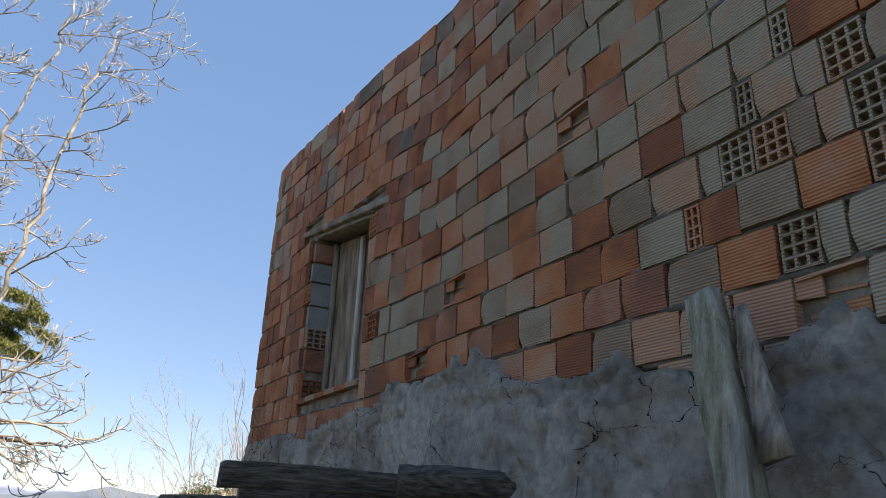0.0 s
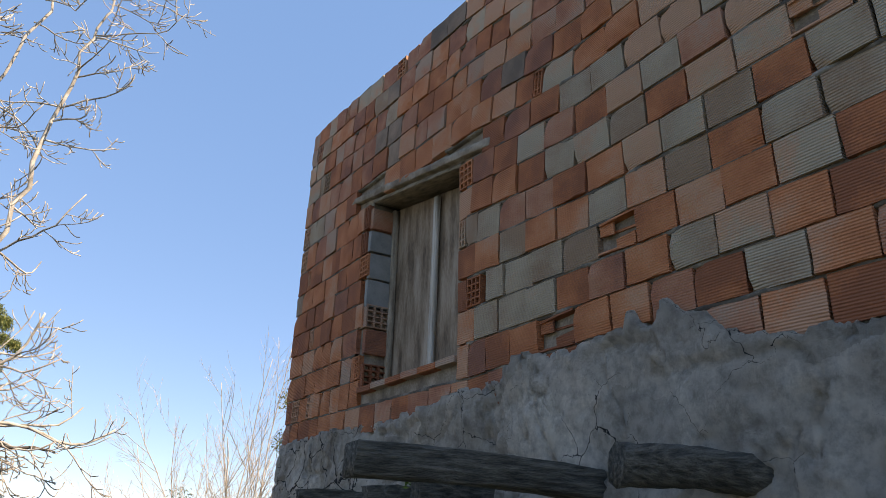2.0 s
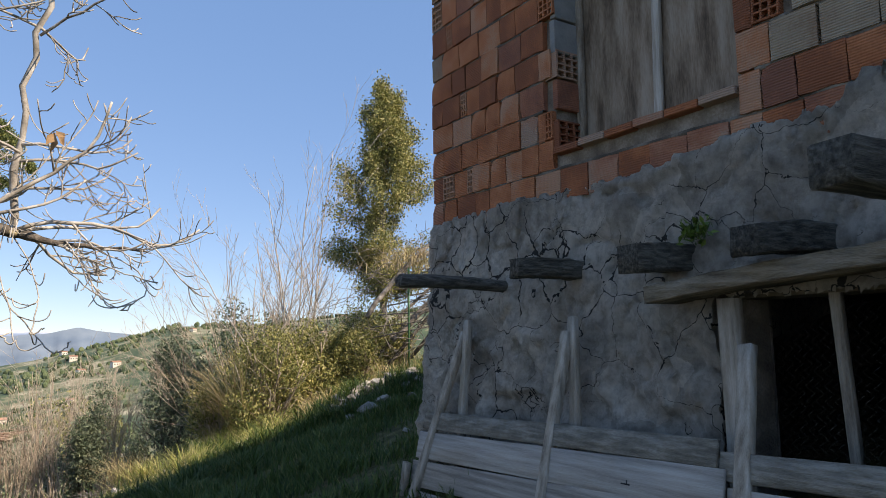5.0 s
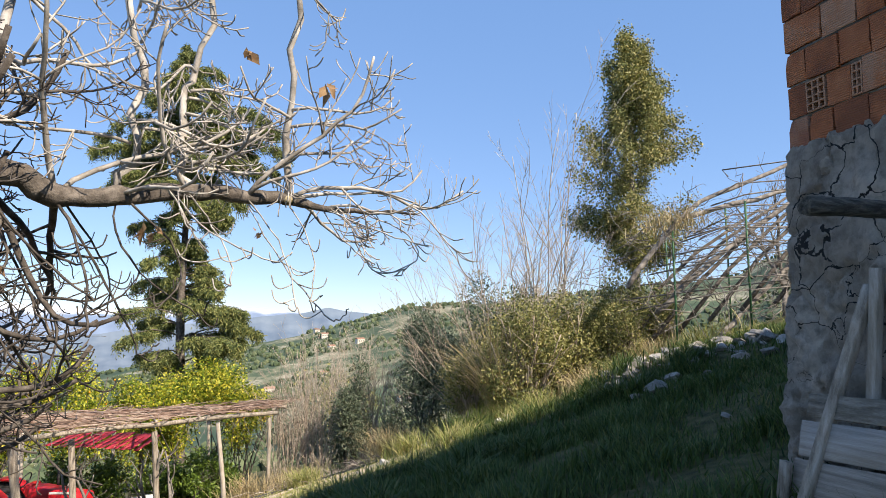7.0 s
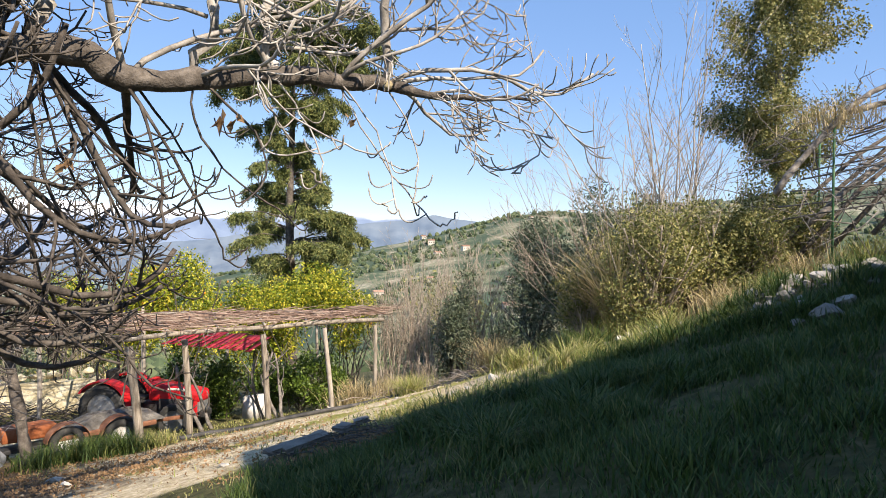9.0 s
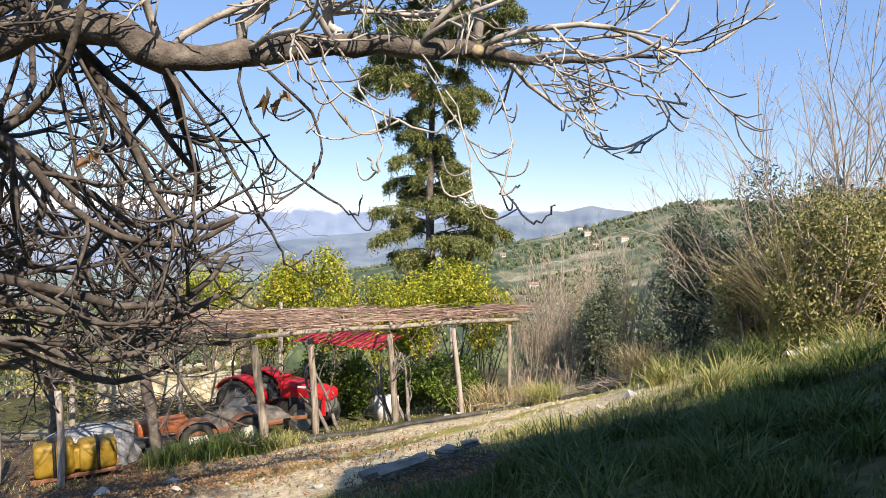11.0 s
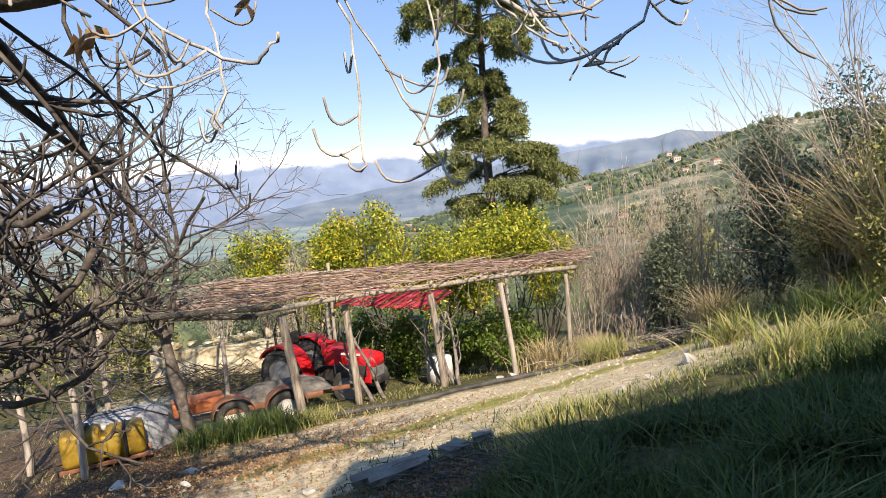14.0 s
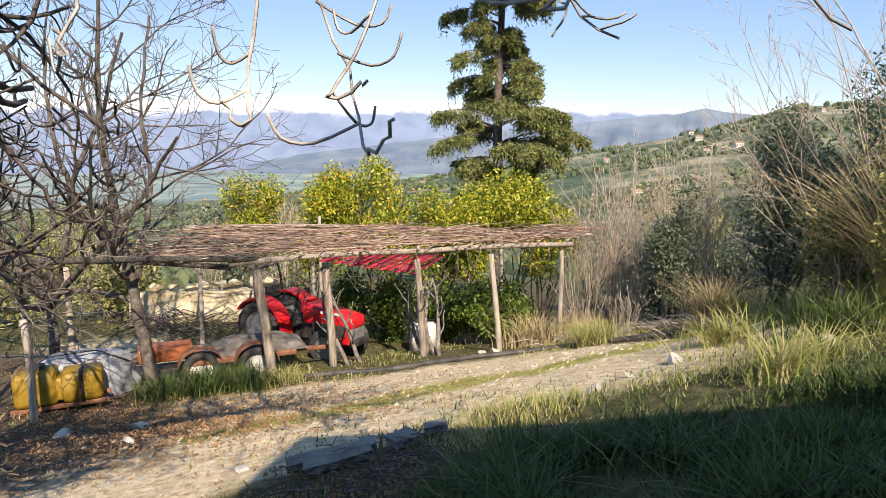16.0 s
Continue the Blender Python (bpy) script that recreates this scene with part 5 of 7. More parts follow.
for i, (x, y, r, h, n) in enumerate(((-8.7, 28.6, 1.5, 1.9, 9000), (-6.9, 29.0, 1.5, 1.9, 8000), (-4.8, 29.2, 1.7, 1.8, 11000), (-3.0, 28.8, 1.6, 1.6, 10000), (-1.7, 28.0, 0.9, 1.3, 4000), (-10.4, 28.0, 1.0, 1.1, 3000))):
    t = leafy("citrus_tree", x, y, (r, r, h), 2.75 + 0.25 * (i % 2), int(n * 1.3), 0.10, LEAF_CITRUS, 640 + i, "yellow-green citrus tree with a few orange fruits", "tree", 16, 9, BARK_DARK, 0.5)
    rr = random.Random(i)
    fr = [rock(Vector((x + rr.uniform(-1, 1) * r * 0.9, y - abs(rr.gauss(0, .5)) * r * 0.9, land(x, y) + 2.7 + rr.uniform(-.6, 1.2) * h * 0.7)), (0.10, 0.10, 0.10), 7, 1) for _ in range(34 if i < 1 else 16 if i < 2 else 4)]
    for f in fr:
        part("fruit", f, FRUIT, t)
for i, (x, y, r, h, n, b) in enumerate(((-3.0, 25.3, 0.85, 0.95, 4200, None), (-2.2, 25.6, 0.6, 0.8, 2200, None), (-5.4, 25.9, 0.9, 0.8, 2400, None), (-3.9, 25.9, 0.7, 0.9, 2600, None), (-5.0, 25.2, 0.7, 1.0, 2600, None), (-6.3, 25.1, 0.8, 0.9, 2600, None))):
    leafy("laurel_bush", x, y, (r, r, h), h * 0.95, n, 0.10, LEAF_IVY, 660 + i, "dark green glossy bush behind the pergola", lumps=12, stems=8)
for i, (x, y, r, h, n) in enumerate(((-14.5, 33, 2.4, 2.2, 3600), (-18, 30, 2.6, 2.3, 3600), (-11.5, 35, 2.2, 2.1, 3200), (-22, 36, 3.0, 2.6, 3600), (-16, 40, 3.0, 2.8, 3600), (2.5, 38, 2.4, 2.4, 3600), (8, 36, 2.6, 2.4, 3600), (-13, 25.5, 1.5, 1.2, 2500), (-16.5, 24, 1.8, 1.5, 2500), (0.6, 33, 1.6, 1.6, 2600))):
    leafy("scrub_bush", x, y, (r, r, h), h * 0.9, n, 0.15, LEAF_BUSH if i % 3 else LEAF_OLIVE, 680 + i, "brownish scrub bush on the slope below", lumps=16, stems=10, bark=TWIG)


def whip_shrub(x, y, height, count, fan, seed, label, bark=TWIG, kids=5, radius=0.018, base=None):
    rng = random.Random(seed)
    z = land(x, y) if base is None else base
    t = thing("bare_shrub", (x, y, z), label, "shrub")
    grown = []
    for i in range(count):
        a = rng.uniform(0, 6.283)
        grow((x + math.cos(a) * 0.2, y + math.sin(a) * 0.2, z - 0.1), (math.cos(a) * fan * rng.random(), math.sin(a) * fan * rng.random(), 1), height * rng.uniform(0.55, 1.0), radius * rng.uniform(0.6, 1.2), 2, rng, 0.10, 0.05, kids, 0.45, 0.42, grown)
    part("stem_wood", limbs(grown, 2), bark, t)
    tagged(part("twig_wood", limbs(grown, 0, 1, thin=0.0035), bark, t), kind="stuff")
    return t


whip_shrub(5.35, 20.4, 7.4, 8, 0.45, 701, "tall leafless shrub with pale straight stems", FIGBARK, 8, 0.032)
whip_shrub(4.4, 20.6, 5.2, 12, 0.9, 702, "leafless shrub with fine arching twigs", TWIG, 6, 0.018)
whip_shrub(3.9, 20.2, 4.2, 8, 1.3, 703, "leafless shrub with fine arching twigs", TWIG, 6, 0.010)
whip_shrub(6.2, 20.6, 5.0, 9, 0.8, 704, "leafless shrub with fine arching twigs", TWIG, 6, 0.016)
for i, (x, y, h, c) in enumerate(((0.35, 26.6, 4.6, 26), (2.2, 27.3, 4.6, 28), (-0.5, 26.0, 3.6, 18), (1.1, 27.5, 4.4, 22), (2.9, 28.2, 4.2, 18), (-0.2, 27.4, 4.4, 20), (1.6, 26.4, 4.0, 20), (-10.8, 31, 3.6, 16), (-13, 29.5, 3.2, 14), (-15.5, 27.5, 3.0, 14), (0.4, 25.0, 1.3, 14), (-0.6, 25.4, 1.2, 12))):
    whip_shrub(x, y, h, c, 0.35, 720 + i, "thicket of bare reddish-brown stems", TWIG, 4, 0.014)


# ---- grasses ----
def spots(rng, n, area, dens=None, hs=1.0):
    out = []
    while len(out) < n:
        x, y = rng.uniform(area[0], area[1]), rng.uniform(area[2], area[3])
        k = dens(x, y) if dens else 1.0
        if k > 0 and rng.random() < k:
            h = hs * (0.55 + 0.9 * max(0, 0.42 + 1.3 * noise.noise((x * 1.3, y * 1.3, 3.0)))) * (0.5 + 0.5 * min(k, 1))
            out.append((x, y, land(x, y), h))
    return out


def near_turf(x, y):
    u, v = (x + 2.5) * 0.83 + (y - 18.2) * 0.56, -(x + 2.5) * 0.56 + (y - 18.2) * 0.83
    if x > 2.0 and y < 8.45:
        return 0
    if abs(v + 0.5) < 2.3 and u < 4.4:
        return 0.02
    if y > 14.6 + 0.5 * noise.noise((x, y, 0)):
        return 0.06
    if x < -2.3 or math.hypot((x + 1.6) / 1.0, (y - 14.2) / 1.3) < 1:
        return 0.04
    if math.hypot((x - 4.4) / 0.9, (y - 14.5) / 1.1) < 1:
        return 0.1
    return (0.12 + 0.88 * max(0, min(1, 0.5 + 2.0 * noise.noise((x * 0.9, y * 0.9, 8.0))))) * min(1, (x + 3.2) / 1.2)


rng = random.Random(21)
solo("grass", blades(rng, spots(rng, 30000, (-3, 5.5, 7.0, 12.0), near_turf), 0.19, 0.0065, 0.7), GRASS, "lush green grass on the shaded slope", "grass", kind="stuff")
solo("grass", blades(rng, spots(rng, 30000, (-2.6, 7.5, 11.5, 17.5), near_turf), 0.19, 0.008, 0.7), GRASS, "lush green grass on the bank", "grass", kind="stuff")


def sunny(x, y):
    u, v = (x + 2.5) * 0.83 + (y - 18.2) * 0.56, -(x + 2.5) * 0.56 + (y - 18.2) * 0.83
    if abs(v + 0.5) < 2.2 and u < 4.4:
        return 0.03
    return max(0.04, min(1, 0.35 + 1.6 * noise.noise((x * 0.6, y * 0.6, 2.0)))) * (1 if x > -1 else 0.35)


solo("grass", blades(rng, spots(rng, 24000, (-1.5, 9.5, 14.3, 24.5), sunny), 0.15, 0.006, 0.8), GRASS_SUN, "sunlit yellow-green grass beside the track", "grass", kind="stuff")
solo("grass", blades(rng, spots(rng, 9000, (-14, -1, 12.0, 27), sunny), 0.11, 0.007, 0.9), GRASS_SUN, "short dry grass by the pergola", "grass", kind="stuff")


def tuft(x, y, n, height, spread, material, label, seed, lean=0.9, width=0.008, group="grass tufts"):
    rng = random.Random(seed)
    pts = []
    for _ in range(n):
        a, r = rng.uniform(0, 6.283), abs(rng.gauss(0, spread))
        px, py = x + math.cos(a) * r, y + math.sin(a) * r
        pts.append((px, py, land(px, py), 1.0))
    solo("grass_tuft", blades(rng, pts, height, width, lean, 4), material, label, "grass", group, "stuff")


for i, (x, y, n, h, s, m, ln) in enumerate(((-6.4, 19.2, 600, 0.42, 0.32, GRASS, 0.9), (-5.8, 19.5, 600, 0.42, 0.30, GRASS, 0.9), (-6.9, 18.8, 400, 0.36, 0.3, GRASS, 0.9), (-5.2, 19.8, 350, 0.3, 0.3, GRASS_SUN, 0.9), (-0.15, 21.9, 350, 0.5, 0.2, GRASS_SUN, 1.0),
                                           (-0.6, 23.9, 260, 0.55, 0.35, REED, 0.8), (-1.5, 23.9, 300, 0.7, 0.35, REED, 0.7), (-0.3, 24.8, 260, 0.6, 0.3, REED, 0.8), (2.1, 23.4, 420, 0.95, 0.22, REED, 0.9), (2.4, 22.6, 260, 0.6, 0.3, GRASS_SUN, 0.9),
                                           (2.9, 19.9, 340, 0.55, 0.35, GRASS_SUN, 0.9), (3.4, 18.1, 300, 0.5, 0.4, GRASS_SUN, 0.9), (4.7, 17.0, 250, 0.5, 0.4, REED, 0.8), (6.2, 16.9, 260, 0.55, 0.4, REED, 0.8), (7.6, 17.4, 320, 0.5, 0.6, GRASS_SUN, 0.8), (2.6, 17.4, 300, 0.45, 0.3, GRASS, 0.9),
                                           (1.6, 18.3, 280, 0.4, 0.3, GRASS_SUN, 0.9), (0.0, 22.9, 240, 0.42, 0.3, GRASS_SUN, 0.9))):
    tuft(x, y, n, h, s, m, "straw-coloured dry grass tuft" if m is REED else "arching green grass tuft", 760 + i, ln)
rng = random.Random(79)
for i in range(34):
    x, y = rng.uniform(-1.2, 5.0), rng.uniform(11.0, 17.2)
    if y > 14.0 + 0.5 * x and x < 1.5:
        continue
    # tone switches from shaded to sunlit colour at the shadow edge
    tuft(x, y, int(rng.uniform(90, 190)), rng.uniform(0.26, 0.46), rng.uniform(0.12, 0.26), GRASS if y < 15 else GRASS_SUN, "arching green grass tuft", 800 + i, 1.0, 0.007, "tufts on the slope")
rng = random.Random(77)
pp = []
zt = land(3.6, 18.6)
for i in range(420):
    a = rng.uniform(0, 6.283)
    pp.append((3.6 + math.cos(a) * 0.25 * rng.random(), 18.6 + math.sin(a) * 0.25 * rng.random(), zt, 1.0))
solo("pampas_clump", blades(rng, pp, 1.9, 0.010, 0.8, 6), REED, "large clump of drooping straw-coloured reeds", "grass")


# ---- vine arbour on the terrace ----
def arbour():
    t = thing("vine_arbour", (8.0, 16.5, land(8.0, 16.5)), "arbour of bent sticks and dry vines on green metal poles", "arbour")
    for x, y, zt in ((6.85, 17.0, 3.25), (7.9, 16.1, 3.55), (9.0, 15.3, 3.7), (9.3, 18.6, 4.0), (8.2, 19.4, 3.6)):
        part("pole", tube([(x, y, land(x, y) - 0.1), (x, y, zt)], [0.022, 0.022], 8), GREENPOLE, t, "green metal pole")
    rng = random.Random(41)
    for i in range(7):
        x0, y0 = 5.6 + 0.5 * i, 18.4 - 0.35 * i
        z0 = land(x0, y0)
        part("bent_stick", tube([(x0, y0, z0 + 0.4), (x0 + 1.2, y0 - 0.1, z0 + 1.7), (x0 + 2.6, y0 - 0.2, z0 + 2.9), (x0 + 4.2, y0 - 0.3, z0 + 3.9)], [0.05, 0.045, 0.04, 0.03], 6), BARK_DARK, t)
    for i in range(13):
        z = 1.5 + 0.21 * i + rng.uniform(-0.1, 0.1)
        part("cross_stick", tube([(6.0 + 0.17 * i, 17.6 - 0.07 * i, z + rng.uniform(-.1, .1)), (8 + rng.uniform(-.4, .4), 16.6, z + 0.2 + rng.uniform(-.15, .15)), (10.6, 15.6 + rng.uniform(-.3, .3), z + 0.45 + rng.uniform(-.35, .3))], [0.017, 0.015, 0.012], 5), BARK, t)
    for pts in (((5.8, 17.0, 1.9), (7.2, 17.0, 3.45), (8.7, 17.0, 4.15), (10.9, 17.0, 5.05)), ((7.7, 16.8, 0.9), (8.5, 16.8, 1.62), (10.2, 16.8, 2.95), (11.4, 16.8, 3.8)), ((6.6, 17.3, 1.4), (8.2, 17.2, 2.7), (10.6, 17.0, 4.3)), ((7.0, 17.0, 3.3), (8.8, 16.9, 3.75), (10.9, 16.8, 4.3))):
        part("rafter", tube(*eased(pts, [0.055, 0.05, 0.045, 0.035][:len(pts)], 4, 0.02, rng), 8), BARK, t, "thick crooked pole")
    grown = []
    for i in range(170):
        p = (rng.uniform(6.2, 10.5), rng.uniform(15.6, 18.5), rng.uniform(1.4, 3.6))
        grow(p, (rng.gauss(0, 1), rng.gauss(0, .5), rng.gauss(-0.1, .5)), rng.uniform(0.7, 1.6), 0.012, 1, rng, 0.5, -0.03, 3, 0.8, 0.6, grown)
    tagged(part("vine_wood", limbs(grown, 0, 9, 4, 0.004), BARK, t, "tangled dry vine stems"), kind="stuff")
    part("dry_thatch", blades(rng, [(6.9 + rng.gauss(0, .4), 17.0 + rng.gauss(0, .3), 3.15 + rng.gauss(0, .12), 1) for _ in range(420)], 0.35, 0.007, 1.6), REED, t, "clump of straw-coloured dry stems")
    return t


arbour()
rng = random.Random(45)
bare_tree("almond_tree", (11.5, 19.5, land(11.5, 19.5)), [(-0.4, 0, 1), (0.3, 0.2, 1), (-0.7, -0.2, 0.8), (0, -0.5, 1)], 2.6, 0.05, 3, 46, "small leafless fruit tree on the terrace", BARK, 5, 0.8, 0.2, 0.1, ([(0, 0, -0.2), (0.1, 0, 1.5)], [0.09, 0.07]))


# ---- pergola ----
def pergola():
    t = thing("pergola", (-4, 22.2, land(-4, 22.2)), "low pergola of grey poles roofed with dry vine stems", "pergola")

    def post(x, y, tx, ty, tz, r0, seed):
        z = land(x, y)
        part("post", bar((x, y, z - 0.15), (tx, ty, tz), 2 * r0, 2 * r0, 9, n=8, rough=0.10, taper=0.85, bend=0.02, seed=seed), POSTWOOD, t)

    for i, a in enumerate(((-0.91, 24.36, -0.93, 24.36, -1.24, 0.055), (-1.96, 22.76, -2.15, 22.73, -1.10, 0.06), (-3.39, 22.28, -3.54, 22.23, -1.18, 0.075), (-4.97, 21.38, -5.06, 21.34, -1.16, 0.075), (-5.66, 20.26, -5.84, 20.16, -1.12, 0.095),
                         (-9.2, 19.4, -9.18, 19.42, -1.1, 0.06), (-8.57, 22.46, -8.55, 22.48, -1.3, 0.055), (-2.6, 26.4, -2.6, 26.4, -1.2, 0.05), (-5.0, 25.6, -5.0, 25.6, -1.2, 0.05), (-7.0, 24.9, -7.0, 24.9, -1.2, 0.05), (-7.5, 26.4, -7.5, 26.4, -0.95, 0.05))):
        post(*a, 801 + i)

    def pole(p, q, r, seed, m=POSTWOOD, b=0.04):
        part("roof_pole", bar(p, q, 2 * r, 2 * r, 8, n=10, rough=0.08, bend=b, seed=seed), m, t)

    pole((-0.72, 24.55, -1.12), (-3.7, 22.1, -1.04), 0.055, 821)
    pole((-3.5, 22.25, -1.02), (-6.2, 19.85, -0.98), 0.055, 822)
    pole((-5.8, 20.2, -0.95), (-8.3, 17.25, -0.60), 0.055, 823, BEAMWOOD)
    pole((-6.2, 19.9, -1.06), (-9.4, 19.3, -0.98), 0.05, 830, BEAMWOOD)
    pole((-0.4, 26.2, -1.14), (-5.2, 25.5, -1.08), 0.045, 824)
    pole((-5.0, 25.6, -1.06), (-9.8, 23.8, -1.0), 0.045, 825)
    for i in range(9):
        s = i / 8
        a = Vector((-0.85, 24.45, -1.03)).lerp(Vector((-7.8, 18.2, -0.80)), s)
        b = Vector((-0.5, 26.3, -1.06)).lerp(Vector((-10.2, 22.6, -0.96)), s)
        pole(a, b, 0.03, 840 + i, BEAMWOOD if i > 5 else POSTWOOD)
    rng = random.Random(9)
    sets = []
    for i in range(520):
        s, k = rng.random() ** 0.8, rng.random()
        a = Vector((-0.75, 24.5, -0.97)).lerp(Vector((-7.4, 18.9, -0.84)), s)
        b = Vector((-0.5, 26.3, -0.98)).lerp(Vector((-9.4, 23.2, -0.94)), s)
        c = a.lerp(b, k) + Vector((0, 0, abs(rng.gauss(0, .045))))
        ang = rng.gauss(0.75, 0.7)
        d = Vector((math.cos(ang), math.sin(ang), rng.gauss(0, .03))) * rng.uniform(0.35, 1.1)
        sets.append(tube([c - d, c + Vector((rng.gauss(0, .06), rng.gauss(0, .06), rng.gauss(0, .025))), c + d], [0.009, 0.011, 0.005], 4))
    tagged(part("vine_roof", merge(*sets), VINE, t, "mat of dry reddish-brown vine stems"), kind="stuff")
    grown = []
    for (x, y, ln) in ((-3.2, 22.5, 1.7), (-3.1, 22.35, 1.6), (-3.45, 22.6, 1.7), (-4.75, 21.6, 1.6), (-4.6, 21.9, 1.8), (-3.6, 22.9, 1.6)):
        grow((x, y, land(x, y) - 0.05), (rng.gauss(-0.25, .2), rng.gauss(-0.1, .2), 1), ln, 0.05, 1, rng, 0.28, 0.1, 4, 0.7, 0.5, grown)
    for i in range(26):
        s = rng.random()
        p = Vector((-1.0, 24.3, -1.0)).lerp(Vector((-6.2, 19.9, -1.0)), s)
        grow(p, (rng.gauss(0, .4), rng.gauss(0, .4), -1), rng.uniform(0.25, 0.8), 0.008, 1, rng, 0.5, 0.0, 2, 0.8, 0.6, grown)
    for g in [g for g in grown if g[2][0] > 0.045]:
        part("vine_trunk", limbs([g], 0, 9, 7), BARK, t, "twisted pale vine trunk")
    tagged(part("vine_shoot_wood", limbs([g for g in grown if g[2][0] <= 0.045], 0, 9, 4, 0.004), BARK, t, "thin hanging vine shoots"), kind="stuff")
    sheet = []
    for i in range(13):
        f = i / 12
        sheet.append(bar((-6.0 + 0.17 * i * 0.9, 23.15 + 0.06 * i, -1.52 - 0.32 * f + 0.02 * (i % 2)), (-5.6 + 0.15 * i, 24.6 + 0.05 * i, -1.40 - 0.26 * f + 0.02 * (i % 3)), 0.14, 0.012, n=4, rough=0.05, seed=i))
    for s in sheet:
        part("red_slat", s, REDNET, t, "sagging red sheeting")
    return t


pergola()


# ---- tractor ----
def tractor():
    x0, y0 = -6.45, 23.0
    z0 = min(land(x0, y0), land(-5.2, 22.7), land(-7.1, 23.2)) + 0.01
    ax = Vector((0.95, -0.25, 0)).normalized()
    rz = math.atan2(ax.y, ax.x)
    T = Matrix.Translation((x0, y0, z0)) @ Matrix.Rotation(rz, 4, "Z")
    t = thing("tractor", (x0, y0, z0), "small red tractor with a grey grille parked under the pergola", "tractor")

    def put(bm):
        bmesh.ops.transform(bm, matrix=T, verts=bm.verts)
        return bm

    def lump(c, s, bev, taper=1.0, drop=0.0):
        bm = bmesh.new()
        bmesh.ops.create_cube(bm, size=1, matrix=Matrix.Translation(c) @ Matrix.Diagonal((*s, 1)))
        for v in bm.verts:
            if v.co.x > c[0]:
                v.co.y *= taper
                if v.co.z > c[2]:
                    v.co.z -= drop
        bmesh.ops.bevel(bm, geom=bm.edges[:], offset=bev, segments=3, affect="EDGES", profile=0.6)
        return put(bm)

    hood = part("hood", lump((0.95, 0, 1.00), (1.3, 0.58, 0.46), 0.10, 0.86, 0.19), RED, t)
    part("hood_stripe", lump((1.05, -0.268, 1.08), (0.5, 0.02, 0.05), 0.006), WHITE, hood, "pale badge strip", False)
    for s in (-1, 1):
        part("side_panel", lump((1.0, s * 0.26, 0.72), (0.85, 0.05, 0.26), 0.02, 0.9), DARK, t, "black vented side panel")
        part("headlight", lump((1.55, s * 0.15, 0.86), (0.05, 0.12, 0.10), 0.015), GREYMET, t, "clear headlight")
    part("grille", lump((1.52, 0, 0.72), (0.10, 0.44, 0.36), 0.03), GREYMET, t, "grey front grille")
    for s in (-1, 1):
        part("nose_panel", lump((1.36, s * 0.235, 0.70), (0.30, 0.045, 0.50), 0.02, 0.95), RED, t, "red cheek beside the grille")
    part("front_weight", lump((1.60, 0, 0.5), (0.12, 0.40, 0.14), 0.02), DARK, t)
    part("engine_block", lump((0.7, 0, 0.58), (1.5, 0.34, 0.34), 0.03), DARK, t)
    part("gearbox", lump((-0.35, 0, 0.62), (0.9, 0.42, 0.42), 0.04), DARK, t)
    for s in (-1, 1):
        n = 12
        vs, fs = [], []
        for k in range(n + 1):
            a = radians(-5 + 150 * k / n)
            for r in (0.66, 0.70):
                for w in (0.30, 0.66):
                    vs.append(T @ Vector((-0.65 + r * math.cos(a) * 1.0, s * w, 0.58 + r * math.sin(a))))
        for k in range(n):
            a = 4 * k
            for q in ((0, 1, 5, 4), (2, 6, 7, 3), (0, 4, 6, 2), (1, 3, 7, 5)):
                fs.append(tuple(a + i for i in q))
        fs += [(0, 2, 3, 1), (4 * n, 4 * n + 1, 4 * n + 3, 4 * n + 2)]
        part("mudguard", (vs, fs), RED, t, smooth=False)

    def wheel(c, r, w, name):
        wv, wf, n, m = [], [], 28, 0
        prof = [(0.62, -0.42), (0.86, -0.5), (0.97, -0.42), (1.0, -0.2), (1.0, 0.2), (0.97, 0.42), (0.86, 0.5), (0.62, 0.42)]
        m = len(prof)
        for k in range(n):
            a = 2 * math.pi * k / n
            for j, (rr, ww) in enumerate(prof):
                q = r * rr * (0.965 if (k % 2 and j in (2, 3, 4, 5)) else 1.0)
                wv.append(T @ Vector((c[0] + q * math.cos(a), c[1] + ww * w, c[2] + q * math.sin(a))))
        for k in range(n):
            for j in range(m):
                a, b = k * m + j, ((k + 1) % n) * m + j
                a2, b2 = k * m + (j + 1) % m, ((k + 1) % n) * m + (j + 1) % m
                wf.append((a, b, b2, a2))
        tyre = part(name, (wv, wf), RUBBER, t, smooth=False)
        bm = bmesh.new()
        bmesh.ops.create_cone(bm, cap_ends=True, segments=24, radius1=r * 0.64, radius2=r * 0.64, depth=w * 0.55, matrix=Matrix.Translation(c) @ Matrix.Rotation(math.pi / 2, 4, "X"))
        part("rim", put(bm), GREYMET, tyre, "grey steel rim", False)

    for s in (-1, 1):
        wheel((-0.65, s * 0.52, 0.60), 0.60, 0.30, "rear_tyre")
        wheel((1.08, s * 0.46, 0.40), 0.40, 0.20, "front_tyre")
    part("seat", lump((-0.55, 0, 1.05), (0.42, 0.44, 0.10), 0.04), DARK, t, "black padded seat")
    part("seat_back", lump((-0.78, 0, 1.26), (0.10, 0.42, 0.36), 0.04), DARK, t, "black padded seat")
    ring = [T @ Vector((0.10 + 0.08 * math.sin(k * math.pi / 8), 0.18 * math.cos(k * math.pi / 8), 1.32 + 0.16 * math.sin(k * math.pi / 8))) for k in range(17)]
    part("steering_wheel", tube(ring, [0.014] * 17, 6), DARK, t)
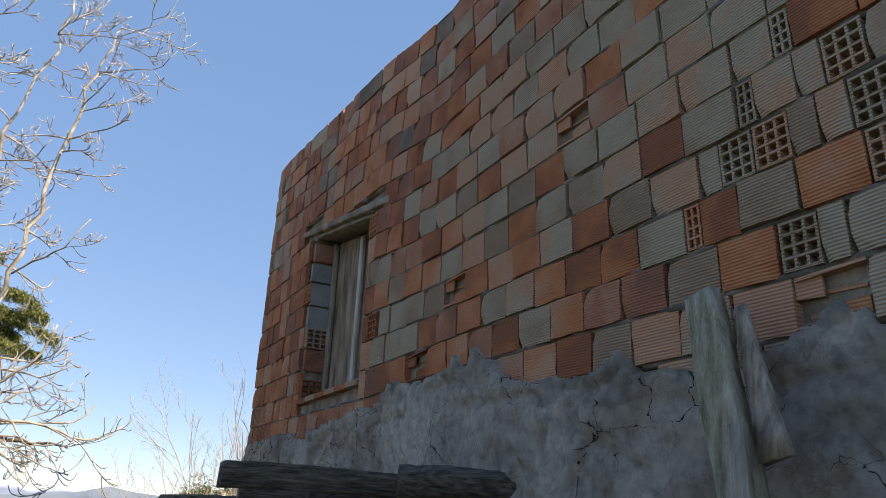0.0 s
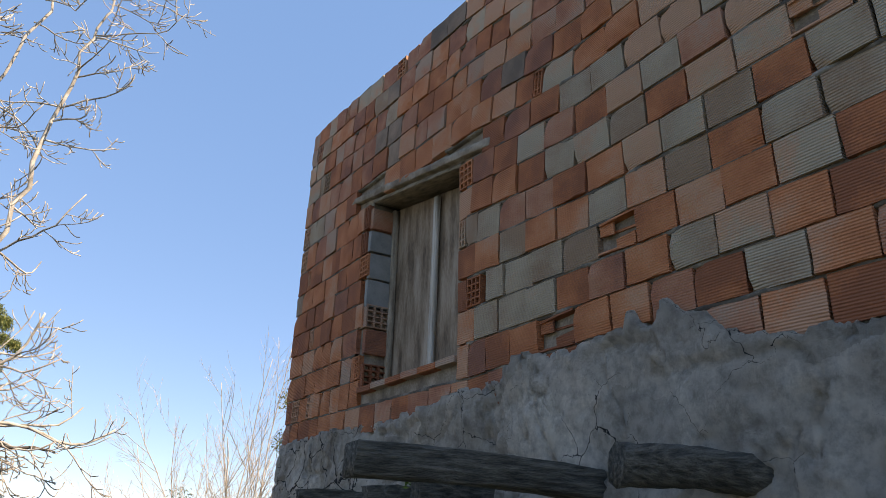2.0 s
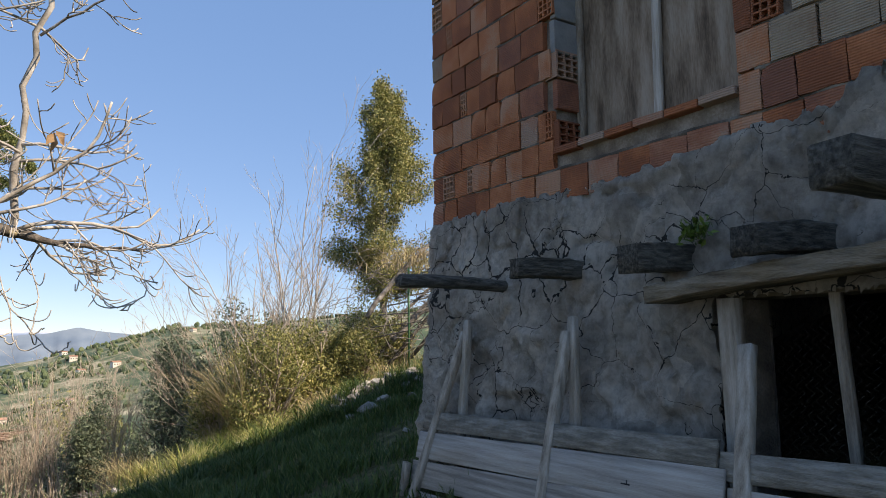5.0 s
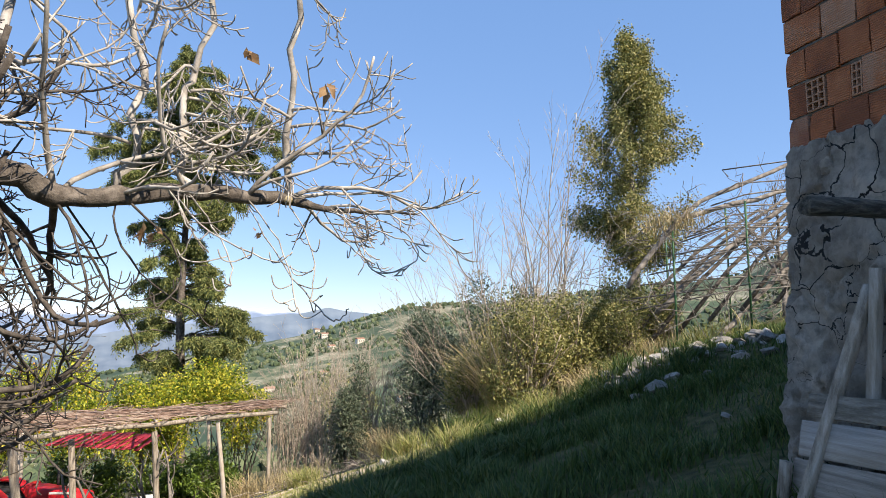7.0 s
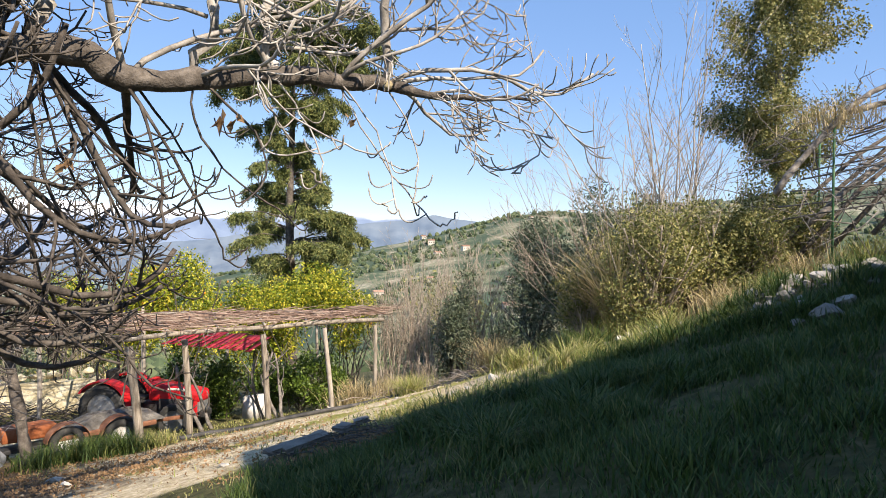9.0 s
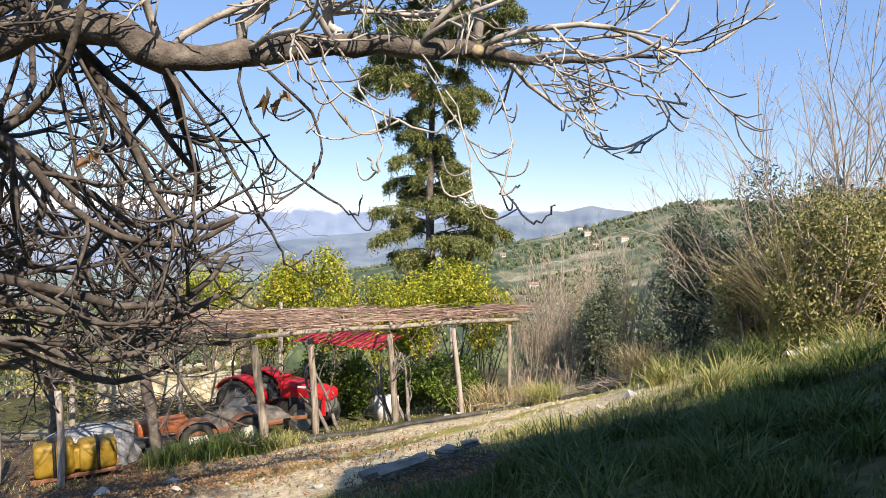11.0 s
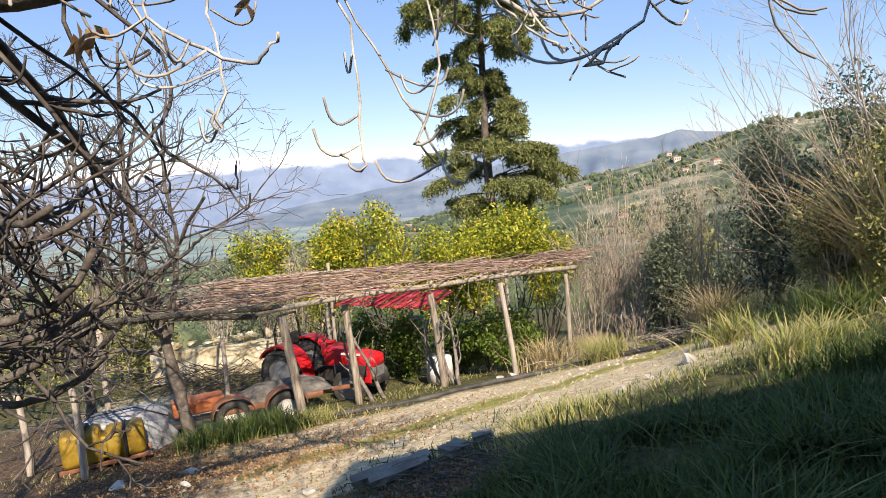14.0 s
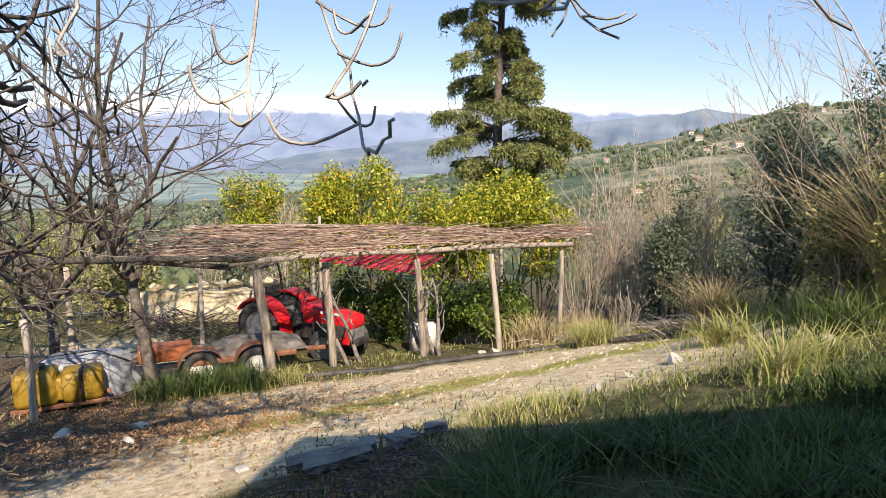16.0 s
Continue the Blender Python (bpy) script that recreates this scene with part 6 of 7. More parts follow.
    part("steering_column", tube([T @ Vector((0.35, 0, 0.95)), T @ Vector((0.12, 0, 1.32))], [0.03, 0.02], 6), DARK, t)
    for s in (-1, 1):
        part("roll_bar", tube([T @ Vector((-0.85, s * 0.42, 0.7)), T @ Vector((-0.9, s * 0.42, 1.55)), T @ Vector((-0.86, s * 0.3, 1.86)), T @ Vector((-0.86, 0, 1.88))], [0.03] * 4, 8), DARK, t)
    part("dashboard", lump((0.28, 0, 1.12), (0.16, 0.42, 0.30), 0.05), RED, t)
    part("exhaust", tube([T @ Vector((0.75, 0.2, 1.1)), T @ Vector((0.75, 0.2, 1.55))], [0.03, 0.03], 8), DARK, t)
    return t


tractor()


# ---- things round the pergola ----
def arc_guard(name, c, r, w, a0, a1, rz, material, parent, n=14, th=0.012):
    vs, fs = [], []
    T = Matrix.Translation(c) @ Matrix.Rotation(rz, 4, "Z")
    for k in range(n + 1):
        a = radians(a0 + (a1 - a0) * k / n)
        for rr in (r, r + th):
            for ww in (-w / 2, w / 2):
                vs.append(T @ Vector((rr * math.cos(a), ww, rr * math.sin(a))))
    for k in range(n):
        a = 4 * k
        for q in ((0, 1, 5, 4), (2, 6, 7, 3), (0, 4, 6, 2), (1, 3, 7, 5)):
            fs.append(tuple(a + i for i in q))
    fs += [(0, 2, 3, 1), (4 * n, 4 * n + 1, 4 * n + 3, 4 * n + 2)]
    return part(name, (vs, fs), material, parent, smooth=False)


def trailer():
    z = land(-6.5, 20.7)
    t = thing("old_trailer", (-6.5, 20.7, z), "rusty old farm trailer with bent mudguards under a dusty sheet", "trailer")
    rz = math.atan2(0.62, 0.78)
    for x, y in ((-6.15, 20.55), (-6.95, 20.0)):
        arc_guard("mudguard", (x, y, z + 0.30), 0.40, 0.26, 5, 170, rz, RUST, t)
        vs, fs = [], []
        T = Matrix.Translation((x, y, z + 0.30)) @ Matrix.Rotation(rz, 4, "Z")
        for k in range(20):
            a = 2 * math.pi * k / 20
            for rr, ww in ((0.20, -0.09), (0.31, -0.08), (0.33, 0), (0.31, 0.08), (0.20, 0.09)):
                vs.append(T @ Vector((rr * math.cos(a), ww, rr * math.sin(a))))
        for k in range(20):
            for j in range(5):
                fs.append((5 * k + j, 5 * ((k + 1) % 20) + j, 5 * ((k + 1) % 20) + (j + 1) % 5, 5 * k + (j + 1) % 5))
        ty = part("tyre", (vs, fs), RUBBER, t)
        bm = bmesh.new()
        bmesh.ops.create_cone(bm, cap_ends=True, segments=20, radius1=0.2, radius2=0.2, depth=0.1, matrix=T @ Matrix.Rotation(math.pi / 2, 4, "X"))
        part("rim", bm, WHITE, ty, "pale steel rim", False)
    rot = Euler((0, 0, rz)).to_matrix()
    part("chassis", box((-6.55, 20.75, z + 0.42), (1.9, 0.8, 0.10), 0.02, rot), RUST, t)
    part("drawbar", bar((-5.9, 21.1, z + 0.42), (-5.2, 21.7, z + 0.35), 0.08, 0.08, n=3), RUST, t)
    rng = random.Random(4)
    vs, fs, n, m = [], [], 22, 14
    for i in range(n):
        for j in range(m):
            u, v = i / (n - 1) * 2 - 1, j / (m - 1) * 2 - 1
            h = 0.22 * (1 - abs(u) ** 3) * (1 - abs(v) ** 3) + 0.05 * noise.fractal((u * 3, v * 3, 1), 0.9, 2, 3)
            p = rot @ Vector((u * 0.95, v * 0.48, 0))
            vs.append((-6.45 + p.x, 21.0 + p.y, z + 0.46 + h))
    for i in range(n - 1):
        for j in range(m - 1):
            a = i * m + j
            fs.append((a, a + m, a + m + 1, a + 1))
    part("cover_sheet", (vs, fs), mat("dusty_grey_sheet", [(0.05, 0.045, 0.04), (0.13, 0.12, 0.105), (0.26, 0.24, 0.21)], 5, 30, 0.8, 1.0, 0.06), t, "crumpled grey-brown sheet")
    return t


trailer()
rot = Euler((0, 0, math.atan2(0.62, 0.78))).to_matrix()
z = land(-7.75, 20.1)
t = thing("orange_machine", (-7.75, 20.1, z), "faded orange farm implement with a dark steel frame", "implement")
part("casing", box((-7.75, 20.1, z + 0.52), (0.95, 0.5, 0.26), 0.04, rot), ORANGE, t)
part("frame", box((-7.6, 20.0, z + 0.26), (1.3, 0.4, 0.08), 0.01, rot), DARK, t)
part("leg", box((-7.95, 19.75, z + 0.12), (0.07, 0.07, 0.34), 0.01, rot), DARK, t)
part("leg", box((-7.3, 20.25, z + 0.12), (0.07, 0.07, 0.34), 0.01, rot), DARK, t)


def sheeted_tank():
    z = land(-8.55, 18.95)
    t = thing("sheeted_tank", (-8.55, 18.95, z), "rounded water tank wrapped in pale blue plastic sheet", "tank")
    vs, fs, n, m = [], [], 40, 16
    for i in range(n):
        a = 2 * math.pi * i / n
        for j in range(m):
            s = j / (m - 1)
            r = (1 - s ** 5) ** 0.5 * (0.98 + 0.12 * noise.fractal((math.cos(a) * 2, math.sin(a) * 2, s * 3), 0.9, 2, 3)) + 0.06 * (1 - s) * noise.noise((a * 3, s * 2, 3))
            p = rot @ Vector((0.85 * r * math.cos(a), 0.48 * r * math.sin(a), 0))
            vs.append((-8.55 + p.x, 18.95 + p.y, z - 0.1 + 0.86 * s + (0.04 * noise.noise((a * 2, s * 4, 0)))))
    for i in range(n):
        for j in range(m - 1):
            a, b = i * m + j, ((i + 1) % n) * m + j
            fs.append((a, b, b + 1, a + 1))
    part("sheet", (vs, fs), SHEET, t)
    part("rope", tube([(-9.2, 18.35, z + 0.5), (-8.75, 18.42, z + 0.78), (-8.2, 18.9, z + 0.80), (-7.85, 19.3, z + 0.5)], [0.012] * 4, 5), DARK, t, "dark tie rope")


sheeted_tank()
z = land(-8.2, 17.95)


def sprayer_tank():
    """A moulded tank of two humps on a low iron frame."""
    x, y, a = -8.22, 18.1, 0.65
    z = land(x, y)
    turn = Euler((0.0, -0.03, a)).to_matrix()
    t = thing("sprayer_tank", (x, y, z), "dented yellow plastic sprayer tank with dark straps", "tank")
    put = lambda u, v, w: Vector((x, y, z)) + turn @ Vector((u, v, w))
    bm = bmesh.new()
    for u, h, ln in ((-0.33, 0.56, 0.62), (0.33, 0.50, 0.60)):
        other = box(put(u, 0, 0.12 + h / 2), (ln, 0.52, h), 0.09, turn)
        me = bpy.data.meshes.new("hump")
        other.to_mesh(me)
        other.free()
        bm.from_mesh(me)
        bpy.data.meshes.remove(me)
    part("body", bm, YELLOW, t)
    part("neck", box(put(0, 0, 0.36), (0.16, 0.44, 0.36), 0.04, turn), YELLOW, t)
    bm = bmesh.new()
    bmesh.ops.create_cone(bm, cap_ends=True, segments=16, radius1=0.13, radius2=0.12, depth=0.07, matrix=Matrix.Translation(put(-0.30, 0, 0.71)) @ turn.to_4x4())
    part("lid", bm, DARK, t, "dark screw lid", smooth=False)
    for u, h in ((-0.33, 0.56), (0.33, 0.50)):
        part("strap", box(put(u, 0, 0.12 + h / 2), (0.045, 0.535, h + 0.012), 0.05, turn), DARK, t, "dark strap")
    for v in (-0.2, 0.2):
        part("frame_rail", box(put(0, v, 0.09), (1.4, 0.06, 0.07), 0.01, turn), RUST, t, "rusty iron rail")
    for u in (-0.55, 0.55):
        for v in (-0.2, 0.2):
            part("foot", box(put(u, v, 0.0), (0.06, 0.055, 0.14), 0.008, turn), RUST, t)
    part("spray_hose", tube([put(-0.62, -0.1, 0.2), put(-0.75, -0.25, 0.25), put(-0.7, -0.35, 0.05), put(-0.4, -0.42, 0.06)], [0.015] * 4, 6), PIPE, t)


sprayer_tank()
for i, (x, y, h) in enumerate(((-7.88, 17.2, 1.55), (-9.3, 17.6, 1.4), (-10.6, 17.4, 1.3))):
    solo("fence_post", bar((x, y, land(x, y) - 0.1), (x - 0.03, y, land(x, y) + h), 0.11, 0.11, 8, n=8, rough=0.1, seed=870 + i, bend=0.02), POSTWOOD, "weathered grey round fence post", "post", "fence posts")
for i, (x, y, s) in enumerate(((-4.05, 24.0, 0.0), (-3.85, 24.2, 0.1), (-4.2, 24.45, -0.05))):
    z = land(x, y)
    t = thing("white_can", (x, y, z), "dirty white plastic drum beside the tractor", "drum", "white drums")
    bm = bmesh.new()
    bmesh.ops.create_cone(bm, cap_ends=True, segments=18, radius1=0.19, radius2=0.16, depth=0.62, matrix=Matrix.Translation((x, y, z + 0.31)))
    bmesh.ops.bevel(bm, geom=[e for e in bm.edges if len(e.link_faces) == 2 and e.calc_face_angle() > 1.0], offset=0.03, segments=2, affect="EDGES")
    part("body", bm, WHITE, t)
    part("handle", tube([(x - 0.15, y, z + 0.55), (x - 0.12, y, z + 0.70), (x + 0.12, y, z + 0.70), (x + 0.15, y, z + 0.55)], [0.008] * 4, 5), DARK, t, "thin wire handle")
# limewashed wall behind the yard
rng = random.Random(12)
zw = land(-10, 25.0)
wv, wf = bar((-11.6, 24.0, zw + 0.42), (-8.5, 25.95, zw + 0.30), 0.42, 0.85, n=34, rough=0.11, seed=19)
solo("low_wall", (wv, wf), LIME, "low crumbling limewashed stone wall behind the yard", "wall", smooth=False)
for i in range(16):
    s = rng.random()
    x, y = -11.5 + 3.0 * s, 24.05 + 1.9 * s
    solo("coping_stone", rock((x, y, zw + 0.93), (0.34, 0.3, 0.2), 900 + i), LIME, "loose limewashed stone on top of the low wall", "stone", "low wall", smooth=False)
solo("white_sheet", rock((-8.1, 25.6, land(-8.1, 25.6) + 0.75), (0.75, 0.4, 0.4), 955), WHITE, "crumpled white sheet lying on the wall", "sheet")
solo("hose", tube([(x, y, land(x, y) + 0.035 + 0.01 * math.sin(i)) for i, (x, y) in enumerate([(-5.6 + 0.42 * k, 19.75 + 0.215 * k + 0.08 * math.sin(k * 0.9)) for k in range(13)] + [(0.0, 22.1), (0.7, 21.7), (1.6, 21.9), (2.6, 22.4)])], [0.05] * 17, 8), PIPE, "thick black hose lying along the track", "hose")
# fallen twigs and dead leaves
rng = random.Random(33)
sets = []
for i in range(160):
    x, y = rng.gauss(1.2, 1.3), rng.gauss(23.4, 0.9)
    a, ln = rng.uniform(0, 3.14), rng.uniform(0.25, 0.9)
    z = land(x, y) + rng.uniform(0.02, 0.22)
    sets.append(tube([(x - math.cos(a) * ln / 2, y - math.sin(a) * ln / 2, z), (x, y, z + 0.05), (x + math.cos(a) * ln / 2, y + math.sin(a) * ln / 2, z + rng.gauss(0, .06))], [0.008, 0.008, 0.004], 4))
solo("brushwood", merge(*sets), TWIG, "heap of dry cut branches beyond the track", "brushwood", kind="stuff")
for cx_, cy_, n_ in ((-8.4, 23.6, 90), (-10.2, 23.2, 90)):
    sets = []
    for i in range(n_):
        x, y = rng.gauss(cx_, 0.7), rng.gauss(cy_, 0.45)
        a, ln = rng.uniform(0, 3.14), rng.uniform(0.3, 1.1)
        z = land(x, y) + rng.uniform(0.02, 0.5)
        sets.append(tube([(x - math.cos(a) * ln / 2, y - math.sin(a) * ln / 2, z), (x, y, z + 0.06), (x + math.cos(a) * ln / 2, y + math.sin(a) * ln / 2, z + rng.gauss(0, .15))], [0.012, 0.012, 0.006], 4))
    solo("brushwood", merge(*sets), BARK_DARK, "dark tangle of cut branches before the low wall", "brushwood", kind="stuff")
sets = []
for i in range(110):
    x, y = rng.gauss(-1.35, 0.5), rng.gauss(13.9, 0.5)
    a, ln = rng.uniform(0, 3.14), rng.uniform(0.12, 0.5)
    z = land(x, y) + rng.uniform(0.01, 0.08)
    sets.append(tube([(x - math.cos(a) * ln / 2, y - math.sin(a) * ln / 2, z), (x, y, z + 0.03), (x + math.cos(a) * ln / 2, y + math.sin(a) * ln / 2, z)], [0.006, 0.006, 0.003], 4))
solo("dead_twigs", merge(*sets), BARK_DARK, "dark dead twigs on bare soil by the slabs", "twigs", kind="stuff")
pts = []
for i in range(7000):
    x, y = rng.gauss(-5.0, 1.5), rng.gauss(17.2, 1.1)
    pts.append((x, y, land(x, y) + 0.012))
for i in range(1500):
    x, y = rng.gauss(-1.5, 0.6), rng.gauss(13.8, 0.6)
    pts.append((x, y, land(x, y) + 0.012))
solo("leaf_litter", leaves(rng, pts, 0.045, 0.0, 0.6), DRYLEAF, "fallen brown leaves on the ground under the tree", "leaves", kind="stuff")


# ---- woods on the far hillside ----
def far_woods():
    rng = random.Random(55)
    vs, fs = [], []
    ico = bmesh.new()
    bmesh.ops.create_icosphere(ico, subdivisions=1, radius=1)
    iv = [v.co.copy() for v in ico.verts]
    jf = [tuple(v.index for v in f.verts) for f in ico.faces]
    ico.free()
    n = 0
    while n < 15000:
        b, r = radians(rng.uniform(-62, 58)), 90 + 1200 * rng.random() ** 1.3
        x, y = r * math.sin(b), r * math.cos(b)
        if noise.noise((x * 0.011, y * 0.011, 5.0)) + 0.5 * noise.noise((x * 0.04, y * 0.04, 2.0)) < 0.02:
            continue
        s = rng.uniform(0.7, 1.7) * (1 + r / 1100)
        z = land(x, y) + s * 0.6
        k = len(vs)
        for v in iv:
            q = 1 + rng.uniform(-0.3, 0.3)
            vs.append((x + v.x * s * q, y + v.y * s * q, z + v.z * s * q * 1.1))
        fs.extend([tuple(i + k for i in f) for f in jf])
        n += 1
    solo("far_woods", (vs, fs), mat("far_tree_crowns", [(0.04, 0.06, 0.03), (0.075, 0.105, 0.05), (0.13, 0.15, 0.075)], 0.05, 0.8, 0.95, 0.0, 0.0, "island", 0.5), "scattered dark green trees and copses on the far hillside", "woods", kind="stuff", smooth=False)


far_woods()


def far_houses():
    """Farmhouses scattered over the far hillside and the valley floor."""
    rng = random.Random(91)
    walls = mat("far_house_wall", [(0.50, 0.45, 0.37), (0.62, 0.57, 0.49), (0.72, 0.68, 0.62)], 0.3, 3, 0.95, 0.0, 0.0, "object", 0.5)
    tiles = mat("far_roof_tiles", [(0.22, 0.11, 0.07), (0.33, 0.17, 0.11), (0.40, 0.25, 0.18)], 0.4, 3, 0.95, 0.0, 0.0, "object", 0.5)
    dark = mat("far_window_glass", [(0.02, 0.025, 0.03), (0.05, 0.055, 0.06)], 1, 5, 0.3, 0.0, 0.0)
    for i in range(34):
        if i < 18:
            b, r = radians(rng.uniform(-2, 30)), rng.uniform(430, 900)
        else:
            b, r = radians(rng.uniform(-48, -2)), rng.uniform(700, 1400)
        x, y = r * math.sin(b), r * math.cos(b)
        z = land(x, y)
        w, d, h, up = rng.uniform(4.5, 8), rng.uniform(4, 6), rng.uniform(2.6, 4.2), rng.uniform(0.8, 1.4)
        turn = Euler((0, 0, rng.uniform(-0.6, 0.6))).to_matrix()
        put = lambda u, v, q: Vector((x, y, z)) + turn @ Vector((u, v, q))
        t = thing("farmhouse", (x, y, z), "distant pale farmhouse with a tiled roof on the hillside", "house", "far farmhouses")
        part("wall", box(put(0, 0, h / 2 - 1), (w, d, h + 2), 0, turn), walls, t, smooth=False)
        ro = [put(a * (w / 2 + 0.4), c * (d / 2 + 0.5), h) for a in (-1, 1) for c in (-1, 1)] + [put(a * (w / 2 + 0.4), 0, h + up) for a in (-1, 1)]
        part("roof", (ro, [(0, 2, 5, 4), (1, 4, 5, 3), (0, 4, 1), (2, 3, 5), (0, 1, 3, 2)]), tiles, t, smooth=False)
        for k in range(3):
            part("window", box(put((k - 1) * w * 0.3, -d / 2, h * 0.5), (1.0, 0.12, 1.2), 0, turn), dark, t, smooth=False)


far_houses()

# ---- bricks of the front wall, last ----


def hollow_mesh(name, cols=3, rows=4, w=0.15, h=0.195):
    """A brick laid with its cells facing out: a lattice of thin walls before a deep recess."""
    bm = bmesh.new()
    t = 0.011
    for i in range(cols + 1):
        y = -w / 2 + t / 2 + (w - t) * i / cols
        bmesh.ops.create_cube(bm, size=1, matrix=Matrix.Translation((0, y, 0)) @ Matrix.Diagonal((0.12, t, h, 1)))
    for j in range(rows + 1):
        z = -h / 2 + t / 2 + (h - t) * j / rows
        bmesh.ops.create_cube(bm, size=1, matrix=Matrix.Translation((0.0015, 0, z)) @ Matrix.Diagonal((0.12, w - 0.002, t, 1)))
    me = bpy.data.meshes.new(name)
    bm.to_mesh(me)
    bm.free()
    return me


def broken_mesh(name):
    """A brick whose face has fallen: thin inner webs and a ragged strip of the face left."""
    bm = bmesh.new()
    bmesh.ops.create_cube(bm, size=1, matrix=Matrix.Translation((0.035, 0, 0)) @ Matrix.Diagonal((0.04, 1, 0.19, 1)))
    for j, (z, dpt) in enumerate(((-0.09, 0.11), (-0.035, 0.06), (0.028, 0.07), (0.09, 0.11))):
        bmesh.ops.create_cube(bm, size=1, matrix=Matrix.Translation((0.055 - dpt / 2 - 0.004, 0.03 * (-1) ** j, z)) @ Matrix.Rotation(0.012 * (-1) ** j, 4, "X") @ Matrix.Diagonal((dpt, 0.9 if j in (1, 2) else 1, 0.013, 1)))
    bmesh.ops.create_cube(bm, size=1, matrix=Matrix.Translation((-0.04, 0.30, 0.055)) @ Matrix.Rotation(0.02, 4, "X") @ Matrix.Diagonal((0.012, 0.40, 0.085, 1)))
    bmesh.ops.create_cube(bm, size=1, matrix=Matrix.Translation((-0.04, -0.22, -0.06)) @ Matrix.Rotation(-0.02, 4, "X") @ Matrix.Diagonal((0.012, 0.52, 0.07, 1)))
    me = bpy.data.meshes.new(name)
    bm.to_mesh(me)
    bm.free()
    return me


def chipped_mesh(name, seed):
    """A brick with worn corners and an uneven face."""
    rng = random.Random(seed)
    bm = bmesh.new()
    bmesh.ops.create_cube(bm, size=1, matrix=Matrix.Diagonal((0.12, 1, 0.205, 1)))
    bmesh.ops.subdivide_edges(bm, edges=[e for e in bm.edges if all(v.co.x < 0 for v in e.verts)], cuts=2, use_grid_fill=True)
    for v in bm.verts:
        if v.co.x < 0:
            edge = abs(v.co.y) > 0.49 or abs(v.co.z) > 0.099
            v.co.x += rng.uniform(0, 0.004) if edge else rng.uniform(-0.001, 0.001)
            if abs(v.co.z) > 0.099:
                v.co.z -= math.copysign(abs(rng.gauss(0, 0.0028)), v.co.z)
            if abs(v.co.y) > 0.49:
                v.co.y -= math.copysign(abs(rng.gauss(0, 0.010)), v.co.y)
            if abs(v.co.z) > 0.099 and abs(v.co.y) > 0.49 and rng.random() < 0.28:
                v.co.y *= 0.93
                v.co.x += 0.016
    me = bpy.data.meshes.new(name)
    bm.to_mesh(me)
    bm.free()
    return me


CHIPPED = {m.name: [chipped_mesh("brick", 10 * i + j) for j in range(6)] for i, m in enumerate((CLAY, CLAY_RED, CLAY_GREY, CLAY_DARK))}
BROKEN = broken_mesh("brick")
BROKEN.materials.append(CLAY)
for k_, group_ in CHIPPED.items():
    for me_ in group_:
        me_.materials.append(bpy.data.materials[k_])
HOLLOW = {m.name: hollow_mesh("brick") for m in (CLAY, CLAY_RED, CLAY_GREY, CLAY_DARK)}
SPLIT = {m.name: hollow_mesh("brick", 2, 4, 0.075) for m in (CLAY, CLAY_GREY)}
for sets_ in (HOLLOW, SPLIT):
    for k_, me_ in sets_.items():
        me_.materials.append(bpy.data.materials[k_])


def course(k, y):
    """Height of the bed of course k: the courses fan out beyond the window."""
    n = k - 4.5
    far = 3.0 + 0.217 * n + 0.20 * min(max((n - 4) / 4, 0), 1)
    mid = 2.982 + 0.226 * min(n, 4) + 0.212 * max(n - 4, 0)
    return float(np.interp(y, (-2.0, 1.5, 4.0, 5.1, 8.0), (2.945 + 0.222 * n, 2.945 + 0.217 * n, 2.945 + 0.203 * n, mid, far)))


def pick_clay(y, z, rng):
    """The far end of the wall is orange, the near end weathered grey, the crown dark red."""
    grey = min(max((4.9 - y) / 1.5 + 1.0 * noise.noise((y * 0.9, z * 1.5, 2.0)), 0), 1.0) * (0.9 if z > 2.62 or y < 2.2 else 0.12)
    if z > 4.3:
        grey *= 0.6
    r = rng.random()
    if r < grey * 0.85:
        return CLAY_GREY
    if y > 7.7 and z > 3.6 and rng.random() < 0.35:
        return CLAY_GREY
    if z > 4.4:
        return rng.choice((CLAY_RED, CLAY_RED, CLAY, CLAY, CLAY_RED, CLAY, CLAY, CLAY_DARK, CLAY_GREY, CLAY_RED))
    return rng.choice((CLAY, CLAY, CLAY, CLAY, CLAY_RED))


# places where the cells of a brick face outwards: (y, z)
CELLS = ((5.155, 3.886, 0), (5.149, 3.422, 1), (5.112, 2.982, 0), (6.72, 4.15, 1), (6.739, 3.707, 0), (6.70, 3.37, 1), (6.70, 3.934, 1), (6.70, 2.78, 1), (7.987, 5.456, 0), (8.08, 5.04, 0), (7.707, 4.993, 0), (8.1, 4.35, 0), (8.1, 4.12, 0), (7.945, 3.869, 1), (7.729, 3.234, 1),
         (7.95, 2.582, 0), (7.6, 2.6, 1), (6.23, 5.5, 0), (7.2, 5.5, 1), (1.635, 2.942, 0), (1.444, 2.952, 0), (1.539, 3.153, 1), (1.15, 3.166, 0), (1.131, 2.735, 0), (1.436, 2.501, 0), (1.833, 2.716, 1), (1.415, 3.374, 1), (1.077, 2.97, 0), (6.133, 2.542, 0), (4.35, 4.3, 1))
# bricks with a broken face
BROKEN_AT = ((3.742, 2.942), (4.383, 2.53), (2.506, 3.606), (1.32, 2.29))


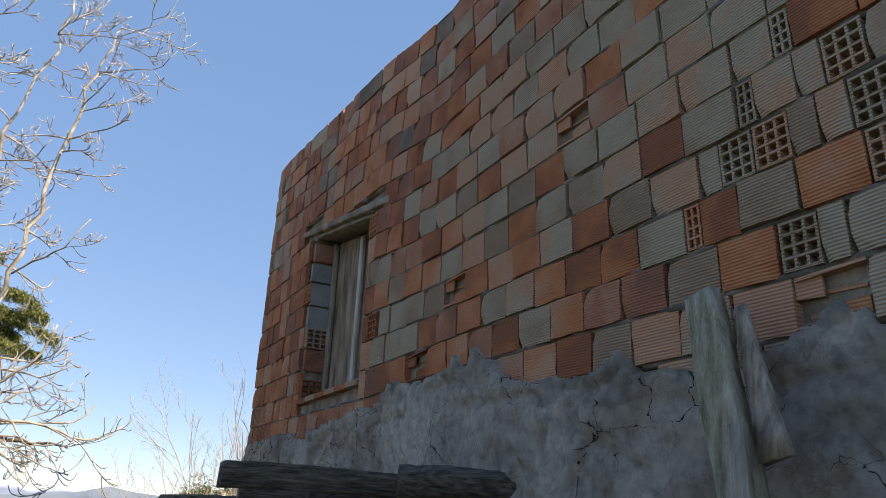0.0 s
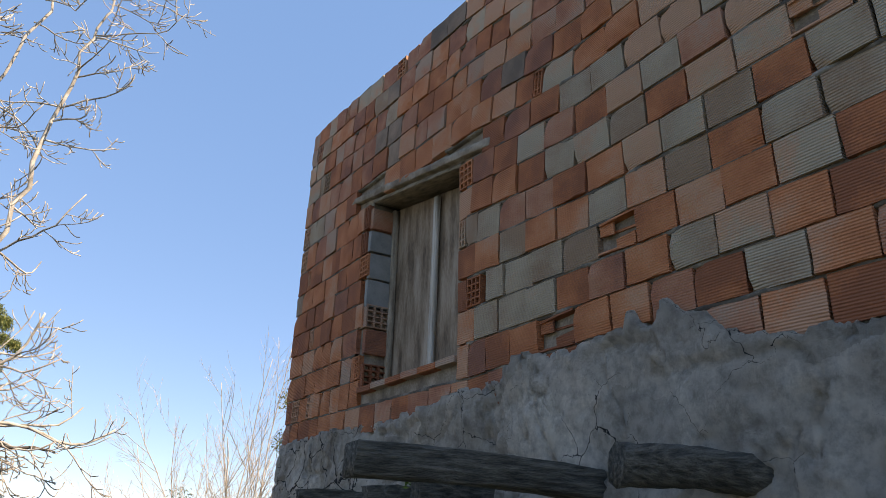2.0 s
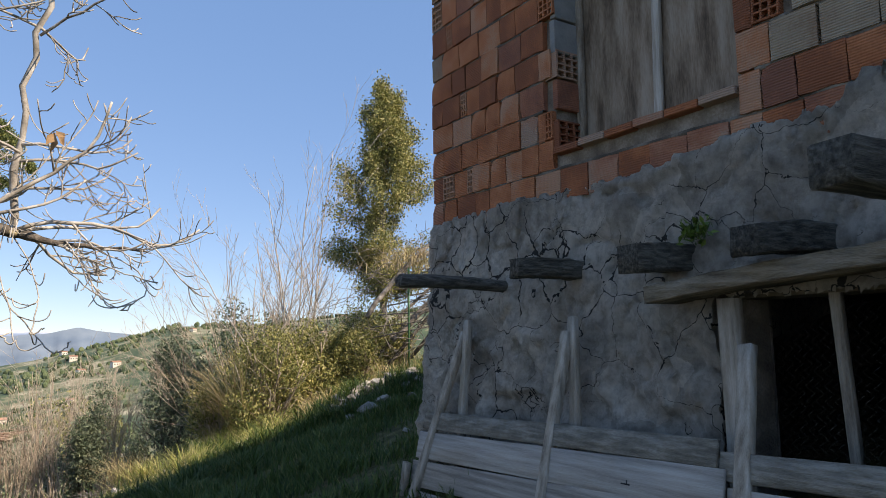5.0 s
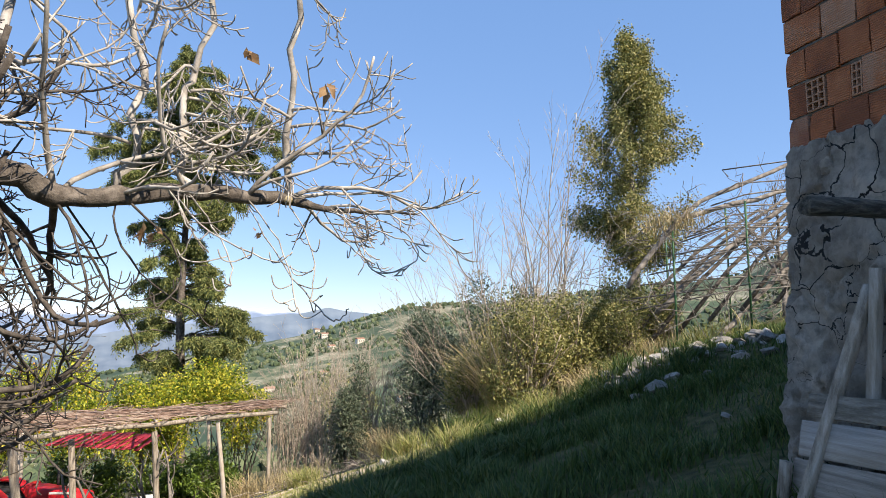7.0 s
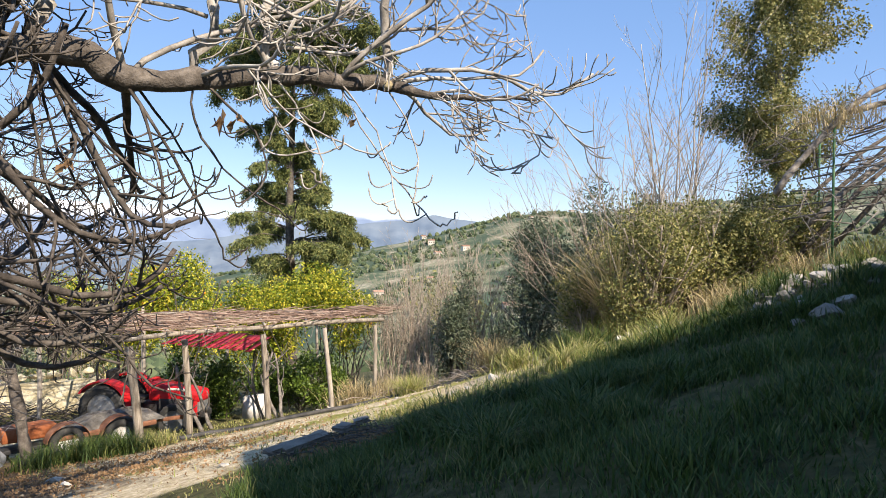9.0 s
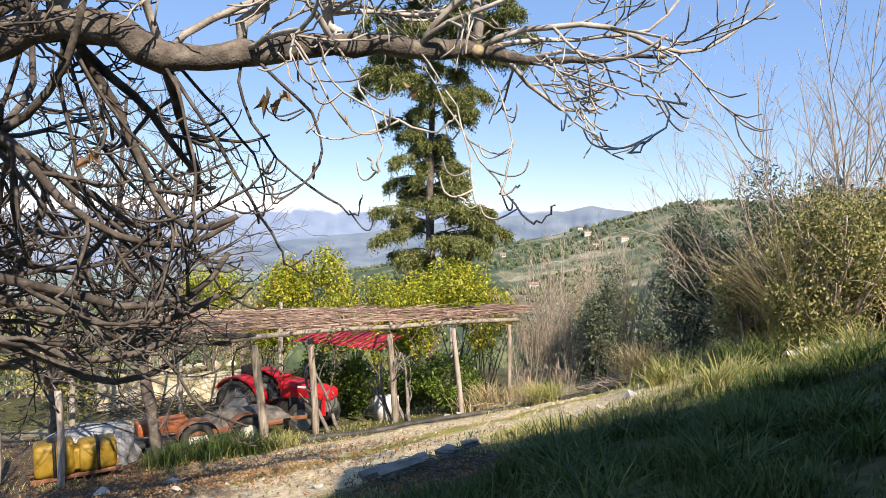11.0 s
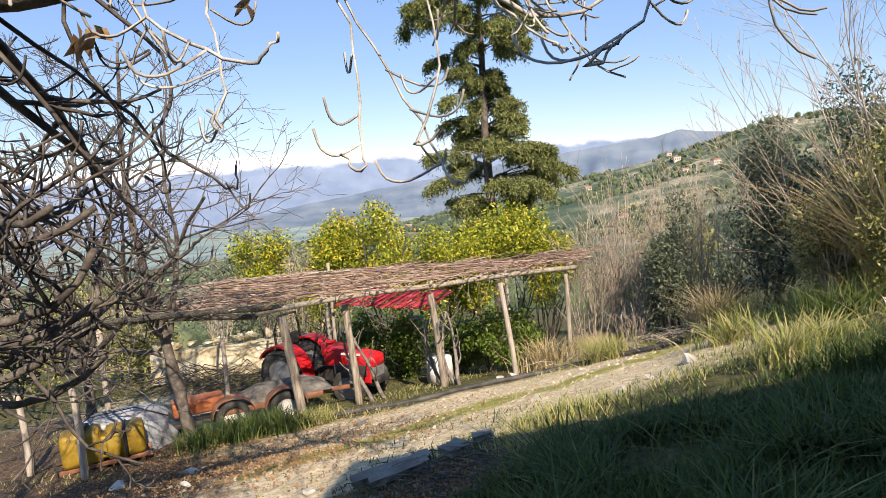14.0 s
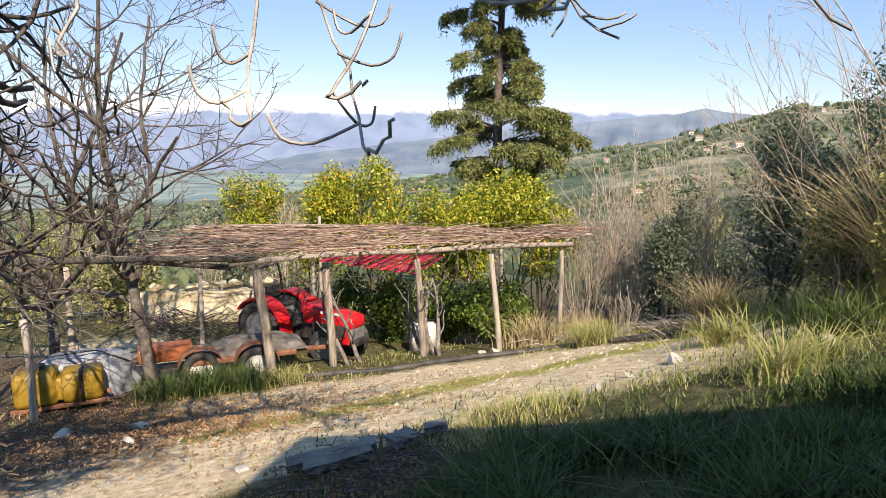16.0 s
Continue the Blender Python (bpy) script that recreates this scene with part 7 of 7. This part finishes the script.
def lay_bricks():
    rng = random.Random(11)
    rest = {m.name: [[], []] for m in (CLAY, CLAY_RED, CLAY_GREY, CLAY_DARK)}
    count = 0
    step = 0.2125
    for k in range(-3, 17):
        y = CORNER_Y
        first = True
        while y > -3.0:
            if y > 4.8:
                ln = rng.choice((0.18, 0.24, 0.25, 0.26, 0.21))
            else:
                ln = rng.choice((0.245, 0.25, 0.255, 0.26, 0.265))
            if first:
                ln, first = (0.16 if k % 2 else 0.30), False
            gap = rng.uniform(0.003, 0.013)
            y0, y1 = y - ln, y
            y -= ln + gap
            yc = (y0 + y1) / 2
            bed = course(k, yc)
            high_ = course(k + 1, yc) - bed
            sl = (course(k, yc + 0.1) - course(k, yc - 0.1)) / 0.2
            zc = bed + high_ / 2 + rng.gauss(0, 0.003)
            if zc + 0.1 > wall_top(yc) + 0.05:
                continue
            if zc + 0.11 < plaster_top(yc) - 0.02:
                continue
            if y1 > WIN_Y0 and y0 < WIN_Y1 and zc + 0.06 > WIN_Z0 and zc - 0.08 < win_top(yc) + 0.03:
                if y0 < WIN_Y0 - 0.09:
                    y1 = WIN_Y0 - 0.005
                elif y1 > WIN_Y1 + 0.09:
                    y0 = WIN_Y1 + 0.005
                else:
                    continue
            low, high = win_top(yc) - 0.03, win_top(yc) + 0.11
            if 4.9 < yc < 7.0 and low < zc < high:
                continue
            yc, ln = (y0 + y1) / 2, y1 - y0
            clay = pick_clay(yc, zc, rng)
            cell = [c for c in CELLS if abs(c[0] - yc) < ln / 2 and abs(c[1] - zc) < step / 2]
            out = rng.uniform(-0.007, 0.007)
            tilt = math.atan(sl) + rng.gauss(0, 0.009)
            lots = []
            if cell:
                cy, cz, kind = cell[0]
                w = 0.075 if kind else 0.15
                side = y1 - w / 2 if cy > yc else y0 + w / 2
                nm = clay.name if clay.name in HOLLOW else CLAY.name
                me = SPLIT[CLAY_GREY.name if clay is CLAY_GREY else CLAY.name] if kind else HOLLOW[nm]
                lots.append((me, side, 1.0, 0.004))
                if ln - w > 0.06:
                    a, b = (y0, y1 - w - 0.008) if cy > yc else (y0 + w + 0.008, y1)
                    lots.append((CHIPPED[clay.name][0], (a + b) / 2, b - a, out))
            elif any(abs(b[0] - yc) < ln / 2 and abs(b[1] - zc) < step / 2 for b in BROKEN_AT):
                lots.append((BROKEN, yc, ln, 0.0))
            else:
                lots.append((rng.choice(CHIPPED[clay.name]), yc, ln, out))
            for me, cy, sy, ox in lots:
                zz = zc + sl * (cy - yc)
                m = pose(WALL_X + 0.052 + ox + skew(cy), cy, zz, math.degrees(tilt), rng.gauss(0, 0.5), 1.35 + rng.gauss(0, 0.45)) @ Matrix.Diagonal((1, sy, high_ / step * rng.uniform(0.965, 0.995), 1))
                if 1.0 < cy and zz < 5.05 and count < 310:
                    ob = new("brick", me)
                    ob.parent = wall_front
                    ob.matrix_basis = m
                    count += 1
                else:
                    vs, fs = rest[me.materials[0].name]
                    n = len(vs)
                    vs.extend([m @ v.co for v in me.vertices])
                    fs.extend([tuple(i + n for i in p.vertices) for p in me.polygons])
    # mortar beds, a little behind the faces of the bricks
    for k in range(-2, 17):
        vs, fs, run = [], [], 0
        for i in range(112):
            y = CORNER_Y - 0.02 - 0.1 * i
            z = course(k, y)
            bare = z > wall_top(y) - 0.03 or z < plaster_top(y) - 0.05 or (WIN_Y0 - 0.06 < y < WIN_Y1 + 0.06 and WIN_Z0 - 0.05 < z < win_top(y) + 0.12)
            if bare:
                run = 0
                continue
            x = WALL_X + skew(y) + 0.009 + rng.uniform(-0.012, 0.008)
            n, h = len(vs), 0.015 + rng.uniform(-0.002, 0.003)
            vs += [(x + 0.05, y, z - h), (x, y, z - h * 0.8), (x - 0.002, y, z), (x, y, z + h * 0.8), (x + 0.05, y, z + h)]
            if run:
                fs += [(n - 5 + j, n + j, n + j + 1, n - 4 + j) for j in range(4)]
            run = 1
        if fs:
            part("mortar_bed", (vs, fs), BEDDING, wall_front, "pale grey mortar joint")
    for nm, (vs, fs) in rest.items():
        if vs:
            ob = part("brickwork", (vs, fs), bpy.data.materials[nm + "_far"], wall_front, "further bricks of the same wall", smooth=False)
            tagged(ob, kind="stuff")


for m_, st in ((CLAY, [(0.23, 0.078, 0.037), (0.35, 0.118, 0.05), (0.43, 0.16, 0.072), (0.42, 0.225, 0.14)]), (CLAY_RED, [(0.21, 0.084, 0.054), (0.31, 0.12, 0.068), (0.37, 0.175, 0.108), (0.33, 0.225, 0.165)]),
               (CLAY_GREY, [(0.26, 0.168, 0.11), (0.31, 0.238, 0.168), (0.345, 0.285, 0.208), (0.42, 0.24, 0.152)]), (CLAY_DARK, [(0.12, 0.09, 0.07), (0.19, 0.135, 0.10), (0.27, 0.19, 0.14)])):
    mat(m_.name + "_far", st, 5, 90, 0.9, 0.6, 0.006, "island", 0.5, wave=23)
lay_bricks()
for zc_, me_ in ((2.69, HOLLOW[CLAY.name]), (3.2, HOLLOW[CLAY_RED.name])):
    ob_ = new("brick", me_)
    ob_.parent = wall_front
    ob_.matrix_basis = pose(2.315 + skew(6.65), 6.655, zc_, 0, 0, 90) @ Matrix.Diagonal((1, 1.5, 1.03, 1))
